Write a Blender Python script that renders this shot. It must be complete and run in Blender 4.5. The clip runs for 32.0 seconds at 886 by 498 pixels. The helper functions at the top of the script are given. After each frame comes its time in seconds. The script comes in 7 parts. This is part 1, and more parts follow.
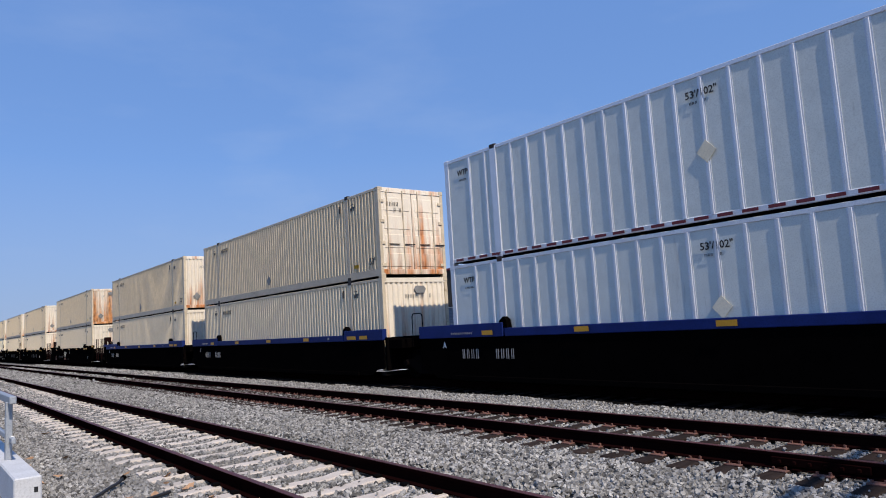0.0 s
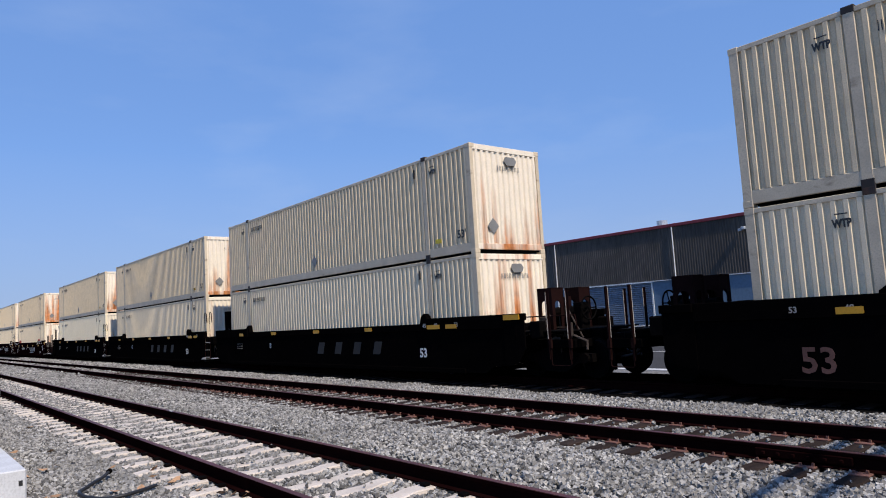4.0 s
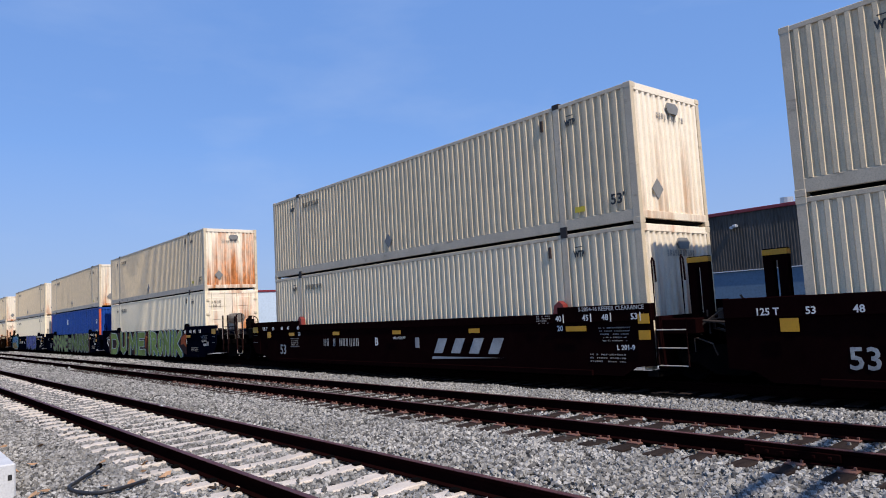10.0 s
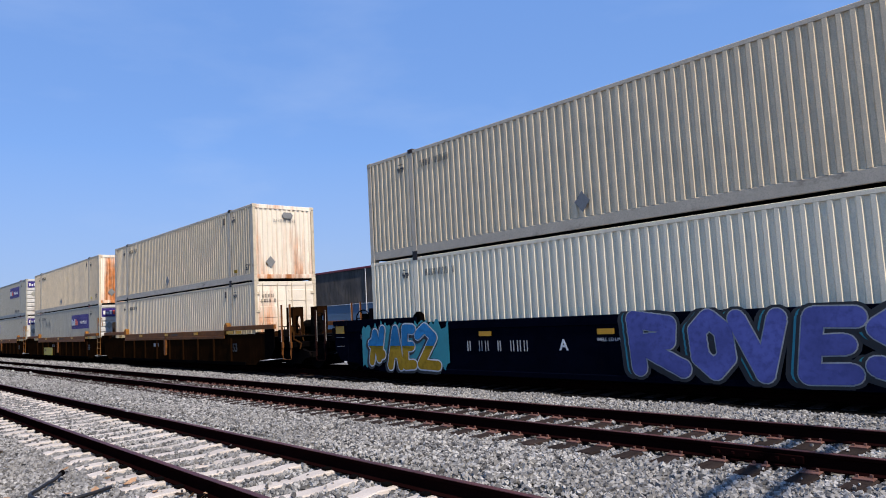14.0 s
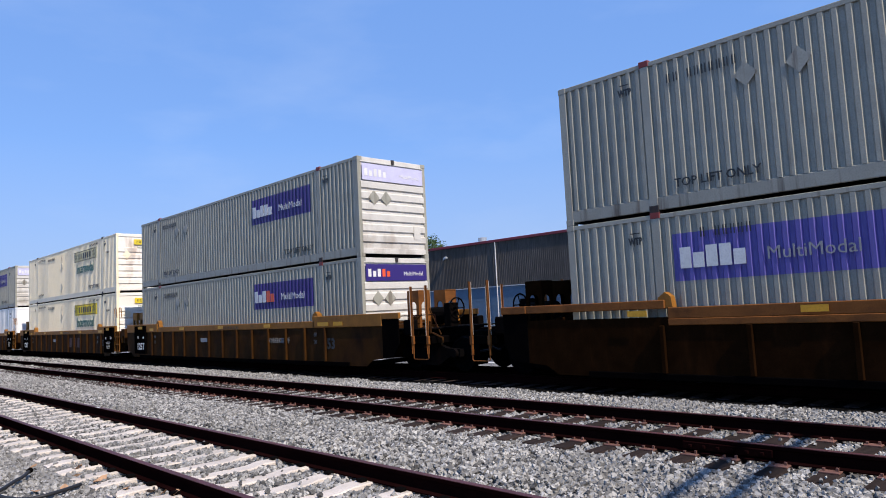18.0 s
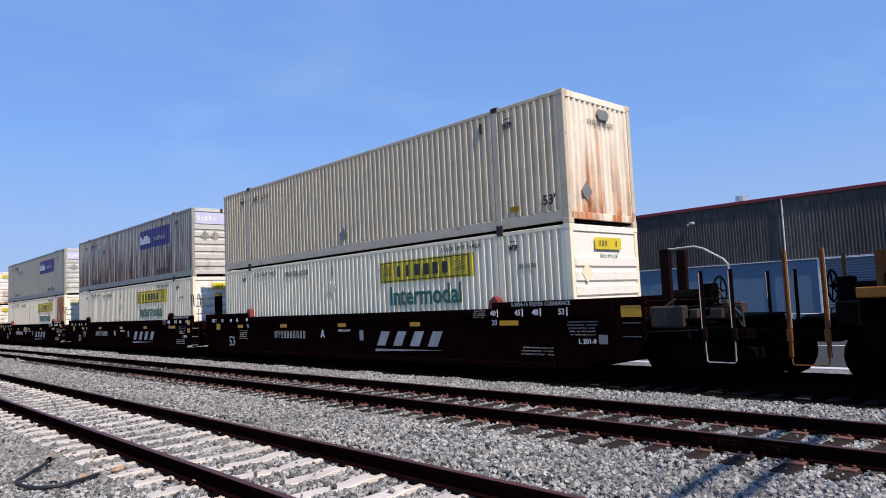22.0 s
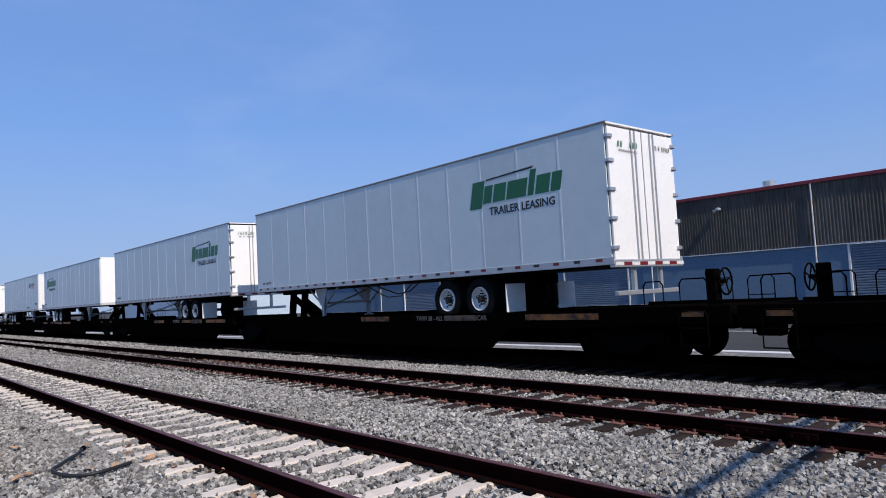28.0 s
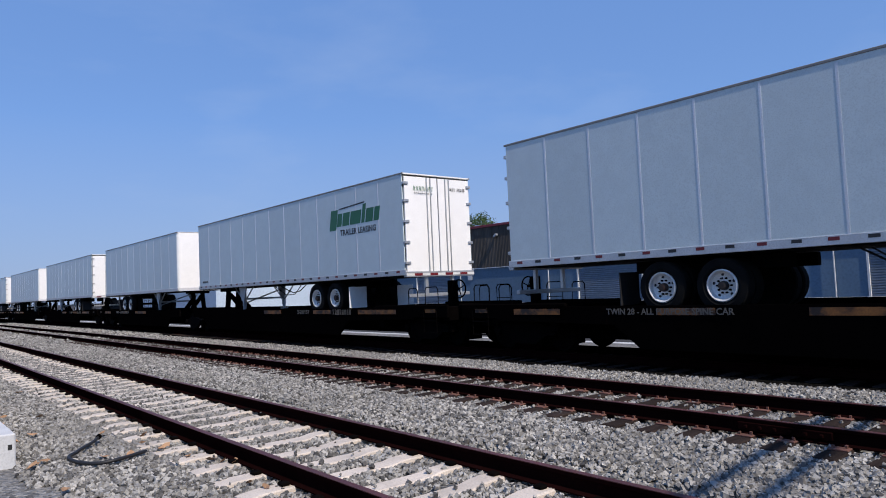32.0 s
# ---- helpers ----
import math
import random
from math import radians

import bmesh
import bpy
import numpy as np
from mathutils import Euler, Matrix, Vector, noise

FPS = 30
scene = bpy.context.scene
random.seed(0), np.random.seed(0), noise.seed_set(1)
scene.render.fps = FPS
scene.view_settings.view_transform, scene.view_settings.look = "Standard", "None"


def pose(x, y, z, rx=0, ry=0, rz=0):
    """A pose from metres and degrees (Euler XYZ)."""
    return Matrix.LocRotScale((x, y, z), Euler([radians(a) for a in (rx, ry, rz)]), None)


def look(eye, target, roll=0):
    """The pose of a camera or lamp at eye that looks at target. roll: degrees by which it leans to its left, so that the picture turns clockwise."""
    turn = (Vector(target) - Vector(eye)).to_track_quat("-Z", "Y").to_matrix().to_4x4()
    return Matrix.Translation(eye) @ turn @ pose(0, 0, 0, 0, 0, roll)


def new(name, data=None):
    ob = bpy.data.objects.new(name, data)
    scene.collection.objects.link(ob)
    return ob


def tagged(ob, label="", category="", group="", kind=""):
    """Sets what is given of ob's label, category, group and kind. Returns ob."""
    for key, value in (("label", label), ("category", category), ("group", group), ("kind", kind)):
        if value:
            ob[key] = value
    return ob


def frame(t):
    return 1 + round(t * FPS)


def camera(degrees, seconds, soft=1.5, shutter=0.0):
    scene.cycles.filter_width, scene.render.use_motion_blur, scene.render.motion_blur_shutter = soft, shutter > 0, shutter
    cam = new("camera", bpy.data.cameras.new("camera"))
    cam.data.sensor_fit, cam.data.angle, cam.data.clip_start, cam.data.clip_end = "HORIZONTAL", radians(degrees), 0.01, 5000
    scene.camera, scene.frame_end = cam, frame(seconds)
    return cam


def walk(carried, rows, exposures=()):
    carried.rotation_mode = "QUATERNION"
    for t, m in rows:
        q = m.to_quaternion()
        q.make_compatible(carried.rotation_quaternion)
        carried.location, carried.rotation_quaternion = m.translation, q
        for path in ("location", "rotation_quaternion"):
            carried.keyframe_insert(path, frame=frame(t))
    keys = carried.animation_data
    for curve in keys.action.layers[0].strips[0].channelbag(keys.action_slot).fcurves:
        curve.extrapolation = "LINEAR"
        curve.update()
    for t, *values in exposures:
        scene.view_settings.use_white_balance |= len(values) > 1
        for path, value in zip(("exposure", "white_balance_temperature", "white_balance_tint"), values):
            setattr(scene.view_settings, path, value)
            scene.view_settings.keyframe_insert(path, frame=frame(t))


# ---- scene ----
# ---- camera: one spot beside the line, turning a little by hand ----
EYE = (0.0, 0.0, 1.604)
cam = camera(65.72, 32.0, soft=1.0)
TURNS = [
    (0.0, 6.24, 3.39, 52.12),
    (0.5, 6.69, 2.59, 52.03),
    (1.0, 6.65, 3.04, 51.88),
    (1.5, 6.52, 3.29, 51.16),
    (2.0, 6.13, 3.29, 51.18),
    (2.5, 6.01, 3.36, 51.10),
    (3.0, 6.12, 3.55, 51.55),
    (3.5, 5.74, 3.60, 51.34),
    (4.0, 5.59, 3.40, 51.10),
    (4.5, 5.67, 3.08, 51.49),
    (6.5, 5.17, 3.52, 46.92),
    (7.0, 5.19, 4.22, 50.20),
    (7.5, 5.71, 3.99, 49.97),
    (8.0, 5.38, 4.10, 49.68),
    (8.5, 5.23, 4.12, 49.58),
    (9.0, 4.97, 3.95, 49.62),
    (9.5, 4.91, 3.68, 49.86),
    (10.0, 5.23, 3.08, 50.46),
    (10.5, 5.44, 3.13, 50.60),
    (11.0, 4.95, 3.06, 50.07),
    (11.5, 5.44, 2.96, 49.86),
    (12.0, 5.45, 3.42, 49.37),
    (12.5, 4.57, 2.96, 48.43),
    (13.0, 4.94, 2.94, 49.29),
    (13.5, 5.04, 2.88, 48.28),
    (14.0, 5.41, 3.03, 48.09),
    (14.5, 4.94, 3.67, 48.12),
    (16.5, 4.48, 2.86, 46.13),
    (17.0, 4.47, 2.78, 44.43),
    (17.5, 5.04, 2.85, 47.25),
    (18.0, 4.96, 2.87, 46.10),
    (18.5, 5.47, 2.41, 46.61),
    (19.0, 5.31, 2.57, 47.31),
    (19.5, 4.95, 2.65, 47.22),
    (20.0, 4.61, 2.38, 47.61),
    (20.5, 4.53, 2.31, 47.34),
    (21.0, 4.69, 2.23, 47.50),
    (21.5, 4.43, 2.27, 47.13),
    (22.0, 4.50, 2.58, 47.26),
    (22.5, 4.51, 2.56, 48.13),
    (23.0, 4.57, 2.30, 48.04),
    (23.5, 4.67, 2.15, 48.15),
    (24.0, 4.75, 2.02, 48.13),
    (24.5, 4.43, 2.24, 47.76),
    (25.0, 4.00, 2.45, 47.55),
    (25.5, 4.12, 2.57, 48.22),
    (26.0, 4.47, 2.62, 48.85),
    (26.5, 4.37, 2.54, 48.54),
    (28.5, 3.68, 3.30, 49.54),
    (29.0, 3.85, 3.38, 49.79),
    (29.5, 3.41, 3.36, 49.69),
    (30.0, 3.70, 3.67, 49.91),
    (30.5, 3.92, 3.45, 49.89),
    (31.0, 3.99, 3.07, 50.19),
    (31.5, 4.04, 2.83, 50.19),
    (32.0, 3.22, 2.52, 50.27),
]

walk(cam, [(t, pose(*EYE, 90 + tilt, lean, turn)) for t, tilt, lean, turn in TURNS],
     exposures=[(t, e, 6500, 12) for t, e in ((0, -0.05), (4, 0.05), (7, 0.2), (9, 0.13), (11.5, 0.1), (14, 0.18), (18, 0.3), (21, 0.2), (24, 0.18), (26, 0.1), (29, 0.0), (32, -0.05))])

# ---- light: clear morning sky, sun almost along the line ----
SUN_UP, SUN_SIDE = 47.5, 6.5
world = bpy.data.worlds.new("sky")
scene.world = world
world.use_nodes = True
wt = world.node_tree
sky = wt.nodes.new("ShaderNodeTexSky")
sky.sky_type = "NISHITA"
sky.sun_disc = False
sky.sun_elevation = radians(SUN_UP)
sky.sun_rotation = radians(90 + SUN_SIDE)
sky.altitude, sky.air_density, sky.dust_density, sky.ozone_density = 20, 0.85, 0.05, 7.0
wt.nodes["Background"].inputs["Strength"].default_value = 0.16
haze = wt.nodes.new("ShaderNodeMix")     # thin even haze takes the edge off the gradient
haze.data_type = "RGBA"
haze.inputs[0].default_value = 0.72
haze.inputs[7].default_value = (1.16, 2.24, 4.70, 1)
wt.links.new(sky.outputs[0], haze.inputs[6])
wisp_at = wt.nodes.new("ShaderNodeTexCoord")
wisp_map = wt.nodes.new("ShaderNodeMapping")
wisp_map.inputs["Scale"].default_value = (1.0, 1.0, 3.0)
wisp = wt.nodes.new("ShaderNodeTexNoise")
wisp.inputs["Scale"].default_value, wisp.inputs["Detail"].default_value, wisp.inputs["Roughness"].default_value = 3.2, 6.0, 0.55
wisp_range = wt.nodes.new("ShaderNodeMapRange")
wisp_range.inputs[1].default_value, wisp_range.inputs[2].default_value, wisp_range.inputs[4].default_value = 0.52, 0.80, 0.16
cloud = wt.nodes.new("ShaderNodeMix")     # faint wisps of high cloud
cloud.data_type = "RGBA"
cloud.inputs[7].default_value = (3.9, 4.5, 5.4, 1)
wt.links.new(wisp_at.outputs["Generated"], wisp_map.inputs["Vector"])
wt.links.new(wisp_map.outputs[0], wisp.inputs["Vector"])
wt.links.new(wisp.outputs["Fac"], wisp_range.inputs[0])
wt.links.new(wisp_range.outputs[0], cloud.inputs[0])
wt.links.new(haze.outputs[2], cloud.inputs[6])
split = wt.nodes.new("ShaderNodeSeparateXYZ")
wt.links.new(wisp_at.outputs["Generated"], split.inputs[0])
last = cloud.outputs[2]
for low, high, most, tone in ((0.24, 0.0, 0.85, (2.0, 2.62, 3.95, 1)), (0.22, 0.55, 0.45, (0.75, 1.75, 4.4, 1))):     # grey haze near the horizon, deeper blue overhead
    band = wt.nodes.new("ShaderNodeMapRange")
    band.inputs[1].default_value, band.inputs[2].default_value, band.inputs[4].default_value = low, high, most
    wt.links.new(split.outputs[2], band.inputs[0])
    step = wt.nodes.new("ShaderNodeMix")
    step.data_type = "RGBA"
    step.inputs[7].default_value = tone
    wt.links.new(band.outputs[0], step.inputs[0])
    wt.links.new(last, step.inputs[6])
    last = step.outputs[2]
wt.links.new(last, wt.nodes["Background"].inputs["Color"])
sun_data = bpy.data.lights.new("sun", "SUN")
sun_data.energy, sun_data.angle, sun_data.color = 4.9, radians(0.53), (1.0, 0.90, 0.77)
sun = new("sun", sun_data)
toward = Vector((math.cos(radians(SUN_UP)) * math.cos(radians(SUN_SIDE)), -math.cos(radians(SUN_UP)) * math.sin(radians(SUN_SIDE)), math.sin(radians(SUN_UP))))
sun.matrix_world = look(toward * 60, (0, 0, 0))
scene.view_settings.exposure = 0.0

# ---- materials ----
def nodes_of(name):
    m = bpy.data.materials.new(name)
    m.use_nodes = True
    nt = m.node_tree
    b = nt.nodes["Principled BSDF"]
    return m, nt, b

def add(nt, kind, **inputs):
    n = nt.nodes.new(kind)
    for k, v in inputs.items():
        n.inputs[k.replace("_", " ")].default_value = v
    return n

def mixed(nt, fac, a, b, blend="MIX"):
    n = nt.nodes.new("ShaderNodeMix")
    n.data_type, n.blend_type = "RGBA", blend
    for sock, v in ((n.inputs[0], fac), (n.inputs[6], a), (n.inputs[7], b)):
        if hasattr(v, "is_linked"):
            nt.links.new(v, sock)
        elif isinstance(v, tuple):
            sock.default_value = (*v, 1)
        else:
            sock.default_value = v
    return n.outputs[2]

def ramp(nt, src, lo, hi):
    n = nt.nodes.new("ShaderNodeMapRange")
    n.inputs[1].default_value, n.inputs[2].default_value = lo, hi
    nt.links.new(src, n.inputs[0])
    return n.outputs[0]

def maths(nt, op, a, b):
    n = nt.nodes.new("ShaderNodeMath")
    n.operation = op
    for sock, v in zip(n.inputs, (a, b)):
        if hasattr(v, "is_linked"):
            nt.links.new(v, sock)
        else:
            sock.default_value = v
    return n.outputs[0]

def noise_at(nt, scale, stretch=(1, 1, 1), detail=5, rough=0.55, shift=0.0):
    """Noise in the object's own metres, moved on by the object's random number."""
    tc = nt.nodes.new("ShaderNodeTexCoord")
    mp = nt.nodes.new("ShaderNodeMapping")
    mp.inputs["Scale"].default_value = stretch
    info = nt.nodes.new("ShaderNodeObjectInfo")
    nt.links.new(tc.outputs["Object"], mp.inputs["Vector"])
    off = nt.nodes.new("ShaderNodeVectorMath")
    off.operation = "ADD"
    sc = maths(nt, "MULTIPLY_ADD", info.outputs["Random"], 37.0)
    sc.node.inputs[2].default_value = shift
    nt.links.new(mp.outputs[0], off.inputs[0])
    nt.links.new(sc, off.inputs[1])
    n = add(nt, "ShaderNodeTexNoise", Scale=scale, Detail=detail, Roughness=rough)
    nt.links.new(off.outputs[0], n.inputs["Vector"])
    return n.outputs["Fac"]

def surface(name, col, dark=0.75, rough=0.5, metal=0.0, grain=(3.0, 40.0), stretch=(1, 1, 1), rust=None, rust_at=(0.6, 0.75), rust_stretch=(3, 3, 0.4), rust_scale=1.5, relief=0.15, vary=0.12, low=None, spec=0.5, pool=0.16, spread=0.0):
    """Paint, metal, timber or stone: two scales of stain, a hint of relief, rust or dirt streaks where asked for. low: height below which rust gathers."""
    m, nt, b = nodes_of(name)
    big = noise_at(nt, grain[0], stretch)
    fine = noise_at(nt, grain[1], stretch, detail=3, shift=5.0)
    c = mixed(nt, ramp(nt, big, 0.35, 0.7), col, tuple(v * dark for v in col))
    c = mixed(nt, ramp(nt, fine, 0.45, 0.8), c, tuple(v * dark * 0.85 for v in col))
    r = rough
    if rust:
        s = noise_at(nt, rust_scale, rust_stretch, detail=6, rough=0.6, shift=11.0)
        if low:
            tc = nt.nodes.new("ShaderNodeTexCoord")
            sep = nt.nodes.new("ShaderNodeSeparateXYZ")
            nt.links.new(tc.outputs["Object"], sep.inputs[0])
            lift = ramp(nt, sep.outputs[2], low, 0.0)
            s = maths(nt, "ADD", s, maths(nt, "MULTIPLY", lift, pool))
        if spread:
            own = nt.nodes.new("ShaderNodeObjectInfo")
            shift = maths(nt, "MULTIPLY_ADD", own.outputs["Random"], spread)
            shift.node.inputs[2].default_value = -spread / 2
            s = maths(nt, "ADD", s, shift)
        f = ramp(nt, s, *rust_at)
        tone = noise_at(nt, 6.0, (1, 1, 0.5), shift=3.0)
        rc = mixed(nt, ramp(nt, tone, 0.35, 0.65), rust, tuple(v * 0.4 for v in rust))
        c = mixed(nt, f, c, rc)
    info = nt.nodes.new("ShaderNodeObjectInfo")
    hsv = nt.nodes.new("ShaderNodeHueSaturation")
    val = maths(nt, "MULTIPLY_ADD", info.outputs["Random"], vary)
    val.node.inputs[2].default_value = 1 - vary / 2
    nt.links.new(val, hsv.inputs["Value"])
    nt.links.new(c, hsv.inputs["Color"])
    nt.links.new(hsv.outputs[0], b.inputs["Base Color"])
    b.inputs["Roughness"].default_value = r
    b.inputs["Metallic"].default_value = metal
    b.inputs["Specular IOR Level"].default_value = spec
    if relief:
        bump = add(nt, "ShaderNodeBump", Strength=relief, Distance=0.01)
        nt.links.new(fine, bump.inputs["Height"])
        nt.links.new(bump.outputs[0], b.inputs["Normal"])
    return m

def plain(name, col, rough=0.5, metal=0.0):
    return surface(name, col, dark=0.85, rough=rough, metal=metal, relief=0.05, vary=0.05)

M = {}
# container sides are toned for shade, their end paints paler for the sun
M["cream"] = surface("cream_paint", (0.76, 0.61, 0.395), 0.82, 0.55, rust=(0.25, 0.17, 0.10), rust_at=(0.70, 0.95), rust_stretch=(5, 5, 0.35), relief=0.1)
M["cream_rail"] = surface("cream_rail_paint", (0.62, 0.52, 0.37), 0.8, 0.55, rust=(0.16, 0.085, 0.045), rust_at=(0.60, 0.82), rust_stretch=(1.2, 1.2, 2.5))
M["cream_end"] = surface("sunlit_cream_end_paint", (0.84, 0.75, 0.60), 0.9, 0.55, rust=(0.62, 0.22, 0.06), rust_at=(0.55, 0.76), rust_stretch=(2.4, 2.4, 0.15), rust_scale=1.2, low=2.6, pool=0.20, vary=0.18, spread=0.16)
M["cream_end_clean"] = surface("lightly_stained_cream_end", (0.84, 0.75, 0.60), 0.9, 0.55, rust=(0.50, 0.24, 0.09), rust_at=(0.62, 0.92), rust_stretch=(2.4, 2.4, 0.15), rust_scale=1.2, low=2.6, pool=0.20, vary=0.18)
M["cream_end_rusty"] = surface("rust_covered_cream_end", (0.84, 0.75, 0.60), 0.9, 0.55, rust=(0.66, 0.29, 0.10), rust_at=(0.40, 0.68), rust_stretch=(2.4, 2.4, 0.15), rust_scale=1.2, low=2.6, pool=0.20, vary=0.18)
M["pale"] = surface("pale_container_paint", (0.80, 0.665, 0.455), 0.9, 0.5, rust=(0.25, 0.17, 0.10), rust_at=(0.74, 0.95), rust_stretch=(5, 5, 0.35))
M["white_alu"] = surface("white_aluminium_paint", (0.66, 0.69, 0.64), 0.9, 0.4, rust=(0.35, 0.33, 0.30), rust_at=(0.62, 0.95), relief=0.05)
M["alu_post"] = surface("aluminium_post", (0.72, 0.73, 0.75), 0.9, 0.35, 0.3)
M["jb"] = surface("white_container_paint", (0.88, 0.77, 0.55), 0.92, 0.5, rust=(0.30, 0.2, 0.12), rust_at=(0.74, 0.95), rust_stretch=(5, 5, 0.3))
M["jb_end"] = surface("sunlit_white_end_paint", (0.84, 0.79, 0.70), 0.92, 0.5, rust=(0.38, 0.2, 0.10), rust_at=(0.58, 0.85), rust_stretch=(1, 2.6, 0.25))
M["jb_end_rusty"] = surface("rust_stained_white_end", (0.80, 0.74, 0.64), 0.9, 0.5, rust=(0.34, 0.15, 0.06), rust_at=(0.56, 0.80), rust_stretch=(1, 2.2, 0.5), low=2.3, pool=0.14)
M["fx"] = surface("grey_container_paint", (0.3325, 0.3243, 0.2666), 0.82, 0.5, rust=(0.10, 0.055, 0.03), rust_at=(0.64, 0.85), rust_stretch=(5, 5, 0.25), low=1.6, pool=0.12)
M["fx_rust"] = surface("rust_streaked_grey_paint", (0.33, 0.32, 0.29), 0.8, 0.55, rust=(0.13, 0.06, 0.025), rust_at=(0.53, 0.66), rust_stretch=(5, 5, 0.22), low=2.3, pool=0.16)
M["fx_end"] = surface("sunlit_grey_end_paint", (0.60, 0.58, 0.53), 0.85, 0.5, rust=(0.30, 0.22, 0.15), rust_at=(0.6, 0.95), rust_stretch=(1, 1.5, 0.5), low=2.0)
M["bluebox"] = surface("blue_container_paint", (0.007, 0.060, 0.31), 0.62, 0.5, rust=(0.008, 0.02, 0.12), rust_at=(0.55, 0.8), spec=0.25)
M["orange"] = plain("orange_post_paint", (0.62, 0.10, 0.03))
M["oldrust"] = surface("rusted_panel", (0.45, 0.42, 0.36), 0.8, 0.7, rust=(0.36, 0.11, 0.03), rust_at=(0.36, 0.52), rust_stretch=(3, 3, 0.4))
# near black: the shade below and between loads is put into this colour
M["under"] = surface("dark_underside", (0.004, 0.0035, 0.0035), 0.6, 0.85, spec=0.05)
M["casting"] = surface("worn_casting", (0.022, 0.017, 0.015), 0.6, 0.7, rust=(0.07, 0.03, 0.016), rust_at=(0.5, 0.7))
M["redcast"] = plain("red_casting", (0.20, 0.025, 0.02))
# car paints below their real tone: deep shade is put into the colour
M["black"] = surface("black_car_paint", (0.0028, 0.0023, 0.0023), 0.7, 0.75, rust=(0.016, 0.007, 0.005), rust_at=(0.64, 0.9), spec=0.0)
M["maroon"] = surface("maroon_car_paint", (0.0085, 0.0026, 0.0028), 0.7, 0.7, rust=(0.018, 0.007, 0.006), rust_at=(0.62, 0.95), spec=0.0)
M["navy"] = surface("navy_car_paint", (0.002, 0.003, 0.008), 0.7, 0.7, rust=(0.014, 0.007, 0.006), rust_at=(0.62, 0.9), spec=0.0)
M["blue_sill"] = surface("blue_sill_paint", (0.008, 0.022, 0.13), 0.75, 0.6, spec=0.15)
# ochre and umber cars: shade put into the side colour, sun into the sills
M["ochre"] = surface("shaded_ochre_side_paint", (0.052, 0.0209, 0.0044), 0.6, 0.75, rust=(0.024, 0.010, 0.0045), rust_at=(0.42, 0.72), rust_stretch=(1.5, 1.5, 0.6), spec=0.05)
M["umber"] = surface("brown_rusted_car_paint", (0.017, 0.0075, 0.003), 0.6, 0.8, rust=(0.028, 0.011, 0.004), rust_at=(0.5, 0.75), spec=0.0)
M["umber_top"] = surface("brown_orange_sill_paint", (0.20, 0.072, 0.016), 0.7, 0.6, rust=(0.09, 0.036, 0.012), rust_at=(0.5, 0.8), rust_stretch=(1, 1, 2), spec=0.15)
M["ochre_top"] = surface("sunlit_ochre_sill_paint", (0.275, 0.115, 0.018), 0.7, 0.6, rust=(0.14, 0.06, 0.02), rust_at=(0.55, 0.82), rust_stretch=(1, 1, 2), spec=0.2)
# iron darker than real, so the shade around the trucks is in its colour
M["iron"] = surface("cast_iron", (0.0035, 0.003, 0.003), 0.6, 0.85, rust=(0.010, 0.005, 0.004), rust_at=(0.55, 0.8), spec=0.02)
M["yellow"] = plain("yellow_reflector", (0.60, 0.30, 0.010), 0.45)
M["white"] = plain("white_lettering", (0.72, 0.72, 0.70), 0.5)
M["greyink"] = plain("faded_lettering", (0.30, 0.30, 0.30), 0.6)
M["ink"] = plain("black_lettering", (0.02, 0.02, 0.02), 0.5)
M["purple"] = plain("purple_sign", (0.035, 0.02, 0.16), 0.4)
M["faded_purple"] = surface("bleached_purple_sign", (0.12, 0.10, 0.38), 0.8, 0.5, grain=(2.0, 12.0), stretch=(6, 6, 0.5))
M["lavender"] = plain("bleached_lavender_sign", (0.56, 0.55, 0.74), 0.5)
M["faded_yellow"] = plain("bleached_yellow_sign", (0.60, 0.55, 0.34), 0.5)
M["dim_ink"] = plain("grimy_lettering", (0.10, 0.095, 0.088), 0.7)
M["redink"] = plain("red_orange_lettering", (0.75, 0.10, 0.03), 0.45)
M["tape"] = plain("red_tape", (0.16, 0.012, 0.015), 0.4)
M["jbyellow"] = plain("yellow_sign", (0.72, 0.55, 0.03), 0.45)
M["green"] = plain("green_lettering", (0.015, 0.13, 0.08), 0.45)
M["pgreen"] = plain("bright_green_lettering", (0.008, 0.13, 0.045), 0.4)
M["brown"] = plain("brown_shield", (0.09, 0.035, 0.012), 0.4)
M["gold"] = plain("gold_shield", (0.75, 0.45, 0.04), 0.4)
M["pink"] = plain("pink_lettering", (0.65, 0.08, 0.16), 0.4)
M["sky_ink"] = plain("light_blue_mark", (0.15, 0.40, 0.60), 0.4)
M["placard"] = surface("grey_placard", (0.22, 0.22, 0.21), 0.75, 0.5)
# white sides toned bluish-grey for shade; ends and roof stay near white
M["trailer"] = surface("shade_toned_white_skin", (0.565, 0.65, 0.665), 0.93, 0.32, relief=0.02, vary=0.1)
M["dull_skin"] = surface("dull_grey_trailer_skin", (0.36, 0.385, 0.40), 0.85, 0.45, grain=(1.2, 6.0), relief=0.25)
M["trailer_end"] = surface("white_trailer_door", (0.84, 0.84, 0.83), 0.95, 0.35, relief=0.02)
M["trail_rail"] = surface("trailer_aluminium", (0.55, 0.56, 0.57), 0.85, 0.35, 0.6)
M["tyre"] = surface("tyre_rubber", (0.008, 0.008, 0.008), 0.7, 0.9, spec=0.1)
M["rim"] = surface("white_wheel_rim", (0.75, 0.75, 0.73), 0.8, 0.4, 0.2)
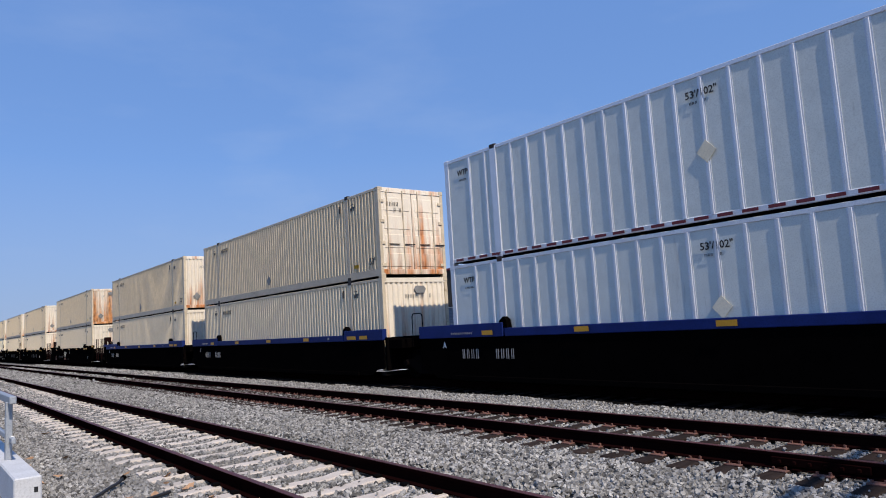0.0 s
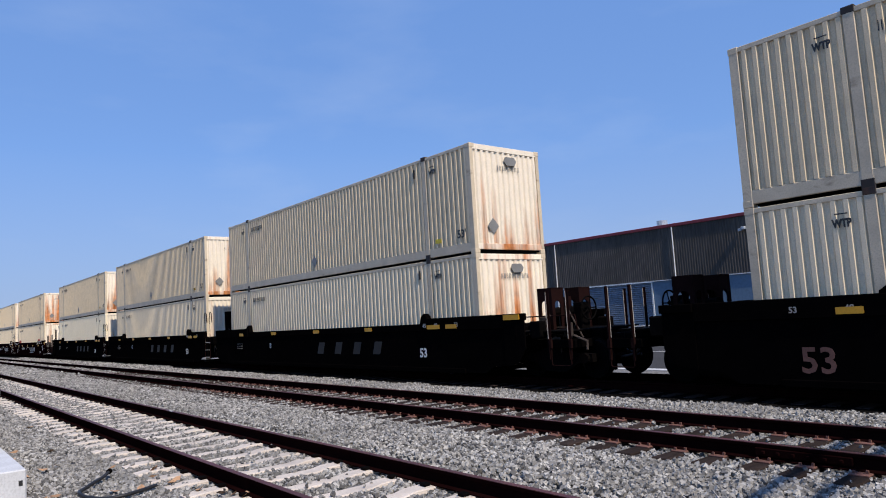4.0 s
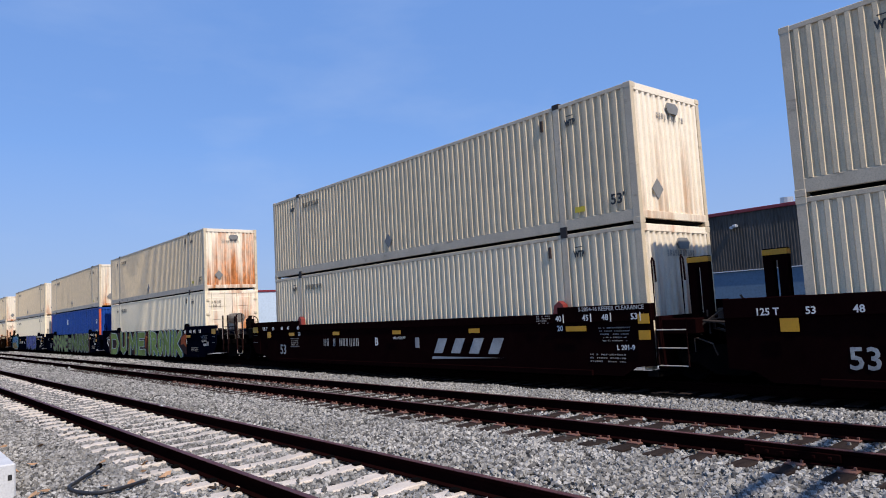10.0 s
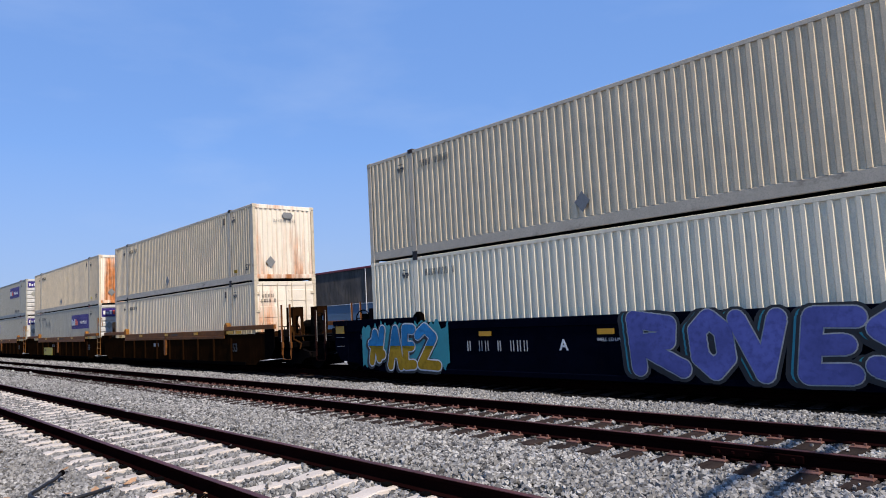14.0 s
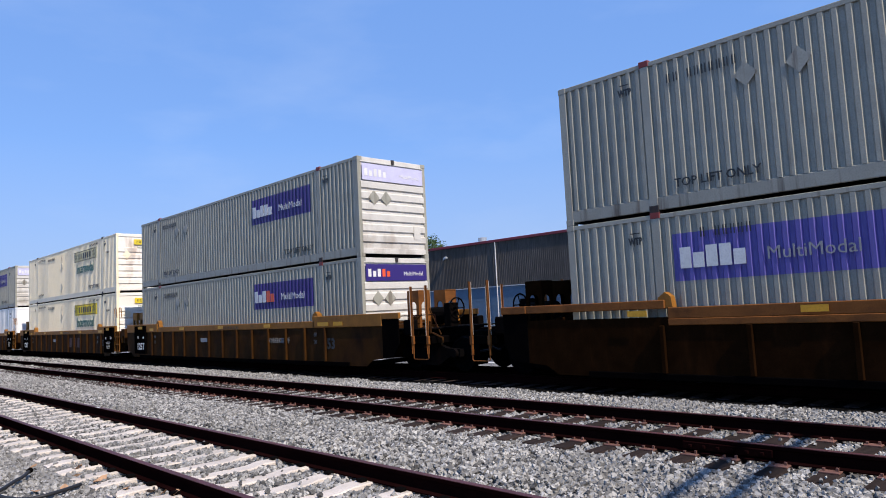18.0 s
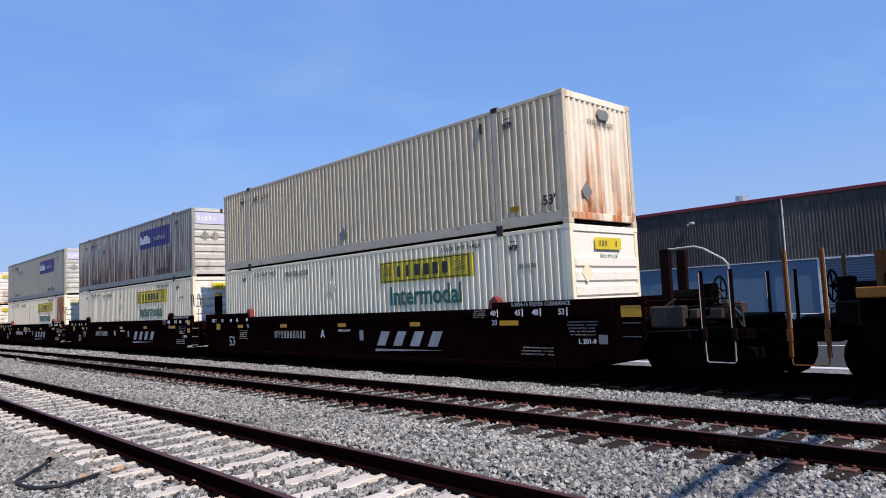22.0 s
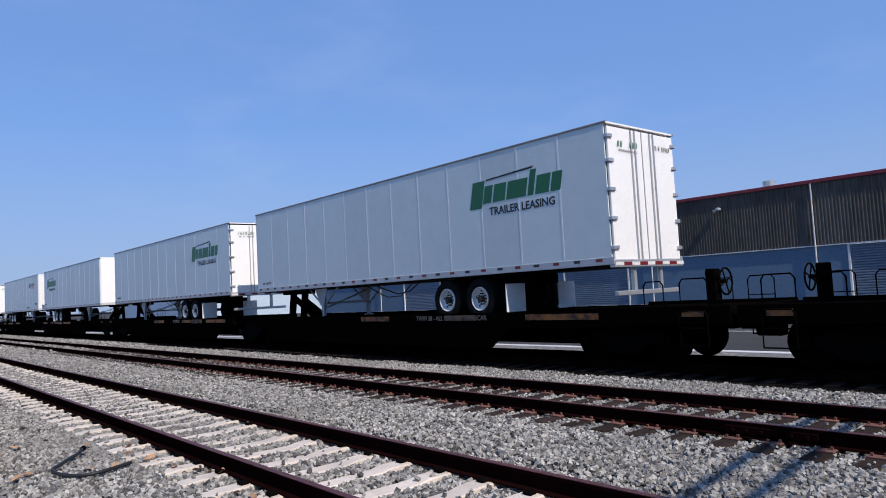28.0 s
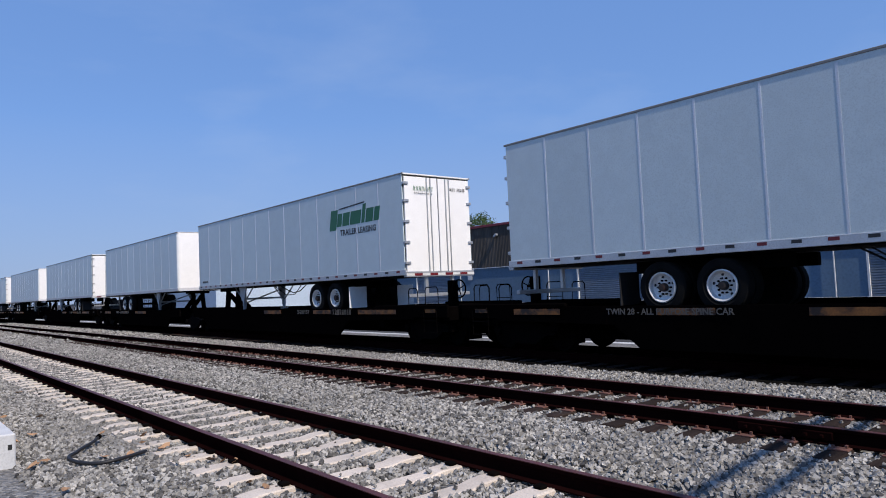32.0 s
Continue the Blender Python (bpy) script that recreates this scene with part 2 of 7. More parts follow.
# rust colour carries the shade on rail sides and the lit, worn tops
M["rail"] = surface("shaded_rusty_rail", (0.011, 0.0035, 0.0035), 0.6, 0.7, grain=(1.5, 60.0), spec=0.0)
M["railtop"] = surface("worn_rail_top", (0.085, 0.024, 0.024), 0.6, 0.6, 0.0, grain=(1.0, 30.0))
M["shiny"] = surface("polished_steel", (0.7, 0.62, 0.5), 0.9, 0.25, 1.0)
M["plate"] = surface("tie_plate_rust", (0.17, 0.075, 0.055), 0.6, 0.8)
M["concrete"] = surface("concrete_tie", (0.60, 0.53, 0.46), 0.72, 0.9, grain=(2.0, 60.0), relief=0.4, vary=0.15)
M["timber"] = surface("creosoted_timber", (0.040, 0.028, 0.024), 0.5, 0.9, stretch=(6, 0.8, 6), relief=0.5, vary=0.5, spec=0.1)
M["galv"] = surface("galvanised_steel", (0.42, 0.45, 0.48), 0.8, 0.5, 0.4)
M["block"] = surface("pale_concrete", (0.55, 0.56, 0.57), 0.85, 0.85, relief=0.2)
M["hose"] = plain("black_rubber_hose", (0.012, 0.012, 0.014), 0.6)
M["leaf"] = surface("dry_leaf", (0.42, 0.25, 0.14), 0.6, 0.8, vary=0.6)
M["clad"] = surface("dark_cladding", (0.125, 0.112, 0.098), 0.5, 0.8, grain=(0.25, 4.0), stretch=(1, 1, 0.2), relief=0.05, spec=0.2)
M["bluewall"] = surface("blue_painted_wall", (0.12, 0.195, 0.275), 0.85, 0.8, grain=(0.2, 6.0))
M["palewall"] = surface("pale_blue_wall", (0.45, 0.55, 0.66), 0.92, 0.8, grain=(0.1, 3.0))
M["redtrim"] = plain("dark_red_fascia", (0.20, 0.02, 0.03), 0.5)
M["whitetrim"] = plain("white_trim", (0.72, 0.72, 0.70), 0.6)
M["shutter"] = surface("steel_shutter", (0.20, 0.25, 0.32), 0.8, 0.5, 0.2)
M["roofing"] = surface("flat_roofing", (0.3, 0.3, 0.3), 0.8, 0.9, grain=(0.3, 5.0))
M["asphalt"] = surface("asphalt", (0.055, 0.055, 0.057), 0.75, 0.9, grain=(0.3, 60.0), relief=0.3, spec=0.08)
M["bark"] = surface("tree_bark", (0.10, 0.07, 0.05), 0.6, 0.9, stretch=(3, 3, 0.6), relief=0.6)
M["foliage"] = surface("green_foliage", (0.055, 0.11, 0.025), 0.5, 0.7, grain=(0.5, 3.0))
M["tealpaint"] = plain("teal_spray_paint", (0.02, 0.25, 0.28))
M["teal"] = surface("pale_teal_spray_paint", (0.09, 0.24, 0.29), 0.5, 0.6, grain=(1.2, 9.0), spec=0.08)
M["sprayA"] = surface("lime_spray_paint", (0.29, 0.39, 0.095), 0.5, 0.6, grain=(1.2, 9.0), spec=0.08)
M["sprayF"] = surface("pale_lime_spray_paint", (0.34, 0.42, 0.16), 0.6, 0.6, grain=(1.2, 9.0), spec=0.08)
M["sprayB"] = surface("violet_spray_paint", (0.12, 0.14, 0.42), 0.6, 0.6, grain=(1.2, 9.0), spec=0.08)
M["sprayC"] = surface("ochre_spray_paint", (0.42, 0.25, 0.02), 0.6, 0.6, grain=(1.2, 9.0), spec=0.08)
M["sprayD"] = surface("red_spray_paint", (0.06, 0.010, 0.005), 0.3, 0.6, grain=(1.2, 9.0), spec=0.08)
M["sprayE"] = surface("blue_spray_paint", (0.03, 0.22, 0.45), 0.6, 0.6, grain=(1.2, 9.0), spec=0.08)

M["stripe"] = surface("worn_ochre_stripe", (0.26, 0.10, 0.018), 0.6, 0.7, rust=(0.02, 0.01, 0.006), rust_at=(0.42, 0.6), rust_stretch=(2, 2, 3))
M["sprayR"] = surface("orange_red_spray_paint", (0.42, 0.09, 0.025), 0.5, 0.6, grain=(1.2, 9.0), spec=0.08)
M["rustcar"] = surface("rusted_brown_car_side", (0.030, 0.0115, 0.006), 0.5, 0.8, rust=(0.055, 0.022, 0.009), rust_at=(0.5, 0.8), spec=0.0)
M["rustcar_top"] = surface("rusted_brown_car_sill", (0.13, 0.052, 0.018), 0.5, 0.75, rust=(0.04, 0.016, 0.008), rust_at=(0.45, 0.75), rust_stretch=(1, 1, 2), spec=0.1)
M["maker"] = plain("dark_red_mark", (0.055, 0.010, 0.010), 0.6)
M["panelyellow"] = plain("dirty_yellow_plate", (0.42, 0.33, 0.02), 0.5)
M["olive"] = surface("olive_spray_paint", (0.22, 0.29, 0.085), 0.3, 0.6, grain=(1.8, 9.0), spec=0.08)
M["edge"] = surface("pale_grey_spray_paint", (0.42, 0.43, 0.42), 0.6, 0.6)
M["railing"] = surface("maroon_railing", (0.014, 0.0055, 0.005), 0.7, 0.75, spec=0.03)
M["faint"] = plain("faded_dark_lettering", (0.012, 0.011, 0.010), 0.8)
M["pale_tank"] = surface("grimy_pale_tank", (0.20, 0.18, 0.16), 0.5, 0.6, rust=(0.05, 0.03, 0.02), rust_at=(0.5, 0.7))
M["red_tank"] = surface("dark_red_tank", (0.10, 0.025, 0.022), 0.6, 0.55)
M["pipe"] = surface("grimy_brake_pipe", (0.06, 0.045, 0.036), 0.5, 0.7, spec=0.2)
M["railedge"] = surface("worn_pale_edge", (0.44, 0.40, 0.35), 0.7, 0.5)

def gravel_material(name, a, b, random_island, spec=0.5):
    m, nt, bs = nodes_of(name)
    if random_island:
        g = nt.nodes.new("ShaderNodeNewGeometry")
        f = g.outputs["Random Per Island"]
    else:
        tc = nt.nodes.new("ShaderNodeTexCoord")
        v = add(nt, "ShaderNodeTexVoronoi", Scale=17.0)
        nt.links.new(tc.outputs["Object"], v.inputs["Vector"])
        w = nt.nodes.new("ShaderNodeSeparateColor")
        nt.links.new(v.outputs["Color"], w.inputs[0])
        f = w.outputs[0]
        bump = add(nt, "ShaderNodeBump", Strength=1.0, Distance=0.05)
        nt.links.new(maths(nt, "MULTIPLY", v.outputs["Distance"], -1.0), bump.inputs["Height"])
        nt.links.new(bump.outputs[0], bs.inputs["Normal"])
    big = noise_at(nt, 0.35, shift=2.0)
    c = mixed(nt, f, a, b)
    c = mixed(nt, ramp(nt, big, 0.4, 0.75), c, tuple(0.75 * (p + q) / 2 for p, q in zip(a, b)))
    fine = noise_at(nt, 45.0, detail=2)
    c = mixed(nt, ramp(nt, fine, 0.55, 0.8), c, tuple(0.6 * v for v in a))
    nt.links.new(c, bs.inputs["Base Color"])
    bs.inputs["Roughness"].default_value = 0.9
    bs.inputs["Specular IOR Level"].default_value = spec
    return m

M["gravel"] = gravel_material("ballast_bed", (0.045, 0.043, 0.043), (0.36, 0.348, 0.326), False)
# ballast far darker than the bed: the shade under the train, painted
M["oily"] = gravel_material("shade_painted_ballast", (0.003, 0.003, 0.003), (0.012, 0.0115, 0.011), False, 0.0)
M["stone"] = gravel_material("ballast_stone", (0.036, 0.035, 0.035), (0.45, 0.437, 0.412), True)

# ---- mesh helpers ----
def box(bm, x0, x1, y0, y1, z0, z1, bevel=0.0):
    v = [bm.verts.new((x, y, z)) for x in (x0, x1) for y in (y0, y1) for z in (z0, z1)]
    fs = [bm.faces.new([v[i] for i in f]) for f in ((0, 1, 3, 2), (4, 6, 7, 5), (0, 4, 5, 1), (2, 3, 7, 6), (0, 2, 6, 4), (1, 5, 7, 3))]
    if bevel:
        es = {e for f in fs for e in f.edges}
        bmesh.ops.bevel(bm, geom=list(es), offset=bevel, segments=1, affect="EDGES", profile=0.5)

def prism(bm, pts, y0, y1):
    """A flat outline in x, z, given thickness from y0 to y1."""
    a = [bm.verts.new((x, y0, z)) for x, z in pts]
    b = [bm.verts.new((x, y1, z)) for x, z in pts]
    bm.faces.new(a)
    bm.faces.new(b[::-1])
    for i in range(len(pts)):
        j = (i + 1) % len(pts)
        bm.faces.new((a[i], b[i], b[j], a[j]))
    bmesh.ops.recalc_face_normals(bm, faces=bm.faces[:])

def tube(bm, pts, r, sides=8):
    pts = [Vector(p) for p in pts]
    rings = []
    for i, p in enumerate(pts):
        d = (pts[min(i + 1, len(pts) - 1)] - pts[max(i - 1, 0)]).normalized()
        q = d.to_track_quat("Z", "Y")
        rings.append([bm.verts.new(p + q @ Vector((r * math.cos(a), r * math.sin(a), 0))) for a in (2 * math.pi * k / sides for k in range(sides))])
    for a, b in zip(rings, rings[1:]):
        for k in range(sides):
            bm.faces.new((a[k], a[(k + 1) % sides], b[(k + 1) % sides], b[k]))
    bm.faces.new(rings[0][::-1])
    bm.faces.new(rings[-1])

def disc(bm, cx, cy, cz, rings, sides=20):
    """A wheel turned about y: rings of (radius, y)."""
    loops = []
    for r, y in rings:
        loops.append([bm.verts.new((cx + r * math.cos(2 * math.pi * k / sides), cy + y, cz + r * math.sin(2 * math.pi * k / sides))) for k in range(sides)])
    for a, b in zip(loops, loops[1:]):
        for k in range(sides):
            bm.faces.new((a[k], b[k], b[(k + 1) % sides], a[(k + 1) % sides]))
    bm.faces.new(loops[0])
    bm.faces.new(loops[-1][::-1])
    bmesh.ops.recalc_face_normals(bm, faces=bm.faces[:])

CACHE = {}
def mesh_of(key, material, build):
    if key not in CACHE:
        bm = bmesh.new()
        build(bm)
        me = bpy.data.meshes.new(str(key[-1] if isinstance(key, tuple) else key))
        bm.to_mesh(me)
        bm.free()
        me.materials.append(material)
        CACHE[key] = me
    return CACHE[key]

def put(name, me, parent=None, at=None, label=""):
    ob = new(name, me)
    if parent:
        ob.parent = parent
    if at is not None:
        ob.matrix_basis = at
    if label:
        ob["label"] = label
    return ob

def part(name, bm, material, parent, label="", at=None):
    me = bpy.data.meshes.new(name)
    bm.to_mesh(me)
    bm.free()
    me.materials.append(material)
    return put(name, me, parent, at, label)

def block(name, material, parent, dims, bevel=0.0, label="", at=None):
    """A part that is a box with its edges broken; alike boxes share a mesh."""
    key = ("box", tuple(round(d, 3) for d in dims), round(bevel, 4), material.name)
    return put(name, mesh_of(key, material, lambda bm: box(bm, *dims, bevel)), parent, at, label)

def thing(name, label, category, group="", at=None):
    ob = new(name)
    ob.empty_display_size = 0.3
    if at is not None:
        ob.matrix_basis = at
    return tagged(ob, label, category, group)

def text_mesh(words, size, material, bold=0.0, depth=0.002):
    key = ("text", words, size, bold, material.name)
    if key not in CACHE:
        cu = bpy.data.curves.new("words", "FONT")
        cu.body, cu.size, cu.align_x, cu.align_y = words, size, "CENTER", "CENTER"
        cu.offset, cu.extrude, cu.resolution_u = bold, depth, 2
        ob = bpy.data.objects.new("words", cu)
        scene.collection.objects.link(ob)
        me = bpy.data.meshes.new_from_object(ob.evaluated_get(bpy.context.evaluated_depsgraph_get()))
        bpy.data.objects.remove(ob)
        me.materials.clear()
        me.materials.append(material)
        CACHE[key] = me
    return CACHE[key]

def words(text, size, material, parent, x, y, z, bold=0.0, name="lettering", stretch=1.0, label=""):
    """Upright lettering in the plane y, facing -y, centred on x, z."""
    ob = put(name, text_mesh(text, size, material, bold), parent, pose(x, y, z, 90) @ Matrix.Diagonal((stretch, 1, 1, 1)), label)
    return ob

def end_words(text, size, material, parent, x, y, z, bold=0.0, name="lettering", stretch=1.0):
    """Upright lettering on an end that faces +x."""
    return put(name, text_mesh(text, size, material, bold), parent, pose(x, y, z, 90, 0, 90) @ Matrix.Diagonal((stretch, 1, 1, 1)))

def bars(material, parent, x, y, z, width, height, count, end=False, seed=0, slant=0.0):
    """A row of thin plain bars, two to a character, in place of a number or a mark."""
    rnd = random.Random(seed)
    def build(bm):
        step = width / count
        for i in range(count):
            a = -width / 2 + i * step
            w = step * rnd.choice((0.13, 0.15, 0.17))
            if rnd.random() < 0.12 and count > 5:
                continue
            for a in (a, a + step * rnd.choice((0.36, 0.42))):
                prism(bm, [(a - slant * height / 2, -height / 2), (a + w - slant * height / 2, -height / 2), (a + w + slant * height / 2, height / 2), (a + slant * height / 2, height / 2)], -0.002, 0.002)
    key = ("bars", material.name, round(width, 2), round(height, 2), count, seed, slant)
    at = pose(x, y, z, 0, 0, 90) if end else pose(x, y, z)
    return tagged(put("number_bar", mesh_of(key, material, build), parent, at), kind="stuff")

def flat(name, material, parent, x0, x1, y, z0, z1, thick=0.004, label=""):
    return block(name, material, parent, (x0, x1, y - thick, y + thick, z0, z1), 0.0, label)

def end_flat(name, material, parent, x, y0, y1, z0, z1, thick=0.004, label=""):
    return block(name, material, parent, (x - thick, x + thick, y0, y1, z0, z1), 0.0, label)

# ---- ground, ballast and tracks ----
TRACK_A, TRACK_B, TRACK_T = 3.83, 8.31, 12.976   # siding with concrete ties, middle track, the train's track
BED = -0.205
WEST, EAST = -780.0, 70.0

def ground_sheet():
    bm = bmesh.new()
    box(bm, -2600, 2600, -2600, 2600, -0.9, -0.55)
    tagged(part("ground", bm, M["asphalt"], None), "grey asphalt and bare ground around the tracks", "ground", kind="structure")
ground_sheet()

def bed_height(x, y):
    z = BED + 0.035 * noise.noise((x * 0.9, y * 0.9, 0)) + 0.02 * noise.noise((x * 2.7, y * 2.7, 3))
    for c in (TRACK_A, TRACK_B, TRACK_T):
        if abs(y - c) < 1.5:
            z = min(z, BED - (0.02 if c == TRACK_B else 0.01))
    if abs(y - 6.07) < 0.8 or abs(y - 10.6) < 0.7:
        z += 0.03
    return z

def ballast():
    xs = [WEST, -200, -120] + [-80 + 2 * i for i in range(25)] + [-30 + 0.4 * i for i in range(88)] + [10, 30, EAST]
    ys = [-9.0, -7.5] + [-6 + 1.0 * i for i in range(6)] + [0.4 * i for i in range(39)] + [16.2, 17.2, 19.1, 19.3]
    bm = bmesh.new()
    grid = [[bm.verts.new((x, y, -0.6 if y < -7 or y > 19.2 else -0.53 if y > 15.5 else bed_height(x, y))) for y in ys] for x in xs]
    for a, b in zip(grid, grid[1:]):
        for i in range(len(ys) - 1):
            bm.faces.new((a[i], b[i], b[i + 1], a[i + 1]))
    for f in bm.faces:
        f.smooth = True
    return tagged(part("ballast_bed", bm, M["gravel"], None), "bed of grey crushed-stone ballast under three tracks", "ballast", kind="structure")
ballast()

def scattered_stones():
    """Loose crushed stone over the bed where the camera looks nearest."""
    rng = np.random.default_rng(7)
    spots = []
    for x0, x1, y0, y1, n, size in ((-8, 0, 1.4, 11.05, 48000, 0.031), (-17, -8, 1.2, 11.05, 56000, 0.030), (-36, -17, 1.2, 11.1, 45000, 0.036), (-85, -36, 1.0, 11.4, 34000, 0.075)):
        x, y = rng.uniform(x0, x1, n), rng.uniform(y0, y1, n)
        s = size * rng.uniform(0.45, 1.25, n)
        on_tie = np.zeros(n, bool)
        for c, gap, half in ((TRACK_A, TIE_A, 0.14), (TRACK_B, TIE_B, 0.105)):
            off = np.abs((x - TIE_SHIFT + gap / 2) % gap - gap / 2)
            on_tie |= (np.abs(y - c) < 1.31) & (off < half)
            on_tie |= np.abs(np.abs(y - c) - 0.7525) < 0.085
        keep = ~on_tie | (rng.uniform(0, 1, n) < 0.03) & (np.abs(np.abs(y - TRACK_A) - 0.7525) > 0.085) & (np.abs(np.abs(y - TRACK_B) - 0.7525) > 0.085)
        z = np.array([bed_height(a, b) for a, b in zip(x, y)]) + 0.006 + rng.uniform(-0.008, 0.018, n)
        bare = (np.abs(y - TRACK_B) < 1.25) & (rng.uniform(0, 1, n) < 0.15)
        keep &= ~bare
        z = np.where(on_tie, BED + 0.035, z)
        spots.append(np.stack([x, y, z, s], 1)[keep])
    spots = np.concatenate(spots)
    n = len(spots)
    cube = np.array([(a, b, c) for a in (-1, 1) for b in (-1, 1) for c in (-1, 1)], float) * 0.5
    v = cube[None] * (1 + rng.uniform(-0.45, 0.35, (n, 8, 3)))
    v *= rng.uniform(0.7, 1.25, (n, 1, 3))
    q = rng.normal(size=(n, 4))
    q /= np.linalg.norm(q, axis=1, keepdims=True)
    w, x, y, z = q.T
    r = np.stack([1 - 2 * (y * y + z * z), 2 * (x * y - z * w), 2 * (x * z + y * w), 2 * (x * y + z * w), 1 - 2 * (x * x + z * z), 2 * (y * z - x * w), 2 * (x * z - y * w), 2 * (y * z + x * w), 1 - 2 * (x * x + y * y)], 1).reshape(n, 3, 3)
    v = np.einsum("nij,nkj->nki", r, v) * spots[:, None, 3:4] * 1.25 + spots[:, None, :3]
    quads = np.array([(0, 1, 3, 2), (4, 6, 7, 5), (0, 4, 5, 1), (2, 3, 7, 6), (0, 2, 6, 4), (1, 5, 7, 3)])
    faces = (quads[None] + (np.arange(n) * 8)[:, None, None]).reshape(-1)
    me = bpy.data.meshes.new("ballast_stones")
    me.vertices.add(n * 8)
    me.vertices.foreach_set("co", v.reshape(-1))
    me.loops.add(len(faces))
    me.loops.foreach_set("vertex_index", faces)
    me.polygons.add(n * 6)
    me.polygons.foreach_set("loop_start", np.arange(n * 6) * 4)
    me.update(calc_edges=True)
    me.validate()
    me.shade_flat()
    me.materials.append(M["stone"])
    tagged(new("ballast_stones", me), "loose angular grey and white crushed stone ballast", "ballast", kind="stuff")

TIE_A, TIE_B, TIE_SHIFT = 0.61, 0.495, 0.1
scattered_stones()

RAIL = [(-0.068, -0.172), (0.068, -0.172), (0.068, -0.160), (0.012, -0.142), (0.010, -0.05), (0.034, -0.038), (0.036, -0.008), (0.028, 0.0), (-0.028, 0.0), (-0.036, -0.008), (-0.034, -0.038), (-0.010, -0.05), (-0.012, -0.142), (-0.068, -0.160)]
def rail_mesh(bm):
    a = [bm.verts.new((WEST, y, z)) for y, z in RAIL]
    b = [bm.verts.new((EAST, y, z)) for y, z in RAIL]
    for i in range(len(RAIL)):
        j = (i + 1) % len(RAIL)
        bm.faces.new((a[i], a[j], b[j], b[i]))
    bm.faces.new(a[::-1])
    bm.faces.new(b)
    bmesh.ops.recalc_face_normals(bm, faces=bm.faces[:])

def concrete_tie(bm):
    """Prestressed tie, lower in the middle, with sloped shoulders."""
    prof = [(-1.295, -0.02), (-1.1, 0.0), (-0.45, 0.0), (-0.3, -0.025), (0.3, -0.025), (0.45, 0.0), (1.1, 0.0), (1.295, -0.02)]
    rows = []
    for y, z in prof:
        rows.append([bm.verts.new((x, y, zz)) for x, zz in ((-0.135, -0.18), (-0.115, z - 0.012), (-0.10, z), (0.10, z), (0.115, z - 0.012), (0.135, -0.18))])
    for a, b in zip(rows, rows[1:]):
        for k in range(5):
            bm.faces.new((a[k], a[k + 1], b[k + 1], b[k]))
    bm.faces.new(rows[0])
    bm.faces.new(rows[-1][::-1])
    bmesh.ops.recalc_face_normals(bm, faces=bm.faces[:])

def track(name, label, centre, gap, tie_kind, near):
    t = tagged(thing(name, label, "railway track"), kind="structure")
    for s in (-1, 1):
        put("rail", mesh_of("rail_profile", M["rail"], rail_mesh), t, pose(0, centre + s * 0.7525, 0))
        # main track keeps the shade-dark rail colour on top, beneath the train
        block("running_surface", M["rail" if centre == TRACK_T else "railtop"], t, (WEST, EAST, -0.033, 0.033, -0.004, 0.0015), 0, "worn top of the rail", pose(0, centre + s * 0.7525, 0))
    if tie_kind == "concrete":
        me = mesh_of("concrete_tie", M["concrete"], concrete_tie)
        top = -0.168
    else:
        me = mesh_of("timber_tie", M["timber"], lambda bm: box(bm, -0.112, 0.112, -1.3, 1.3, -0.18, 0.0, 0.012))
        top = -0.182
    plate = mesh_of("tie_plate", M["plate"], lambda bm: (box(bm, -0.095, 0.095, -0.17, 0.17, 0.0, 0.018, 0.004), box(bm, -0.07, -0.045, 0.075, 0.10, 0.018, 0.05), box(bm, 0.045, 0.07, -0.10, -0.075, 0.018, 0.05), box(bm, -0.07, -0.045, -0.13, -0.105, 0.018, 0.045), box(bm, 0.045, 0.07, 0.105, 0.13, 0.018, 0.045)))
    clip = mesh_of("rail_clip", M["iron"], lambda bm: (box(bm, -0.05, 0.05, -0.15, -0.06, 0.0, 0.035, 0.01), box(bm, -0.05, 0.05, 0.06, 0.15, 0.0, 0.035, 0.01)))
    rnd = random.Random(int(centre * 10))
    n = int((EAST - WEST) / gap)
    far = bmesh.new()
    for i in range(n):
        x = EAST - 1 - i * gap
        x = round((x - TIE_SHIFT) / gap) * gap + TIE_SHIFT
        if near[0] < x < near[1]:
            at = pose(x + rnd.uniform(-0.02, 0.02), centre + rnd.uniform(-0.03, 0.03), top + rnd.uniform(-0.006, 0.004), 0, 0, rnd.uniform(-0.8, 0.8))
            tie = put("tie", me, t, at)
            if x > near[0] * 0.42:
                for s in (-1, 1):
                    if tie_kind == "concrete":
                        put("rail_clip", clip, tie, pose(0, s * 0.7525, 0.0))
                    else:
                        put("tie_plate", plate, tie, pose(0, s * 0.7525, 0.0))
        else:
            box(far, x - 0.11, x + 0.11, centre - 1.29, centre + 1.29, top - 0.18, top)
    tagged(part("distant_ties", far, M["concrete" if tie_kind == "concrete" else "timber"], t), kind="stuff")
    return t

siding = track("siding_track", "siding of rust-brown rails on pale concrete ties", TRACK_A, TIE_A, "concrete", (-70, 4))
middle = track("middle_track", "track of dark rusty rails on weathered timber ties", TRACK_B, TIE_B, "timber", (-55, 4))
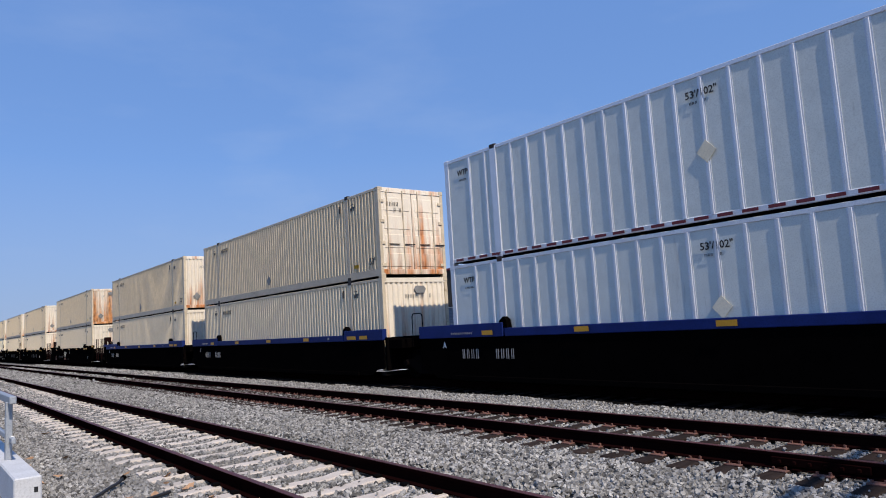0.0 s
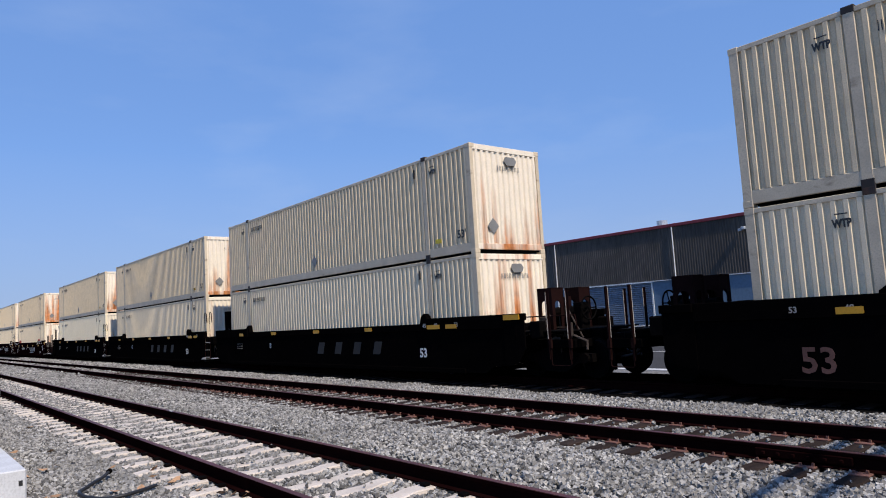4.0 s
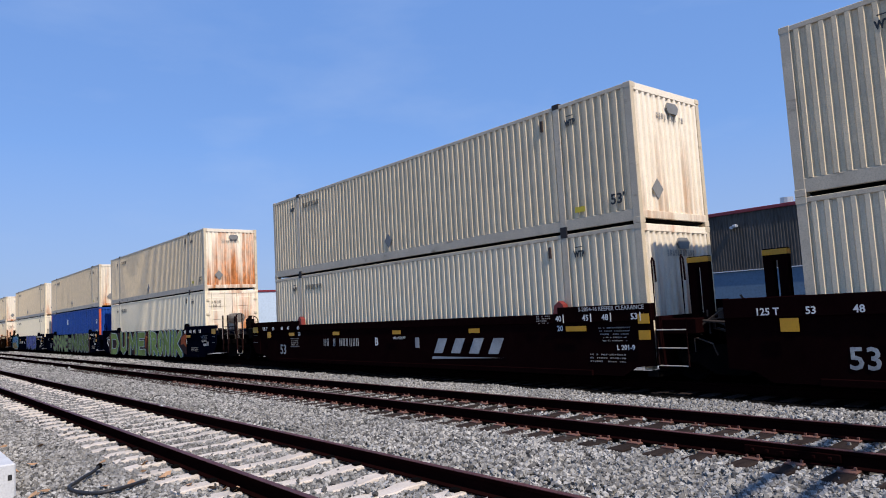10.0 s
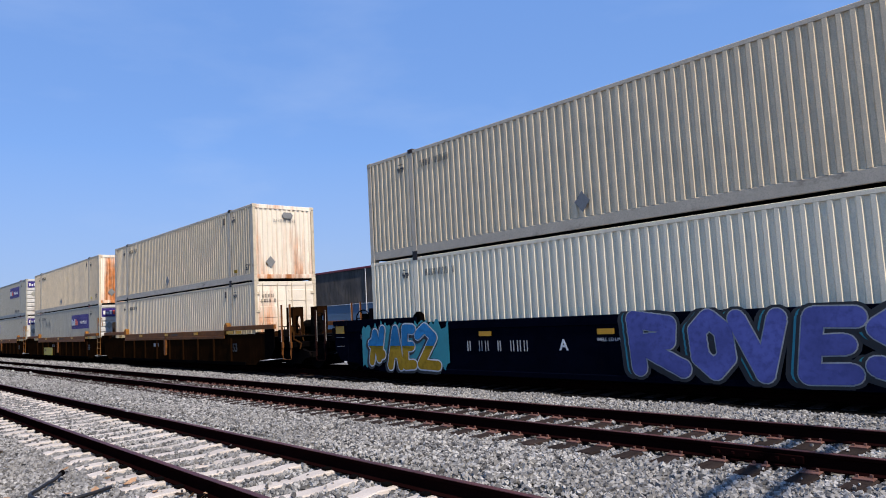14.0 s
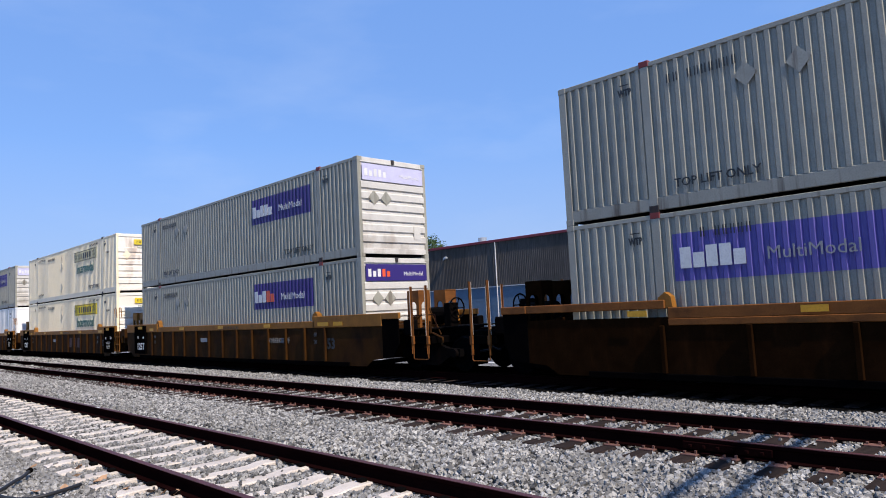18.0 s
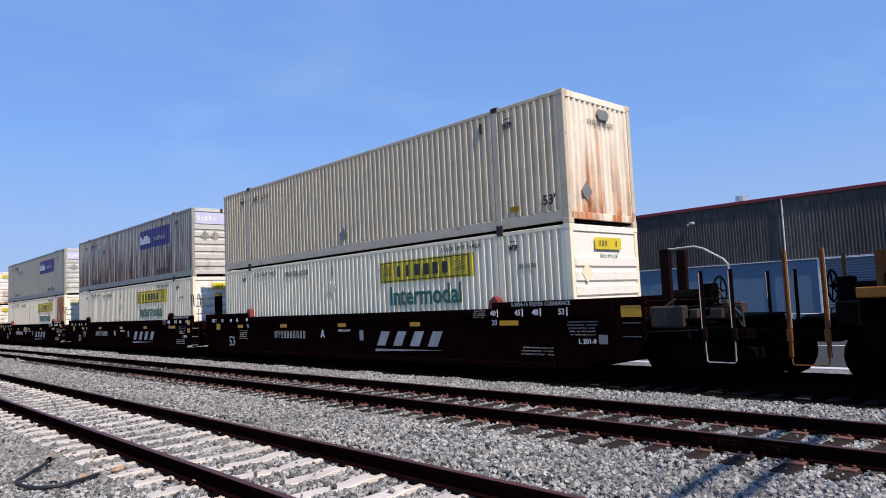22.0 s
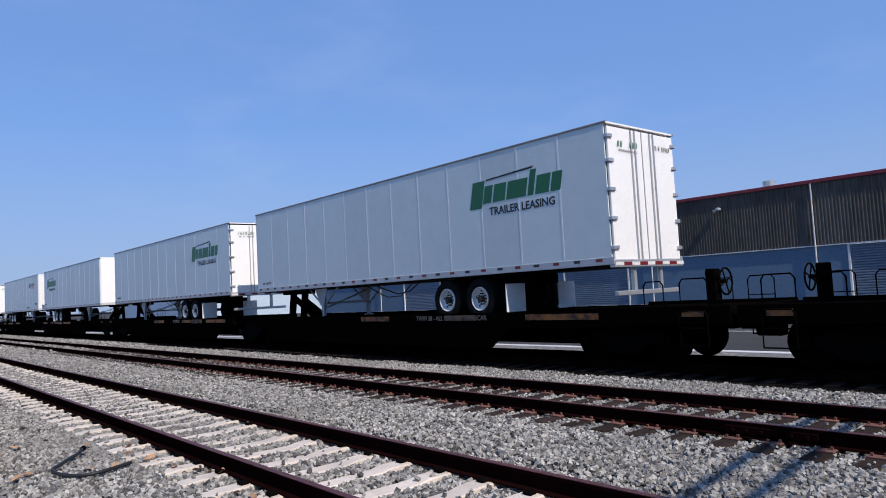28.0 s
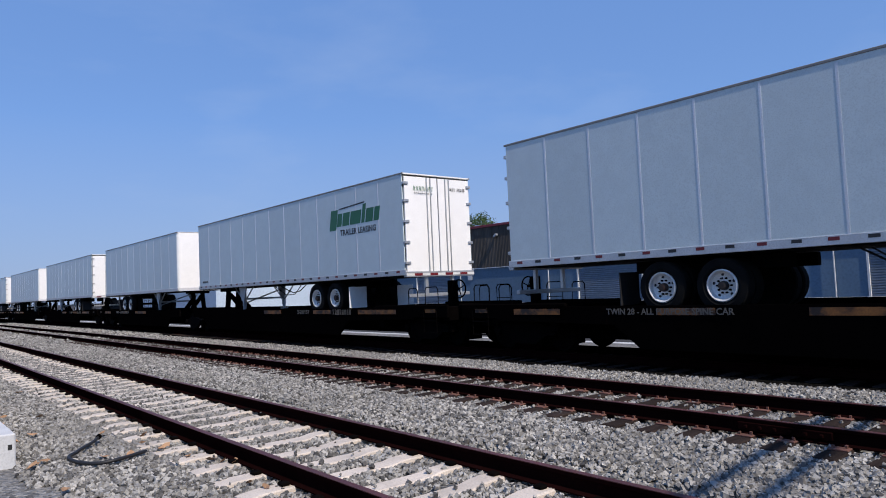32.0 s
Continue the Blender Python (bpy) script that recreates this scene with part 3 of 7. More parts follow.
# ragged near-black sheet that paints the train's shade onto the ballast
def shade_strip():
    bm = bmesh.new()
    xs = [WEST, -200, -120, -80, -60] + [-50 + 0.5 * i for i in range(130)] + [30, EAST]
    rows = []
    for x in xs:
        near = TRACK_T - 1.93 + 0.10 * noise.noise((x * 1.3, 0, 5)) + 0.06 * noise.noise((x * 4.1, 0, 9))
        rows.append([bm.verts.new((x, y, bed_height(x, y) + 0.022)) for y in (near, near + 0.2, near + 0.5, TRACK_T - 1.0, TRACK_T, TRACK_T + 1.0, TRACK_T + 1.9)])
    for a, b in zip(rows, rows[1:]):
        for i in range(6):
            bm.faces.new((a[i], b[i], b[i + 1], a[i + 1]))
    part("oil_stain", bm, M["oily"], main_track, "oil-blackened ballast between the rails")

main_track = track("main_track", "track of steel rails on timber ties under the train", TRACK_T, TIE_B, "timber", (-20, -19))
shade_strip()
# a dab of white paint on the siding's far rail, and the polished joint of the middle track
block("paint_dab", M["whitetrim"], siding, (-14.78, -14.64, TRACK_A + 0.72, TRACK_A + 0.765, 0.0, 0.003), 0, "dab of white paint")
joint = block("joint_bar", M["rail"], middle, (-3.95, -2.95, TRACK_B - 0.7525 - 0.052, TRACK_B - 0.7525 - 0.014, -0.135, -0.045), 0.008, "bolted joint bar")
for k in range(6):
    put("joint_bolt", mesh_of("joint_bolt", M["rail"], lambda bm: box(bm, -0.018, 0.018, -0.03, 0, -0.018, 0.018, 0.006)), joint, pose(-3.85 + 0.16 * k, TRACK_B - 0.7525 - 0.05, -0.09))
block("polished_edge", M["shiny"], middle, (-3.68, -3.12, TRACK_B - 0.7525 + 0.012, TRACK_B - 0.7525 + 0.034, -0.001, 0.003), 0, "polished bright rail edge")

# ---- foreground bits ----
def hose():
    pts = [(-9.68, 2.24), (-9.57, 2.14), (-9.37, 1.99), (-9.13, 1.84), (-8.92, 1.74), (-8.72, 1.72), (-8.55, 1.77), (-8.34, 1.89), (-8.27, 2.05), (-8.38, 2.27), (-8.56, 2.49)]
    ctrl = [Vector((x, y, BED + 0.062 + 0.008 * math.sin(i * 1.7))) for i, (x, y) in enumerate(pts)]
    ctrl[0].z += 0.05
    fine = []
    for i in range(len(ctrl) - 1):
        p0, p1, p2, p3 = ctrl[max(i - 1, 0)], ctrl[i], ctrl[i + 1], ctrl[min(i + 2, len(ctrl) - 1)]
        for k in range(6):
            u = k / 6
            fine.append(0.5 * (2 * p1 + (p2 - p0) * u + (2 * p0 - 5 * p1 + 4 * p2 - p3) * u * u + (3 * p1 - p0 - 3 * p2 + p3) * u ** 3))
    bm = bmesh.new()
    tube(bm, fine, 0.021, 10)
    for f in bm.faces:
        f.smooth = True
    h = thing("rubber_hose", "length of black rubber hose lying in a loop on ballast", "hose")
    part("hose_body", bm, M["hose"], h)
    bm = bmesh.new()
    tube(bm, [fine[0], fine[1] * 0.2 + fine[0] * 0.8, fine[2]], 0.033, 10)
    part("coupling", bm, M["iron"], h, "frayed dark end coupling")
hose()

def leaves():
    rnd = random.Random(12)
    def leaf(bm):
        pts = [(-0.05, 0, 0.01), (-0.02, 0.03, 0.0), (0.03, 0.028, 0.012), (0.06, 0, 0.02), (0.03, -0.028, 0.008), (-0.02, -0.03, 0.018)]
        v = [bm.verts.new(p) for p in pts]
        c = bm.verts.new((0, 0, -0.006))
        for i in range(6):
            bm.faces.new((c, v[i], v[(i + 1) % 6]))
    me = mesh_of("dry_leaf", M["leaf"], leaf)
    spots = [(-7.35, 2.92), (-7.2, 2.98), (-7.5, 2.85), (-9.6, 2.75), (-9.1, 2.6), (-12.6, 2.05), (-6.3, 2.75), (-6.05, 2.8), (-12.3, 1.5), (-10.6, 1.45), (-8.8, 1.35), (-9.0, 1.5), (-16.5, 2.3), (-8.6, 2.7), (-7.9, 2.75)]
    spots += [(rnd.uniform(-14, -6), rnd.choice((rnd.uniform(1.2, 3.0), rnd.uniform(1.2, 2.2)))) for _ in range(14)]
    for x, y in spots:
        ob = put("fallen_leaf", me, None, pose(x, y, BED + 0.05, rnd.uniform(-25, 25), rnd.uniform(-25, 25), rnd.uniform(0, 360)) @ Matrix.Scale(rnd.uniform(0.8, 1.5), 4))
        tagged(ob, "dry curled orange-brown fallen leaf on the ballast", "leaf", "leaves beside the siding")
leaves()

def guard_fence():
    f = thing("guard_fence", "galvanised steel guard fence on a pale concrete kerb", "fence")
    block("kerb", M["block"], f, (-40, -9.15, 0.98, 1.255, BED - 0.05, 0.177), 0.015, "pale concrete kerb")
    put("bolt_hole", mesh_of("bolt_hole", M["ink"], lambda bm: box(bm, -0.002, 0.004, -0.02, 0.02, -0.03, 0.03, 0.002)), f, pose(-9.15, 1.196, 0.03))
    block("top_rail", M["galv"], f, (-40, -10.6, 1.08, 1.16, 0.90, 1.0), 0.01)
    block("middle_rail", M["galv"], f, (-40, -10.55, 1.10, 1.15, 0.40, 0.47), 0.008)
    for i in range(9):
        x = -10.85 - 3.0 * i
        p = block("post", M["galv"], f, (-0.05, 0.05, 1.06, 1.14, 0.17, 0.92), 0.008, "", pose(x, 0, 0))
        put("bolt", mesh_of("fence_bolt", M["white"], lambda bm: box(bm, -0.02, 0.02, -0.02, 0.02, -0.02, 0.02, 0.008)), p, pose(0.06, 1.14, 0.46 - 0.0))
guard_fence()

def signal_arm():
    """Truss arm over the tracks; it stays out of view, and its shadow lies on the ballast."""
    s = thing("signal_bridge", "slim steel signal bridge arm reaching over the tracks", "signal bridge", at=pose(0, 0, 0, 0, 0, 7))
    x, z = 4.1, 7.2
    for dx in (0.0, 0.46):
        block("chord", M["galv"], s, (x + dx - 0.045, x + dx + 0.045, 0.0, 8.2, z - 0.045, z + 0.045), 0.01)
    for i in range(9):
        block("cross_bar", M["galv"], s, (x, x + 0.46, 0.4 + 0.85 * i, 0.44 + 0.85 * i, z - 0.02, z + 0.02))
    bm = bmesh.new()
    tube(bm, [(x + 0.3, 0.0, BED - 0.1), (x + 0.3, 0.0, z + 0.1)], 0.14, 12)
    part("mast", bm, M["galv"], s)
signal_arm()

# ---- the warehouse behind the line ----
WALL_Y = 45.0
def corrugated(bm, x0, x1, z0, z1, pitch, depth, y=0.0, flat_share=0.3):
    """Sheet in the x, z plane with trapezoid ribs standing out to -y."""
    n = max(1, round((x1 - x0) / pitch))
    p = (x1 - x0) / n
    line = []
    for i in range(n):
        a = x0 + i * p
        line += [(a, y), (a + p * flat_share, y), (a + p * 0.5, y - depth), (a + p * (0.5 + flat_share), y - depth)]
    line.append((x1, y))
    lo = [bm.verts.new((x, yy, z0)) for x, yy in line]
    hi = [bm.verts.new((x, yy, z1)) for x, yy in line]
    for i in range(len(line) - 1):
        bm.faces.new((lo[i], lo[i + 1], hi[i + 1], hi[i]))

def warehouse():
    w = thing("warehouse", "long warehouse with dark ribbed cladding over blue walls", "warehouse")
    x0, x1 = -75.0, 34.0
    doors = [(-36.6, -30.4), (-15.0, -9.0), (-58.5, -52.5)]
    cuts = sorted(doors)
    a = x0
    for d0, d1 in cuts + [(x1, x1)]:
        if d0 > a:
            block("lower_wall", M["bluewall"], w, (a, d0, WALL_Y, WALL_Y + 0.3, -0.55, 3.25))
        a = d1
    for d0, d1 in doors:
        bm = bmesh.new()
        prof = [(0.12, -0.5)]
        for k in range(24):
            z = -0.5 + k * 0.155
            prof += [(0.06, z + 0.04), (0.06, z + 0.11), (0.12, z + 0.155)]
        va = [bm.verts.new((d0, WALL_Y + y, zz)) for y, zz in prof]
        vb = [bm.verts.new((d1, WALL_Y + y, zz)) for y, zz in prof]
        for i in range(len(prof) - 1):
            bm.faces.new((va[i], vb[i], vb[i + 1], va[i + 1]))
        part("roller_shutter", bm, M["shutter"], w, "closed ribbed steel roller shutter")
        for dx in (d0, d1):
            block("door_trim", M["whitetrim"], w, (dx - 0.06, dx + 0.06, WALL_Y - 0.05, WALL_Y + 0.1, -0.5, 3.25))
    bm = bmesh.new()
    corrugated(bm, x0, x1, 3.32, 7.2, 0.20, 0.04, WALL_Y - 0.02, 0.3)
    part("cladding", bm, M["clad"], w, "dark grey ribbed cladding")
    block("upper_wall", M["clad"], w, (x0, x1, WALL_Y, WALL_Y + 0.3, 3.25, 7.2))
    block("drip_trim", M["whitetrim"], w, (x0, x1, WALL_Y - 0.10, WALL_Y + 0.0, 3.25, 3.31))
    block("fascia", M["redtrim"], w, (x0 - 0.2, x1, WALL_Y - 0.16, WALL_Y + 0.2, 7.15, 7.38), 0.02)
    block("roof", M["roofing"], w, (x0, x1, WALL_Y + 0.2, WALL_Y + 40, 7.0, 7.2))
    block("end_wall", M["clad"], w, (x0, x0 + 0.3, WALL_Y + 0.3, WALL_Y + 40, -0.55, 7.0))
    for x in (-16.8, -28.25, -39.7, -51.2, -62.6, -5.3, 6.2, 17.7):
        block("downpipe", M["whitetrim"], w, (x - 0.035, x + 0.035, WALL_Y - 0.17, WALL_Y - 0.1, -0.5, 7.15), 0.01)
    for x in (-20.6, -31.0, -44.0, -56.0, -8.0):
        bm = bmesh.new()
        tube(bm, [(x, WALL_Y + 3, 7.2), (x, WALL_Y + 3, 7.75)], 0.25, 12)
        tube(bm, [(x, WALL_Y + 3, 7.75), (x, WALL_Y + 3, 8.0), (x, WALL_Y + 3, 8.12)], 0.42, 12)
        part("roof_vent", bm, M["trail_rail"], w, "round metal roof vent")
    for x in (-23.0, -46.0):
        bm = bmesh.new()
        box(bm, x - 0.12, x + 0.12, WALL_Y - 0.35, WALL_Y - 0.1, 6.1, 6.3, 0.03)
        box(bm, x + 0.12, x + 0.42, WALL_Y - 0.45, WALL_Y - 0.15, 6.18, 6.4, 0.05)
        part("wall_lamp", bm, M["galv"], w, "small wall floodlight")
    block("notice", M["whitetrim"], w, (-50.2, -49.6, WALL_Y - 0.06, WALL_Y + 0.01, 2.2, 2.9))
warehouse()

def sunlit_block():
    w = thing("far_building", "pale blue building with a red roof edge in full sun", "building")
    block("end_wall", M["palewall"], w, (-118, -112, 44, 78, -0.55, 6.9))
    block("fascia", M["redtrim"], w, (-118.2, -111.85, 43.8, 78, 6.75, 7.05))
    block("roof", M["roofing"], w, (-160, -118, 44, 78, 6.6, 6.8))
    block("long_wall", M["palewall"], w, (-160, -118, 44, 44.3, -0.55, 6.6))
sunlit_block()

def street():
    block_ob = block("road_line", M["whitetrim"], None, (-140, 40, 27.0, 27.16, -0.551, -0.545))
    tagged(block_ob, "white painted line on the yard asphalt", "road line", kind="structure")
    k = block("kerb", M["block"], None, (-140, 40, 19.2, 19.5, -0.6, -0.50), 0.02)
    tagged(k, "pale concrete kerb along the yard", "kerb", kind="structure")
    r = thing("yard_railing", "thin white pipe railing before the warehouse", "railing")
    for z in (0.02,):
        bm = bmesh.new()
        tube(bm, [(-70, 43.0, z), (20, 43.0, z)], 0.03, 6)
        part("rail", bm, M["whitetrim"], r)
    for i in range(16):
        put("post", mesh_of("railing_post", M["whitetrim"], lambda bm: tube(bm, [(0, 43.0, -0.56), (0, 43.0, 0.04)], 0.03, 6)), r, pose(-70 + 6 * i, 0, 0))
street()

def tree(x, y, height, spread, seed):
    rnd = random.Random(seed)
    t = thing("tree", "broad green leafy tree behind the warehouse roof", "tree", at=pose(x, y, -0.56))
    bm = bmesh.new()
    tube(bm, [(0, 0, 0), (0.1, 0, height * 0.3), (0.0, 0.1, height * 0.5)], 0.3, 8)
    for k in range(7):
        a = k * 0.9
        tube(bm, [(0, 0, height * 0.35), (spread * 0.4 * math.cos(a), spread * 0.4 * math.sin(a), height * 0.6), (spread * 0.7 * math.cos(a), spread * 0.7 * math.sin(a), height * 0.8)], 0.1, 6)
    part("trunk", bm, M["bark"], t)
    rng = np.random.default_rng(seed)
    clumps = [(rnd.gauss(0, spread * 0.45), rnd.gauss(0, spread * 0.45), height * rnd.uniform(0.5, 0.93)) for _ in range(46)]
    verts, faces = [], []
    for cx, cy, cz in clumps:
        for _ in range(130):
            d = rng.normal(size=3)
            d /= np.linalg.norm(d)
            p = np.array((cx, cy, cz)) + d * rng.uniform(0.3, 1.15)
            u = rng.normal(size=3)
            u /= np.linalg.norm(u)
            v = np.cross(u, d)
            k = len(verts)
            verts += [tuple(p - u * 0.16), tuple(p + v * 0.09), tuple(p + u * 0.16), tuple(p - v * 0.09)]
            faces.append((k, k + 1, k + 2, k + 3))
    me = bpy.data.meshes.new("crown")
    me.from_pydata(verts, [], faces)
    me.materials.append(M["foliage"])
    put("crown", me, t)
tree(-67.4, 62, 11.8, 3.6, 3)

# ---- the train: containers ----
L53, WIDE, HIGH = 16.154, 2.591, 2.896
HALF = WIDE / 2
POST = 1.985          # distance of the lifting posts from each end
# side, rail and sun-toned end paint of each kind
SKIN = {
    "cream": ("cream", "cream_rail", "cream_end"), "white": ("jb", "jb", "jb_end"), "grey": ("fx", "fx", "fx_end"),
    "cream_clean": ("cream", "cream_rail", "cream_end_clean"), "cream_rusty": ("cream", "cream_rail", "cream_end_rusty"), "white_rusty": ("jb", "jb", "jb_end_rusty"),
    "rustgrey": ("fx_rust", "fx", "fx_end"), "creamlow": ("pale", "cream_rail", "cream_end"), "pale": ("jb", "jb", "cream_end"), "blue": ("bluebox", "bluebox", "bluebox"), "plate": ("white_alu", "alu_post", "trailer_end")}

def rib_sheet(x0, x1, z0, z1, y, depth=0.042, pitch=0.204):
    def build(bm):
        corrugated(bm, x0, x1, z0, z1, pitch, depth, y, 0.35)
    return build

def horizontal_ribs(bm):
    """Pressed end sheet with six swages across it."""
    prof = [(0.03, 0.2)]
    for k in range(6):
        z = 0.42 + 0.31 * k
        prof += [(0.03, z), (-0.012, z + 0.03), (-0.012, z + 0.20), (0.03, z + 0.24)]
    prof.append((0.03, HIGH - 0.12))
    a = [bm.verts.new((-HALF + 0.1, y, z)) for y, z in prof]
    b = [bm.verts.new((HALF - 0.1, y, z)) for y, z in prof]
    for i in range(len(prof) - 1):
        bm.faces.new((a[i], b[i], b[i + 1], a[i + 1]))

def door_leaf(bm):
    box(bm, -HALF + 0.10, -0.01, 0.02, 0.07, 0.2, HIGH - 0.12, 0.008)
    for k in range(4):
        z = 0.35 + 0.6 * k
        box(bm, -HALF + 0.2, -0.12, 0.005, 0.03, z, z + 0.42, 0.008)

def placard(bm):
    prism(bm, [(0, -0.22), (0.2, 0), (0, 0.22), (-0.2, 0)], -0.008, 0.0)

def container(kind, label, front, category="shipping container", group="containers on the train", posts=()):
    side, railm, endm = (M[k] for k in SKIN[kind])
    c = thing("shipping_container", label, category, group)
    flip = pose(-L53, 0, 0, 0, 0, 180)
    zlo, zhi = (0.30, HIGH - 0.10)
    for at in (None, flip):
        if kind == "plate":
            def plates(bm):
                box(bm, -L53 + 0.15, -0.15, -HALF + 0.02, -HALF + 0.05, 0.14, zhi)
            put("side_panel", mesh_of((kind, "side_panel"), side, plates), c, at)
            for x in posts:
                put("side_post", mesh_of((kind, "side_post"), railm, lambda bm: (box(bm, -0.03, 0.03, -HALF - 0.004, -HALF + 0.02, 0.15, zhi, 0.008), box(bm, -0.055, 0.055, -HALF + 0.010, -HALF + 0.02, 0.15, zhi))), c, (at or Matrix()) @ pose(x, 0, 0))
        else:
            for n, (a, b) in enumerate(((-POST + 0.09, -0.14), (-L53 + POST + 0.09, -POST - 0.09), (-L53 + 0.14, -L53 + POST - 0.09))):
                put("side_panel", mesh_of((kind, "side_panel", n), side, rib_sheet(a, b, zlo, zhi, -HALF + 0.044)), c, at)
        block("top_rail", railm, c, (-L53 + 0.1, -0.1, -HALF + 0.002, -HALF + 0.06, HIGH - 0.10, HIGH - 0.012), 0.008, "", at)
        block("bottom_rail", railm, c, (-L53 + 0.1, -0.1, -HALF + 0.004, -HALF + 0.06, 0.062, 0.30 if kind != "plate" else 0.17), 0.01, "", at)
        for x in (-POST, -L53 + POST):
            if kind == "plate":
                block("lifting_post", railm, c, (x - 0.12, x + 0.12, -HALF - 0.006, -HALF + 0.05, 0.03, HIGH - 0.02), 0.012, "", at)
            else:
                block("lifting_post", railm, c, (x - 0.09, x + 0.09, -HALF, -HALF + 0.07, 0.03, HIGH - 0.02), 0.012, "", at)
            if at is flip:
                continue
            block("lifting_casting", M["redcast"] if kind in ("grey", "rustgrey") else M["casting"], c, (x - 0.10, x + 0.10, -HALF - 0.008, -HALF + 0.17, HIGH - 0.09, HIGH + 0.03), 0.01, "dark lifting casting", at)
            block("foot_casting", M["casting"], c, (x - 0.10, x + 0.10, -HALF - 0.006, -HALF + 0.17, -0.0, 0.16), 0.01, "", at)
        for x in (0.0, -L53 + 0.17):
            block("corner_post", M["orange"] if kind == "blue" else railm, c, (x - 0.17, x, -HALF, -HALF + 0.12, 0.1, HIGH - 0.05), 0.01, "", at)
            block("corner_casting", railm, c, (x - 0.18, x + 0.004, -HALF - 0.004, -HALF + 0.17, HIGH - 0.12, HIGH), 0.01, "", at)
            block("corner_casting", M["cream_rail"] if kind.startswith("cream") else railm, c, (x - 0.18, x + 0.004, -HALF - 0.004, -HALF + 0.17, 0.0, 0.13), 0.01, "", at)
    block("roof", railm, c, (-L53 + 0.02, -0.02, -HALF + 0.05, HALF - 0.05, HIGH - 0.06, HIGH - 0.03))
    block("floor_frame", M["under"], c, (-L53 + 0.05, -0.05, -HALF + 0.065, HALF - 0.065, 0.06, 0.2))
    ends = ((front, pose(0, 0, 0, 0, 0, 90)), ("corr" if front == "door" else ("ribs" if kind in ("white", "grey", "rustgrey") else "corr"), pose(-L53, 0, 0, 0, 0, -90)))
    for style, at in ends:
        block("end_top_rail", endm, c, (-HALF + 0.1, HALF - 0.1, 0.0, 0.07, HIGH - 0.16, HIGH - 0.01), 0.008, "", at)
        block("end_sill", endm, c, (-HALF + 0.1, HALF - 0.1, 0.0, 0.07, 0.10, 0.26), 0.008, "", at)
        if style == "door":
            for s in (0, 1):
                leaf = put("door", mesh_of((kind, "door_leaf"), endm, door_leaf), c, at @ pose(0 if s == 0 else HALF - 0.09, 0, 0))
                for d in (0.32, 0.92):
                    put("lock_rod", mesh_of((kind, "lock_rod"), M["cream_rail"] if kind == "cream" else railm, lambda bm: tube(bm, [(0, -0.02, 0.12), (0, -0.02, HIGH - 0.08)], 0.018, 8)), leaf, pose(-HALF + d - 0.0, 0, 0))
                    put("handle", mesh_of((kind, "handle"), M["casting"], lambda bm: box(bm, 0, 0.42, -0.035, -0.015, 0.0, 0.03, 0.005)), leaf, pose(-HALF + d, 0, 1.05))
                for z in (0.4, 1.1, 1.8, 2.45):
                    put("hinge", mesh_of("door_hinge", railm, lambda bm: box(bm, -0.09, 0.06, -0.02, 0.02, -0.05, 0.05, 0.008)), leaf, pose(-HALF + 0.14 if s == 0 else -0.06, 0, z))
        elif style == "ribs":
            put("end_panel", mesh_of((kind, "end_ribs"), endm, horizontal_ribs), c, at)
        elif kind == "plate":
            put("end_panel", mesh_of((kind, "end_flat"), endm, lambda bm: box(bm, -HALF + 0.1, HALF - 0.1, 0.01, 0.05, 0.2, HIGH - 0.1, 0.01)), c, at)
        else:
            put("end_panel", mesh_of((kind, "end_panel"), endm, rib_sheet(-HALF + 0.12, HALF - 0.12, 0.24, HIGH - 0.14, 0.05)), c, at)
    return c

SIDE_Y = -HALF - 0.004
def wtp(c, ink, z=2.42, size=0.18):
    for x in (-1.6, -L53 + 1.55):
        words("WTP", size, ink, c, x, SIDE_Y + 0.001, z, 0.009, stretch=0.72)
        block("arrow", ink, c, (x - 0.10, x + 0.10, SIDE_Y - 0.001, SIDE_Y + 0.001, z + 0.145, z + 0.165))

def cream_marks(c, seed, upper, front):
    rnd = random.Random(seed)
    ink = M["ink"]
    wtp(c, ink)
    bars(ink, c, -L53 + 2.95, SIDE_Y, 2.45, 1.15, 0.17, 10, seed=seed)
    if upper:
        put("placard", mesh_of("placard", M["placard"], placard), c, pose(-8.4 + rnd.uniform(-0.3, 0.3), SIDE_Y, 0.62))
        words("53'", 0.3, ink, c, -0.5, SIDE_Y, 0.55, 0.006)
    flat("label", M["jbyellow"] if rnd.random() < 0.5 else M["sprayC"], c, -1.62, -1.35, SIDE_Y, 0.42, 0.54, 0.002, "small yellow label")
    block("latch", M["casting"], c, (-2.45, -2.38, SIDE_Y - 0.02, SIDE_Y + 0.02, 2.4, 2.65), 0.005)
    if front == "door":
        bars(ink, c, 0.012, -0.75, 2.36, 0.5, 0.13, 4, True, seed + 3)
        bars(ink, c, 0.012, -0.72, 2.18, 0.62, 0.13, 6, True, seed + 4)
    else:
        put("vent_cover", mesh_of("vent_cover", M["placard"], lambda bm: prism(bm, [(-0.22, -0.02), (-0.14, -0.13), (0.17, -0.13), (0.24, 0.0), (0.15, 0.1), (-0.15, 0.1)], -0.04, 0.0)), c, pose(0.006, 0.12, 2.52, 0, 0, 90))
        bars(M["placard"], c, 0.006, 0.08, 2.30, 1.05, 0.13, 11, True, seed + 1)
        if upper:
            put("placard", mesh_of("placard", M["placard"], placard), c, pose(0.006, -0.62, 0.72, 0, 0, 90))

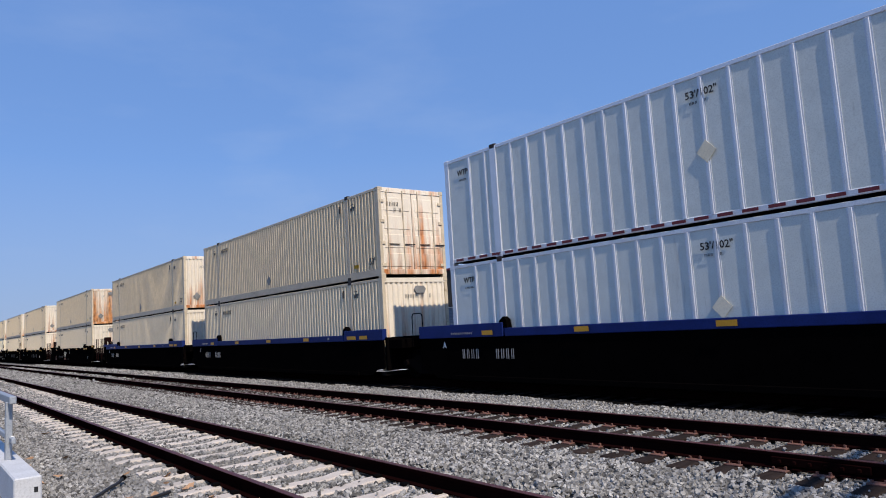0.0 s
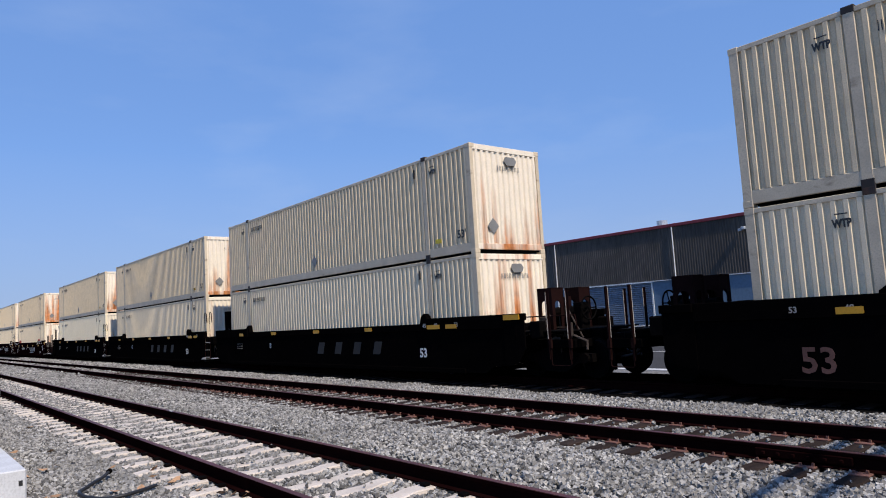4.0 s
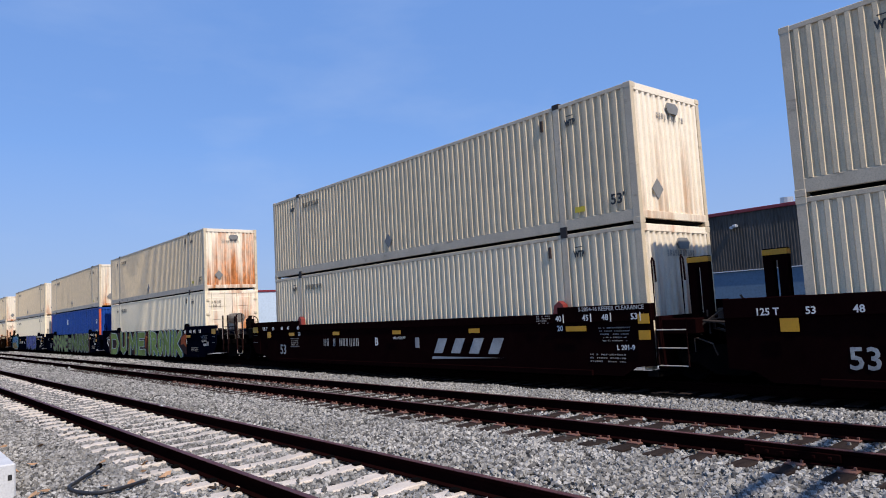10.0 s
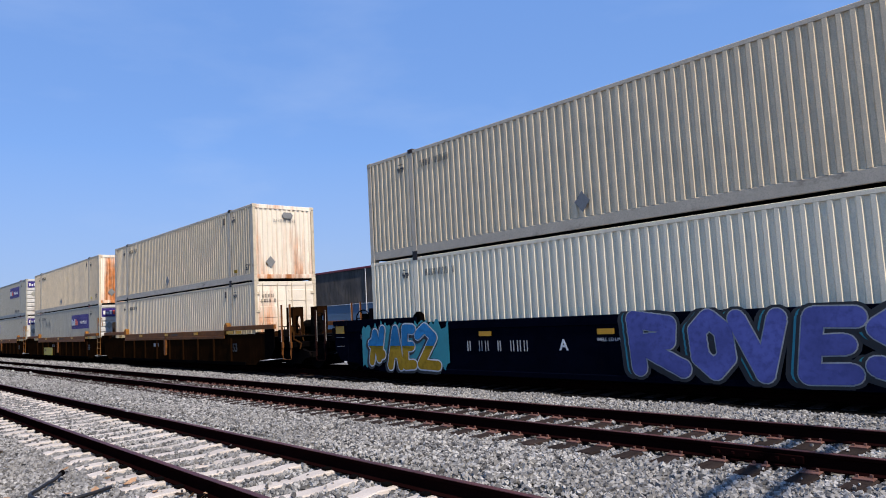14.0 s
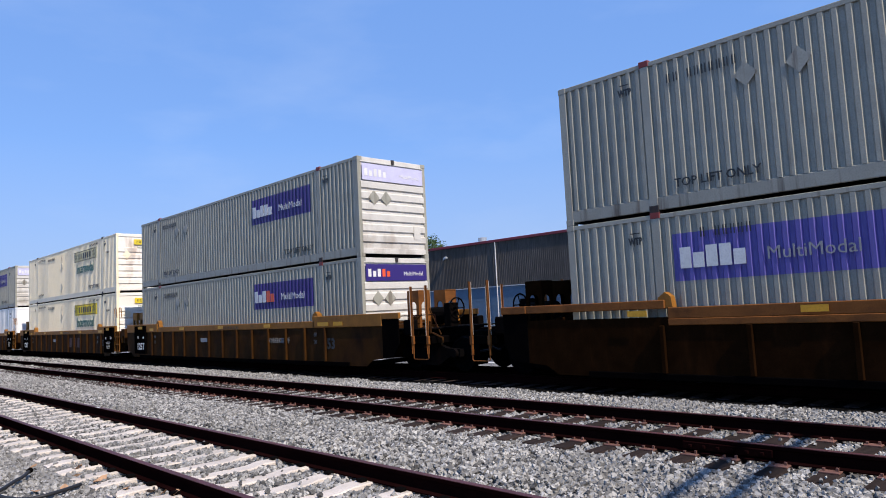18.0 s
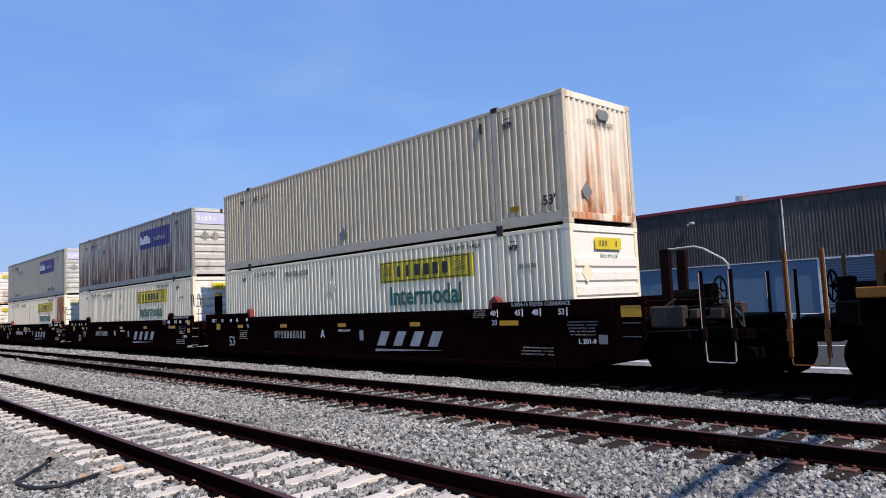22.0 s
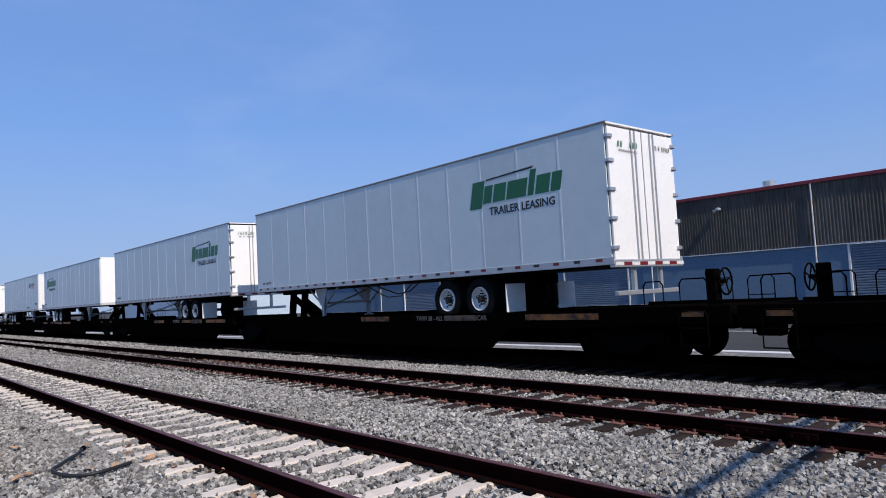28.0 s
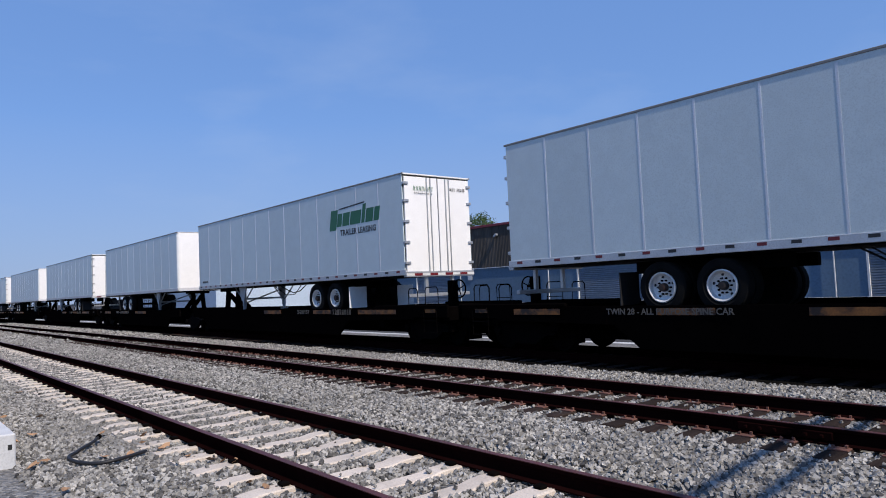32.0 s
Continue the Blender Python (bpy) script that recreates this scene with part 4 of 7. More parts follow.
def painted_patch(c, material, x0, x1, z0, z1, label):
    """Painted sign lying on the ribs of the long side panel."""
    a, b = -L53 + POST + 0.09, -POST - 0.09
    n = round((b - a) / 0.204)
    p = (b - a) / n
    i0, i1 = round((x0 - a) / p), round((x1 - a) / p)
    i0, i1 = max(i0, 0), min(i1, n)
    def build(bm):
        corrugated(bm, a + i0 * p, a + i1 * p, z0, z1, p, 0.042, -HALF + 0.040, 0.35)
    return put("sign_panel", mesh_of(("patch", material.name, i0, i1, round(z0, 2), round(z1, 2)), material, build), c, None, label)

def courier_panel(c, x0, x1, z0, z1, faded=False, orange=True, bright=True):
    """Purple sign with a row of pale blocks and a short run of orange ones."""
    painted_patch(c, M["purple" if bright else "faded_purple"], x0, x1, z0, z1, "purple sign with pale block marks")
    w, h = x1 - x0, z1 - z0
    for i in range(5):
        a = x0 + w * (0.05 + 0.071 * i)
        tall = h * (0.44 if i in (0, 2, 3) else 0.31)
        block("mark_block", M["white"] if i < 3 or not orange else M["redink"], c, (a, a + w * 0.06, SIDE_Y - 0.006, SIDE_Y - 0.002, z0 + h * 0.26, z0 + h * 0.26 + tall))
    words("MultiModal", h * 0.36, M["greyink"] if faded else M["white"], c, x0 + w * 0.70, SIDE_Y - 0.005, z0 + h * 0.42, 0.0)

def courier_end(c, z0, z1, bleached):
    end_flat("sign_panel", M["lavender" if bleached else "purple"], c, 0.02, -HALF + 0.14, HALF - 0.14, z0, z1, 0.004, "purple end sign")
    for i in range(5):
        y = -HALF + 0.22 + 0.17 * i
        end_flat("mark_block", M["white"] if i < 3 or bleached else M["redink"], c, 0.026, y, y + 0.11, z0 + 0.12, z0 + (0.34 if i in (0, 2, 3) else 0.28), 0.003)
    end_words("MultiModal", 0.17, M["white"], c, 0.027, 0.62, z0 + 0.2)

def grey_marks(c, seed, front, sign=True, sign_at=(-6.2, -2.5), faded=False, orange=True, bleached=False, bright=True):
    ink = M["ink"]
    wtp(c, ink)
    bars(ink, c, -L53 + 3.1, SIDE_Y, 2.46, 1.35, 0.17, 10, seed=seed)
    words("TOP LIFT ONLY", 0.24, ink, c, -3.2 - 0.0, SIDE_Y, 0.50, 0.003)
    words("TOP LIFT ONLY", 0.22, ink, c, -L53 + 3.2, SIDE_Y, 0.50, 0.003)
    for dx in (0.0, 0.85) if front != "door" else ():
        put("placard", mesh_of("placard_pale", M["fx"], placard), c, pose(-L53 + 3.85 + dx, SIDE_Y, 2.15))
    if sign:
        courier_panel(c, sign_at[0], sign_at[1], 1.62, 2.48, faded, orange, bright)
    for y in (-0.75, -0.3):
        put("placard", mesh_of("placard_pale", M["fx"], placard), c, pose(0.016, y, 1.72, 0, 0, 90))
    courier_end(c, 2.22, 2.70, bleached)
    end_flat("hatch", M["fx_end"], c, 0.014, 0.72, 0.98, 0.55, 0.95, 0.012)
    block("latch", M["casting"], c, (-0.03, 0.03, -0.05, 0.05, HIGH - 0.14, HIGH + 0.0), 0.005)

def freight_panel(c, x0, x1, z0, z1, bleached=False):
    """Yellow sign with a black rim, scroll ends and a row of black blocks."""
    w, h = x1 - x0, z1 - z0
    painted_patch(c, M["faded_yellow" if bleached else "jbyellow"], x0, x1, z0, z1, "yellow sign with black scroll marks")
    for a, b, cc, d in ((x0 + 0.04, x1 - 0.04, z0 + 0.03, z0 + 0.055), (x0 + 0.04, x1 - 0.04, z1 - 0.055, z1 - 0.03), (x0 + 0.04, x0 + 0.065, z0 + 0.03, z1 - 0.03), (x1 - 0.065, x1 - 0.04, z0 + 0.03, z1 - 0.03)):
        block("rim_line", M["ink"], c, (a, b, SIDE_Y - 0.006, SIDE_Y - 0.002, cc, d))
    for s, xx in ((1, x0 + 0.045 * w), (-1, x1 - 0.045 * w)):
        def scroll(bm, s=s):
            for q, (lo, hi) in enumerate(((0.17, 0.40), (0.10, 0.30), (0.03, 0.16))):
                a = sorted((0.0, s * (0.42 - 0.07 * q)))
                prism(bm, [(a[0], -h * lo), (a[1], -h * (lo - 0.0)), (a[1], -h * lo + 0.012), (a[0], -h * lo + 0.012)], -0.002, 0.002)
                prism(bm, [(a[0], h * hi - 0.012), (a[1], h * lo), (a[1], h * lo + 0.012), (a[0], h * hi)] if s > 0 else [(a[0], h * lo), (a[1], h * hi - 0.012), (a[1], h * hi), (a[0], h * lo + 0.012)], -0.002, 0.002)
        put("scroll_mark", mesh_of(("scroll", s, round(h, 2)), M["ink"], scroll), c, pose(xx, SIDE_Y - 0.005, (z0 + z1) / 2))
    for i, f in enumerate((0.55, 0.55, 1, 1, 1, 1)):
        a = x0 + w * (0.22 + 0.10 * i)
        prism_h = h * 0.5
        def letter(bm, wd=w * 0.056 * f, hh=prism_h):
            prism(bm, [(0, 0), (wd, 0), (wd, hh), (0, hh)], -0.002, 0.002)
        put("mark_block", mesh_of(("jbl", round(w, 2), round(h, 2), f), M["ink"], letter), c, pose(a, SIDE_Y - 0.005, z0 + h * 0.25))

def white_marks(c, seed, panel=True, rusty=False):
    ink = M["ink"]
    wtp(c, ink, 2.5, 0.17)
    bars(ink, c, -1.15, SIDE_Y, 2.08, 0.6, 0.10, 7, seed=9)
    words("STACK LIMIT 3 HIGH", 0.17, ink, c, -L53 + 3.1, SIDE_Y, 2.62)
    words("STACK LIMIT 3 HIGH", 0.15, ink, c, -3.3, SIDE_Y, 2.66)
    bars(ink, c, -L53 + 5.2, SIDE_Y, 2.52, 1.5, 0.16, 10, seed=seed)
    words("TOP LIFT ONLY", 0.24, ink, c, -3.3, SIDE_Y, 0.5, 0.003)
    words("TOP LIFT ONLY", 0.17, ink, c, -L53 + 2.9, SIDE_Y, 0.5)
    for z in (0.78, 1.95):
        put("placard", mesh_of("placard_white", M["jb"], placard), c, pose(-8.9, SIDE_Y, z))
    block("reflector", M["tape"], c, (-8.92, -8.88, SIDE_Y - 0.002, SIDE_Y + 0.002, 2.3, 2.6))
    if panel:
        freight_panel(c, -6.55, -2.98, 1.95, 2.53, seed == 171)
        words("Intermodal", 0.70, M["green"], c, -4.72, SIDE_Y, 1.56, 0.014, stretch=0.92)
    if rusty:
        end_flat("sign_panel", M["faded_yellow"], c, 0.02, -0.98, 0.98, 2.22, 2.64, 0.004, "bleached yellow end sign")
        for i, w in enumerate((0.1, 0.12, 0.16, 0.16, 0.16, 0.16)):
            end_flat("mark_block", ink, c, 0.026, -0.52 + 0.2 * i, -0.52 + 0.2 * i + w, 2.32, 2.52, 0.003)
    else:
        end_flat("sign_panel", M["jbyellow"], c, 0.02, -0.45, 0.55, 2.36, 2.62, 0.004, "small yellow end sign")
        bars(ink, c, 0.026, 0.05, 2.49, 0.75, 0.13, 6, True, 5)
    end_words("Intermodal", 0.16, M["green"], c, 0.02, 0.05, 2.22)
    put("placard", mesh_of("placard_white", M["jb"], placard), c, pose(0.016, -0.8, 1.85, 0, 0, 90))
    end_flat("notice", M["jbyellow"], c, 0.016, -0.02, 0.08, 0.42, 0.56, 0.003)
    end_flat("notice", M["placard"], c, 0.016, 0.35, 0.52, 0.42, 0.6, 0.003)
    end_flat("document_box", M["ink"], c, 0.016, 0.78, 0.92, 0.36, 0.75, 0.01)
    if rusty:
        put("patch_panel", mesh_of("rust_patch", M["oldrust"], rib_sheet(-POST + 0.1, -0.15, 0.3, HIGH - 0.11, -HALF + 0.036)), c, None, "badly rusted side panel")

def plate_marks(c, seed, tape):
    ink = M["ink"]
    for x in (-1.05, -L53 + 1.05):
        words("WTP", 0.2, ink, c, x - 0.28, SIDE_Y + 0.002, 2.45, 0.004)
        bars(ink, c, x - 0.28, SIDE_Y + 0.004, 2.25, 0.34, 0.05, 6, seed=4)
    words("53'/102\"", 0.2, ink, c, -L53 / 2 - 0.26, SIDE_Y + 0.002, 2.48, 0.003)
    bars(ink, c, -L53 / 2 - 0.26, SIDE_Y + 0.004, 2.32, 0.5, 0.05, 8, seed=5)
    put("placard", mesh_of("placard_white", M["jb"], placard), c, pose(-L53 / 2 - 0.26, SIDE_Y + 0.003, 1.35))
    if tape:
        for i in range(33):
            block("red_tape", M["tape"], c, (-0.15, 0.15, SIDE_Y - 0.006, SIDE_Y - 0.003, 0.09, 0.15), 0, "", pose(-0.5 - i * 0.475, 0, 0))
    if seed == 0 and not tape:
        flat("data_plate", M["placard"], c, -4.55, -3.9, SIDE_Y - 0.001, 2.05, 2.5, 0.003)

# ---- the train: cars ----
def side_plate(x0, x1, y, thick, arch0=True, arch1=True):
    """Side of a well, cut away over the wheels at both ends."""
    def build(bm):
        pts = [(x1, 1.25), (x1, 0.36), (x1 - 0.45, 0.32), (x1 - 0.75, 0.14), (x0 + 0.75, 0.14), (x0 + 0.45, 0.32), (x0, 0.36), (x0, 1.25)]
        prism(bm, pts, y, y + thick)
    return build

def wheel_mesh(bm):
    disc(bm, 0, 0, 0, [(0.20, -0.05), (0.34, -0.045), (0.36, -0.065), (0.42, -0.06), (0.43, 0.04), (0.46, 0.06), (0.46, 0.075), (0.2, 0.07)], 20)

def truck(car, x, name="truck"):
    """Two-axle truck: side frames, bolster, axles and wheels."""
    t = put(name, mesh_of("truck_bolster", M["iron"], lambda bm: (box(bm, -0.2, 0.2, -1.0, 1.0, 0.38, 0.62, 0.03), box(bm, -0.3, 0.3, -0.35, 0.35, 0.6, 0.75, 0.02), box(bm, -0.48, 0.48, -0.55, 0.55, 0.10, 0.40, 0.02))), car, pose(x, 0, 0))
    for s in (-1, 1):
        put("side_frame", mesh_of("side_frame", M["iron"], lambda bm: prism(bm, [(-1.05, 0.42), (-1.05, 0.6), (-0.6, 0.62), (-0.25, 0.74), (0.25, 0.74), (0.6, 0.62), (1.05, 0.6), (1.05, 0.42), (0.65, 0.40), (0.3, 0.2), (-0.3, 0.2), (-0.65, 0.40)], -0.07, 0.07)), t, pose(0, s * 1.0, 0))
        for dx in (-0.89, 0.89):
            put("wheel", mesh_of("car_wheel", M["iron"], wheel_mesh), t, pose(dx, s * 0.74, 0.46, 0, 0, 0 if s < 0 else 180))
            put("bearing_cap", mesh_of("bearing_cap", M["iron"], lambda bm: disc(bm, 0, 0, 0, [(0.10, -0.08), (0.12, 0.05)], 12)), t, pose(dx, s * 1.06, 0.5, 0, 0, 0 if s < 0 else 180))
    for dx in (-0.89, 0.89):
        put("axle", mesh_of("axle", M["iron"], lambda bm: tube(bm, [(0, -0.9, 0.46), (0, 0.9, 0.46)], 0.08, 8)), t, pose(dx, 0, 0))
    return t

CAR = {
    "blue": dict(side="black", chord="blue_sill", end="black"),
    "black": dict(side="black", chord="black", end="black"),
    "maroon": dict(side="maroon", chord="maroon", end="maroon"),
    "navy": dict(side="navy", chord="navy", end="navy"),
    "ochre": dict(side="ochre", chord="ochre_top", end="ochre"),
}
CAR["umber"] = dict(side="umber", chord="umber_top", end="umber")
OCHRE = ("ochre", "umber")
OUT = 1.475     # half the width over a well car's sides

def well_unit(car, kind, x, jointed=(True, True)):
    """One well of a car: front of its container at x."""
    k = CAR[kind]
    side, chord = M[k["side"]], M[k["chord"]]
    a, b = (-L53 - 1.32 if jointed[1] else -L53 - 1.05), (0.2 if jointed[0] else 1.05)
    seed_red = round(abs(x))
    base = pose(x, 0, 0)
    far = pose(x - L53, 0, 0, 0, 0, 180)
    for n, (at, a, b) in enumerate(((base, a, b), (far, -L53 - b, -L53 - a))):
        span = (kind, round(a, 2), round(b, 2))
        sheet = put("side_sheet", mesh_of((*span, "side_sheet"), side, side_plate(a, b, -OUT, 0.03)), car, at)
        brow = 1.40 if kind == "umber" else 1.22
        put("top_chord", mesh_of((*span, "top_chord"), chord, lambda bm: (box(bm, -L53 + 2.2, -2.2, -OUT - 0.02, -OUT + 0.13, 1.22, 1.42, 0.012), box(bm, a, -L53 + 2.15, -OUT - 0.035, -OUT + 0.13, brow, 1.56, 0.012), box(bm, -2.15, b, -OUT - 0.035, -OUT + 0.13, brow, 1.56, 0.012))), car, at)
        put("bottom_chord", mesh_of((*span, "bottom_chord"), M["black"] if kind in OCHRE else side, lambda bm: box(bm, a + 1.5, b - 1.5, -OUT - 0.04, -OUT + 0.06, 0.12, 0.24, 0.01)), car, at)
        if kind in OCHRE:
            step, count = (1.08, 13) if kind == "ochre" else (1.56, 9)
            under = 1.22 if kind == "ochre" else 1.10
            rib = mesh_of((kind, "rib"), M[kind], lambda bm: box(bm, -0.045, 0.045, -OUT - 0.07, -OUT + 0.002, 0.24, under, 0.012))
            for i in range(count):
                put("side_rib", rib, sheet, pose(-1.6 - i * step, 0, 0))
            if kind == "ochre":
                for x1 in [q for q, on in ((0.22, jointed[n]), (-L53 + 0.97, jointed[1 - n])) if on]:
                    put("dark_panel", mesh_of((kind, "dark_panel"), M["black"], lambda bm: (box(bm, -1.26, 0, -OUT - 0.080, -OUT - 0.005, 0.30, 1.5, 0.006))), sheet, pose(x1, 0, 0), "black painted number panel")
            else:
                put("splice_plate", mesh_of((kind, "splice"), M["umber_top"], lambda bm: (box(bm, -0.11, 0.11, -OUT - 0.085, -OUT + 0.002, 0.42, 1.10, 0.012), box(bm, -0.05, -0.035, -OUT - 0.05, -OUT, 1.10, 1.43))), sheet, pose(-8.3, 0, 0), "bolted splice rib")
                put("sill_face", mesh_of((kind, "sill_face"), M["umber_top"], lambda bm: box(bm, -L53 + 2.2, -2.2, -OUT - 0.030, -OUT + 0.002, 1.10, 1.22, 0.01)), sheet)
        for gx in (-POST - 0.15, -L53 + POST + 0.15):
            put("guide_bracket", mesh_of((kind, "guide", seed_red % 2), M["ochre_top"] if kind in OCHRE else (M["maroon"] if kind == "maroon" and seed_red % 2 else (M["redcast"] if kind == "maroon" else M["black"])), lambda bm: prism(bm, [(-0.16, 1.42), (0.16, 1.42), (0.13, 1.62), (0.02, 1.70), (-0.12, 1.60)], -OUT + 0.0, -OUT + 0.16)), car, at @ pose(gx if n == 0 else gx, 0, 0))
    for bx in (0.28, -L53 - 0.28):
        put("bulkhead", mesh_of((kind, "bulkhead"), M[k["end"]], lambda bm: box(bm, -0.06, 0.06, -OUT + 0.03, OUT - 0.03, 0.3, 1.3, 0.02)), car, pose(x + bx, 0, 0))
    for bx in (0.1, -L53 - 0.1):
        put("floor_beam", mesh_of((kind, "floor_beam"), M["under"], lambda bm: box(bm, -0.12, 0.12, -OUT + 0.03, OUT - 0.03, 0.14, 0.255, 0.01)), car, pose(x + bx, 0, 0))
    for bx, s in ((0.7, 1), (-L53 - 0.7, -1)):
        put("end_platform", mesh_of((kind, "end_platform"), M[k["end"]], lambda bm: (box(bm, -0.4, 0.35, -OUT + 0.1, OUT - 0.1, 0.95, 1.24, 0.02), box(bm, 0.3, 1.0, -0.55, 0.55, 0.80, 1.16, 0.03))), car, pose(x + bx, 0, 0, 0, 0, 0 if s > 0 else 180))
    ry = -OUT - 0.042
    for rx, w in ((-0.9, 0.45), (-1.65, 0.55), (-4.87, 0.4), (-8.16, 0.4), (-11.5, 0.4), (-L53 + 1.6, 0.4)):
        z = 1.27 if kind in ("blue", "ochre", "umber", "black") else 1.04
        if kind in ("maroon", "navy") and rx in (-0.9,):
            if jointed[0]:
                flat("reflector", M["yellow"], car, x - 0.10, x + 0.16, ry, 1.17, 1.36, 0.003)
                flat("reflector", M["yellow"], car, x - 0.10, x + 0.16, ry, 0.86, 1.04, 0.003)
            else:
                flat("data_plate", M["placard"], car, x + 0.70, x + 0.90, ry, 0.66, 0.84, 0.003)
            continue
        flat("reflector", M["yellow"], car, x + rx - w / 2, x + rx + w / 2, ry if kind in ("maroon", "navy") else ry - 0.012, z, z + 0.11, 0.003)

def arch_plate(bm, w, z0, z1, n, thick, turned=False):
    """Upright plate with n round-headed openings cut from below; turned: it faces along the line."""
    leg = 0.09
    gap = (w - leg * (n + 1)) / n
    pts = [(-w / 2, z1), (-w / 2, z0)]
    for i in range(n):
        a = -w / 2 + leg + i * (gap + leg)
        pts.append((a, z0))
        for q in range(7):
            t = math.pi * (1 - q / 6)
            pts.append((a + gap / 2 + gap / 2 * math.cos(t), z1 - 0.30 - gap / 2 + gap / 2 * math.sin(t)))
        pts.append((a + gap, z0))
    pts += [(w / 2, z0), (w / 2, z1)]
    before = set(bm.verts)
    prism(bm, pts, -thick / 2, thick / 2)
    if turned:
        for v in bm.verts:
            if v not in before:
                v.co.x, v.co.y = v.co.y, v.co.x

def arched_stanchion(parent, material, x, y, z0=1.12, z1=2.12):
    """Box stand of four plates with arched openings that steadies the upper load."""
    def build(bm):
        for d in (-0.2, 0.2):
            inner = bmesh.new()
            arch_plate(inner, 0.46, z0, z1, 1, 0.02)
            for v in inner.verts:
                v.co.y += d
            me = bpy.data.meshes.new("plate")
            inner.to_mesh(me)
            inner.free()
            bm.from_mesh(me)
            inner = bmesh.new()
            arch_plate(inner, 0.38, z0, z1, 1, 0.02, True)
            for v in inner.verts:
                v.co.x += d * 1.05
            inner.to_mesh(me)
            inner.free()
            bm.from_mesh(me)
            bpy.data.meshes.remove(me)
        box(bm, -0.23, 0.23, -0.2, 0.2, z1 - 0.02, z1 + 0.004)
    return put("arched_stanchion", mesh_of(("arched", material.name, z0, z1), material, build), parent, pose(x, y, 0))

def brake_piping(bm, seed, x0, x1):
    """Brake pipes, rods and cocks on an end deck."""
    rnd = random.Random(seed)
    for i in range(7):
        y = -1.3 + 0.17 * i
        z = rnd.uniform(0.86, 1.3)
        a, b = sorted((rnd.uniform(x0, x1), rnd.uniform(x0, x1)))
        b = max(b, a + 0.35)
        drop = rnd.choice((-0.25, 0.22, 0.3, -0.15))
        tube(bm, [(a, y, z + drop), (a, y, z), (a + 0.06, y, z + 0.01), (b, y + rnd.uniform(-0.1, 0.1), z + rnd.uniform(-0.12, 0.12)), (b + 0.04, y, z - 0.3)], rnd.choice((0.014, 0.02, 0.028)), 6)
    for i in range(6):
        x, y, z = rnd.uniform(x0, x1), rnd.uniform(-1.36, -0.6), rnd.uniform(0.85, 1.25)
        w = rnd.uniform(0.05, 0.12)
        box(bm, x - w, x + w, y - 0.05, y + 0.05, z, z + rnd.uniform(0.08, 0.22), 0.012)
    tube(bm, [(x0 + 0.1, -1.2, 1.0), (x0 + 0.75, -1.0, 1.48)], 0.022, 6)
    tube(bm, [(x1 - 0.1, -0.9, 0.95), (x1 - 0.5, -0.9, 1.62)], 0.02, 6)

def u_rail(bm, w, z0, z1, r=0.018):
    tube(bm, [(0, 0, z0), (0, 0, z1 - 0.08), (0.06, 0, z1), (w - 0.06, 0, z1), (w, 0, z1 - 0.08), (w, 0, z0)], r, 6)

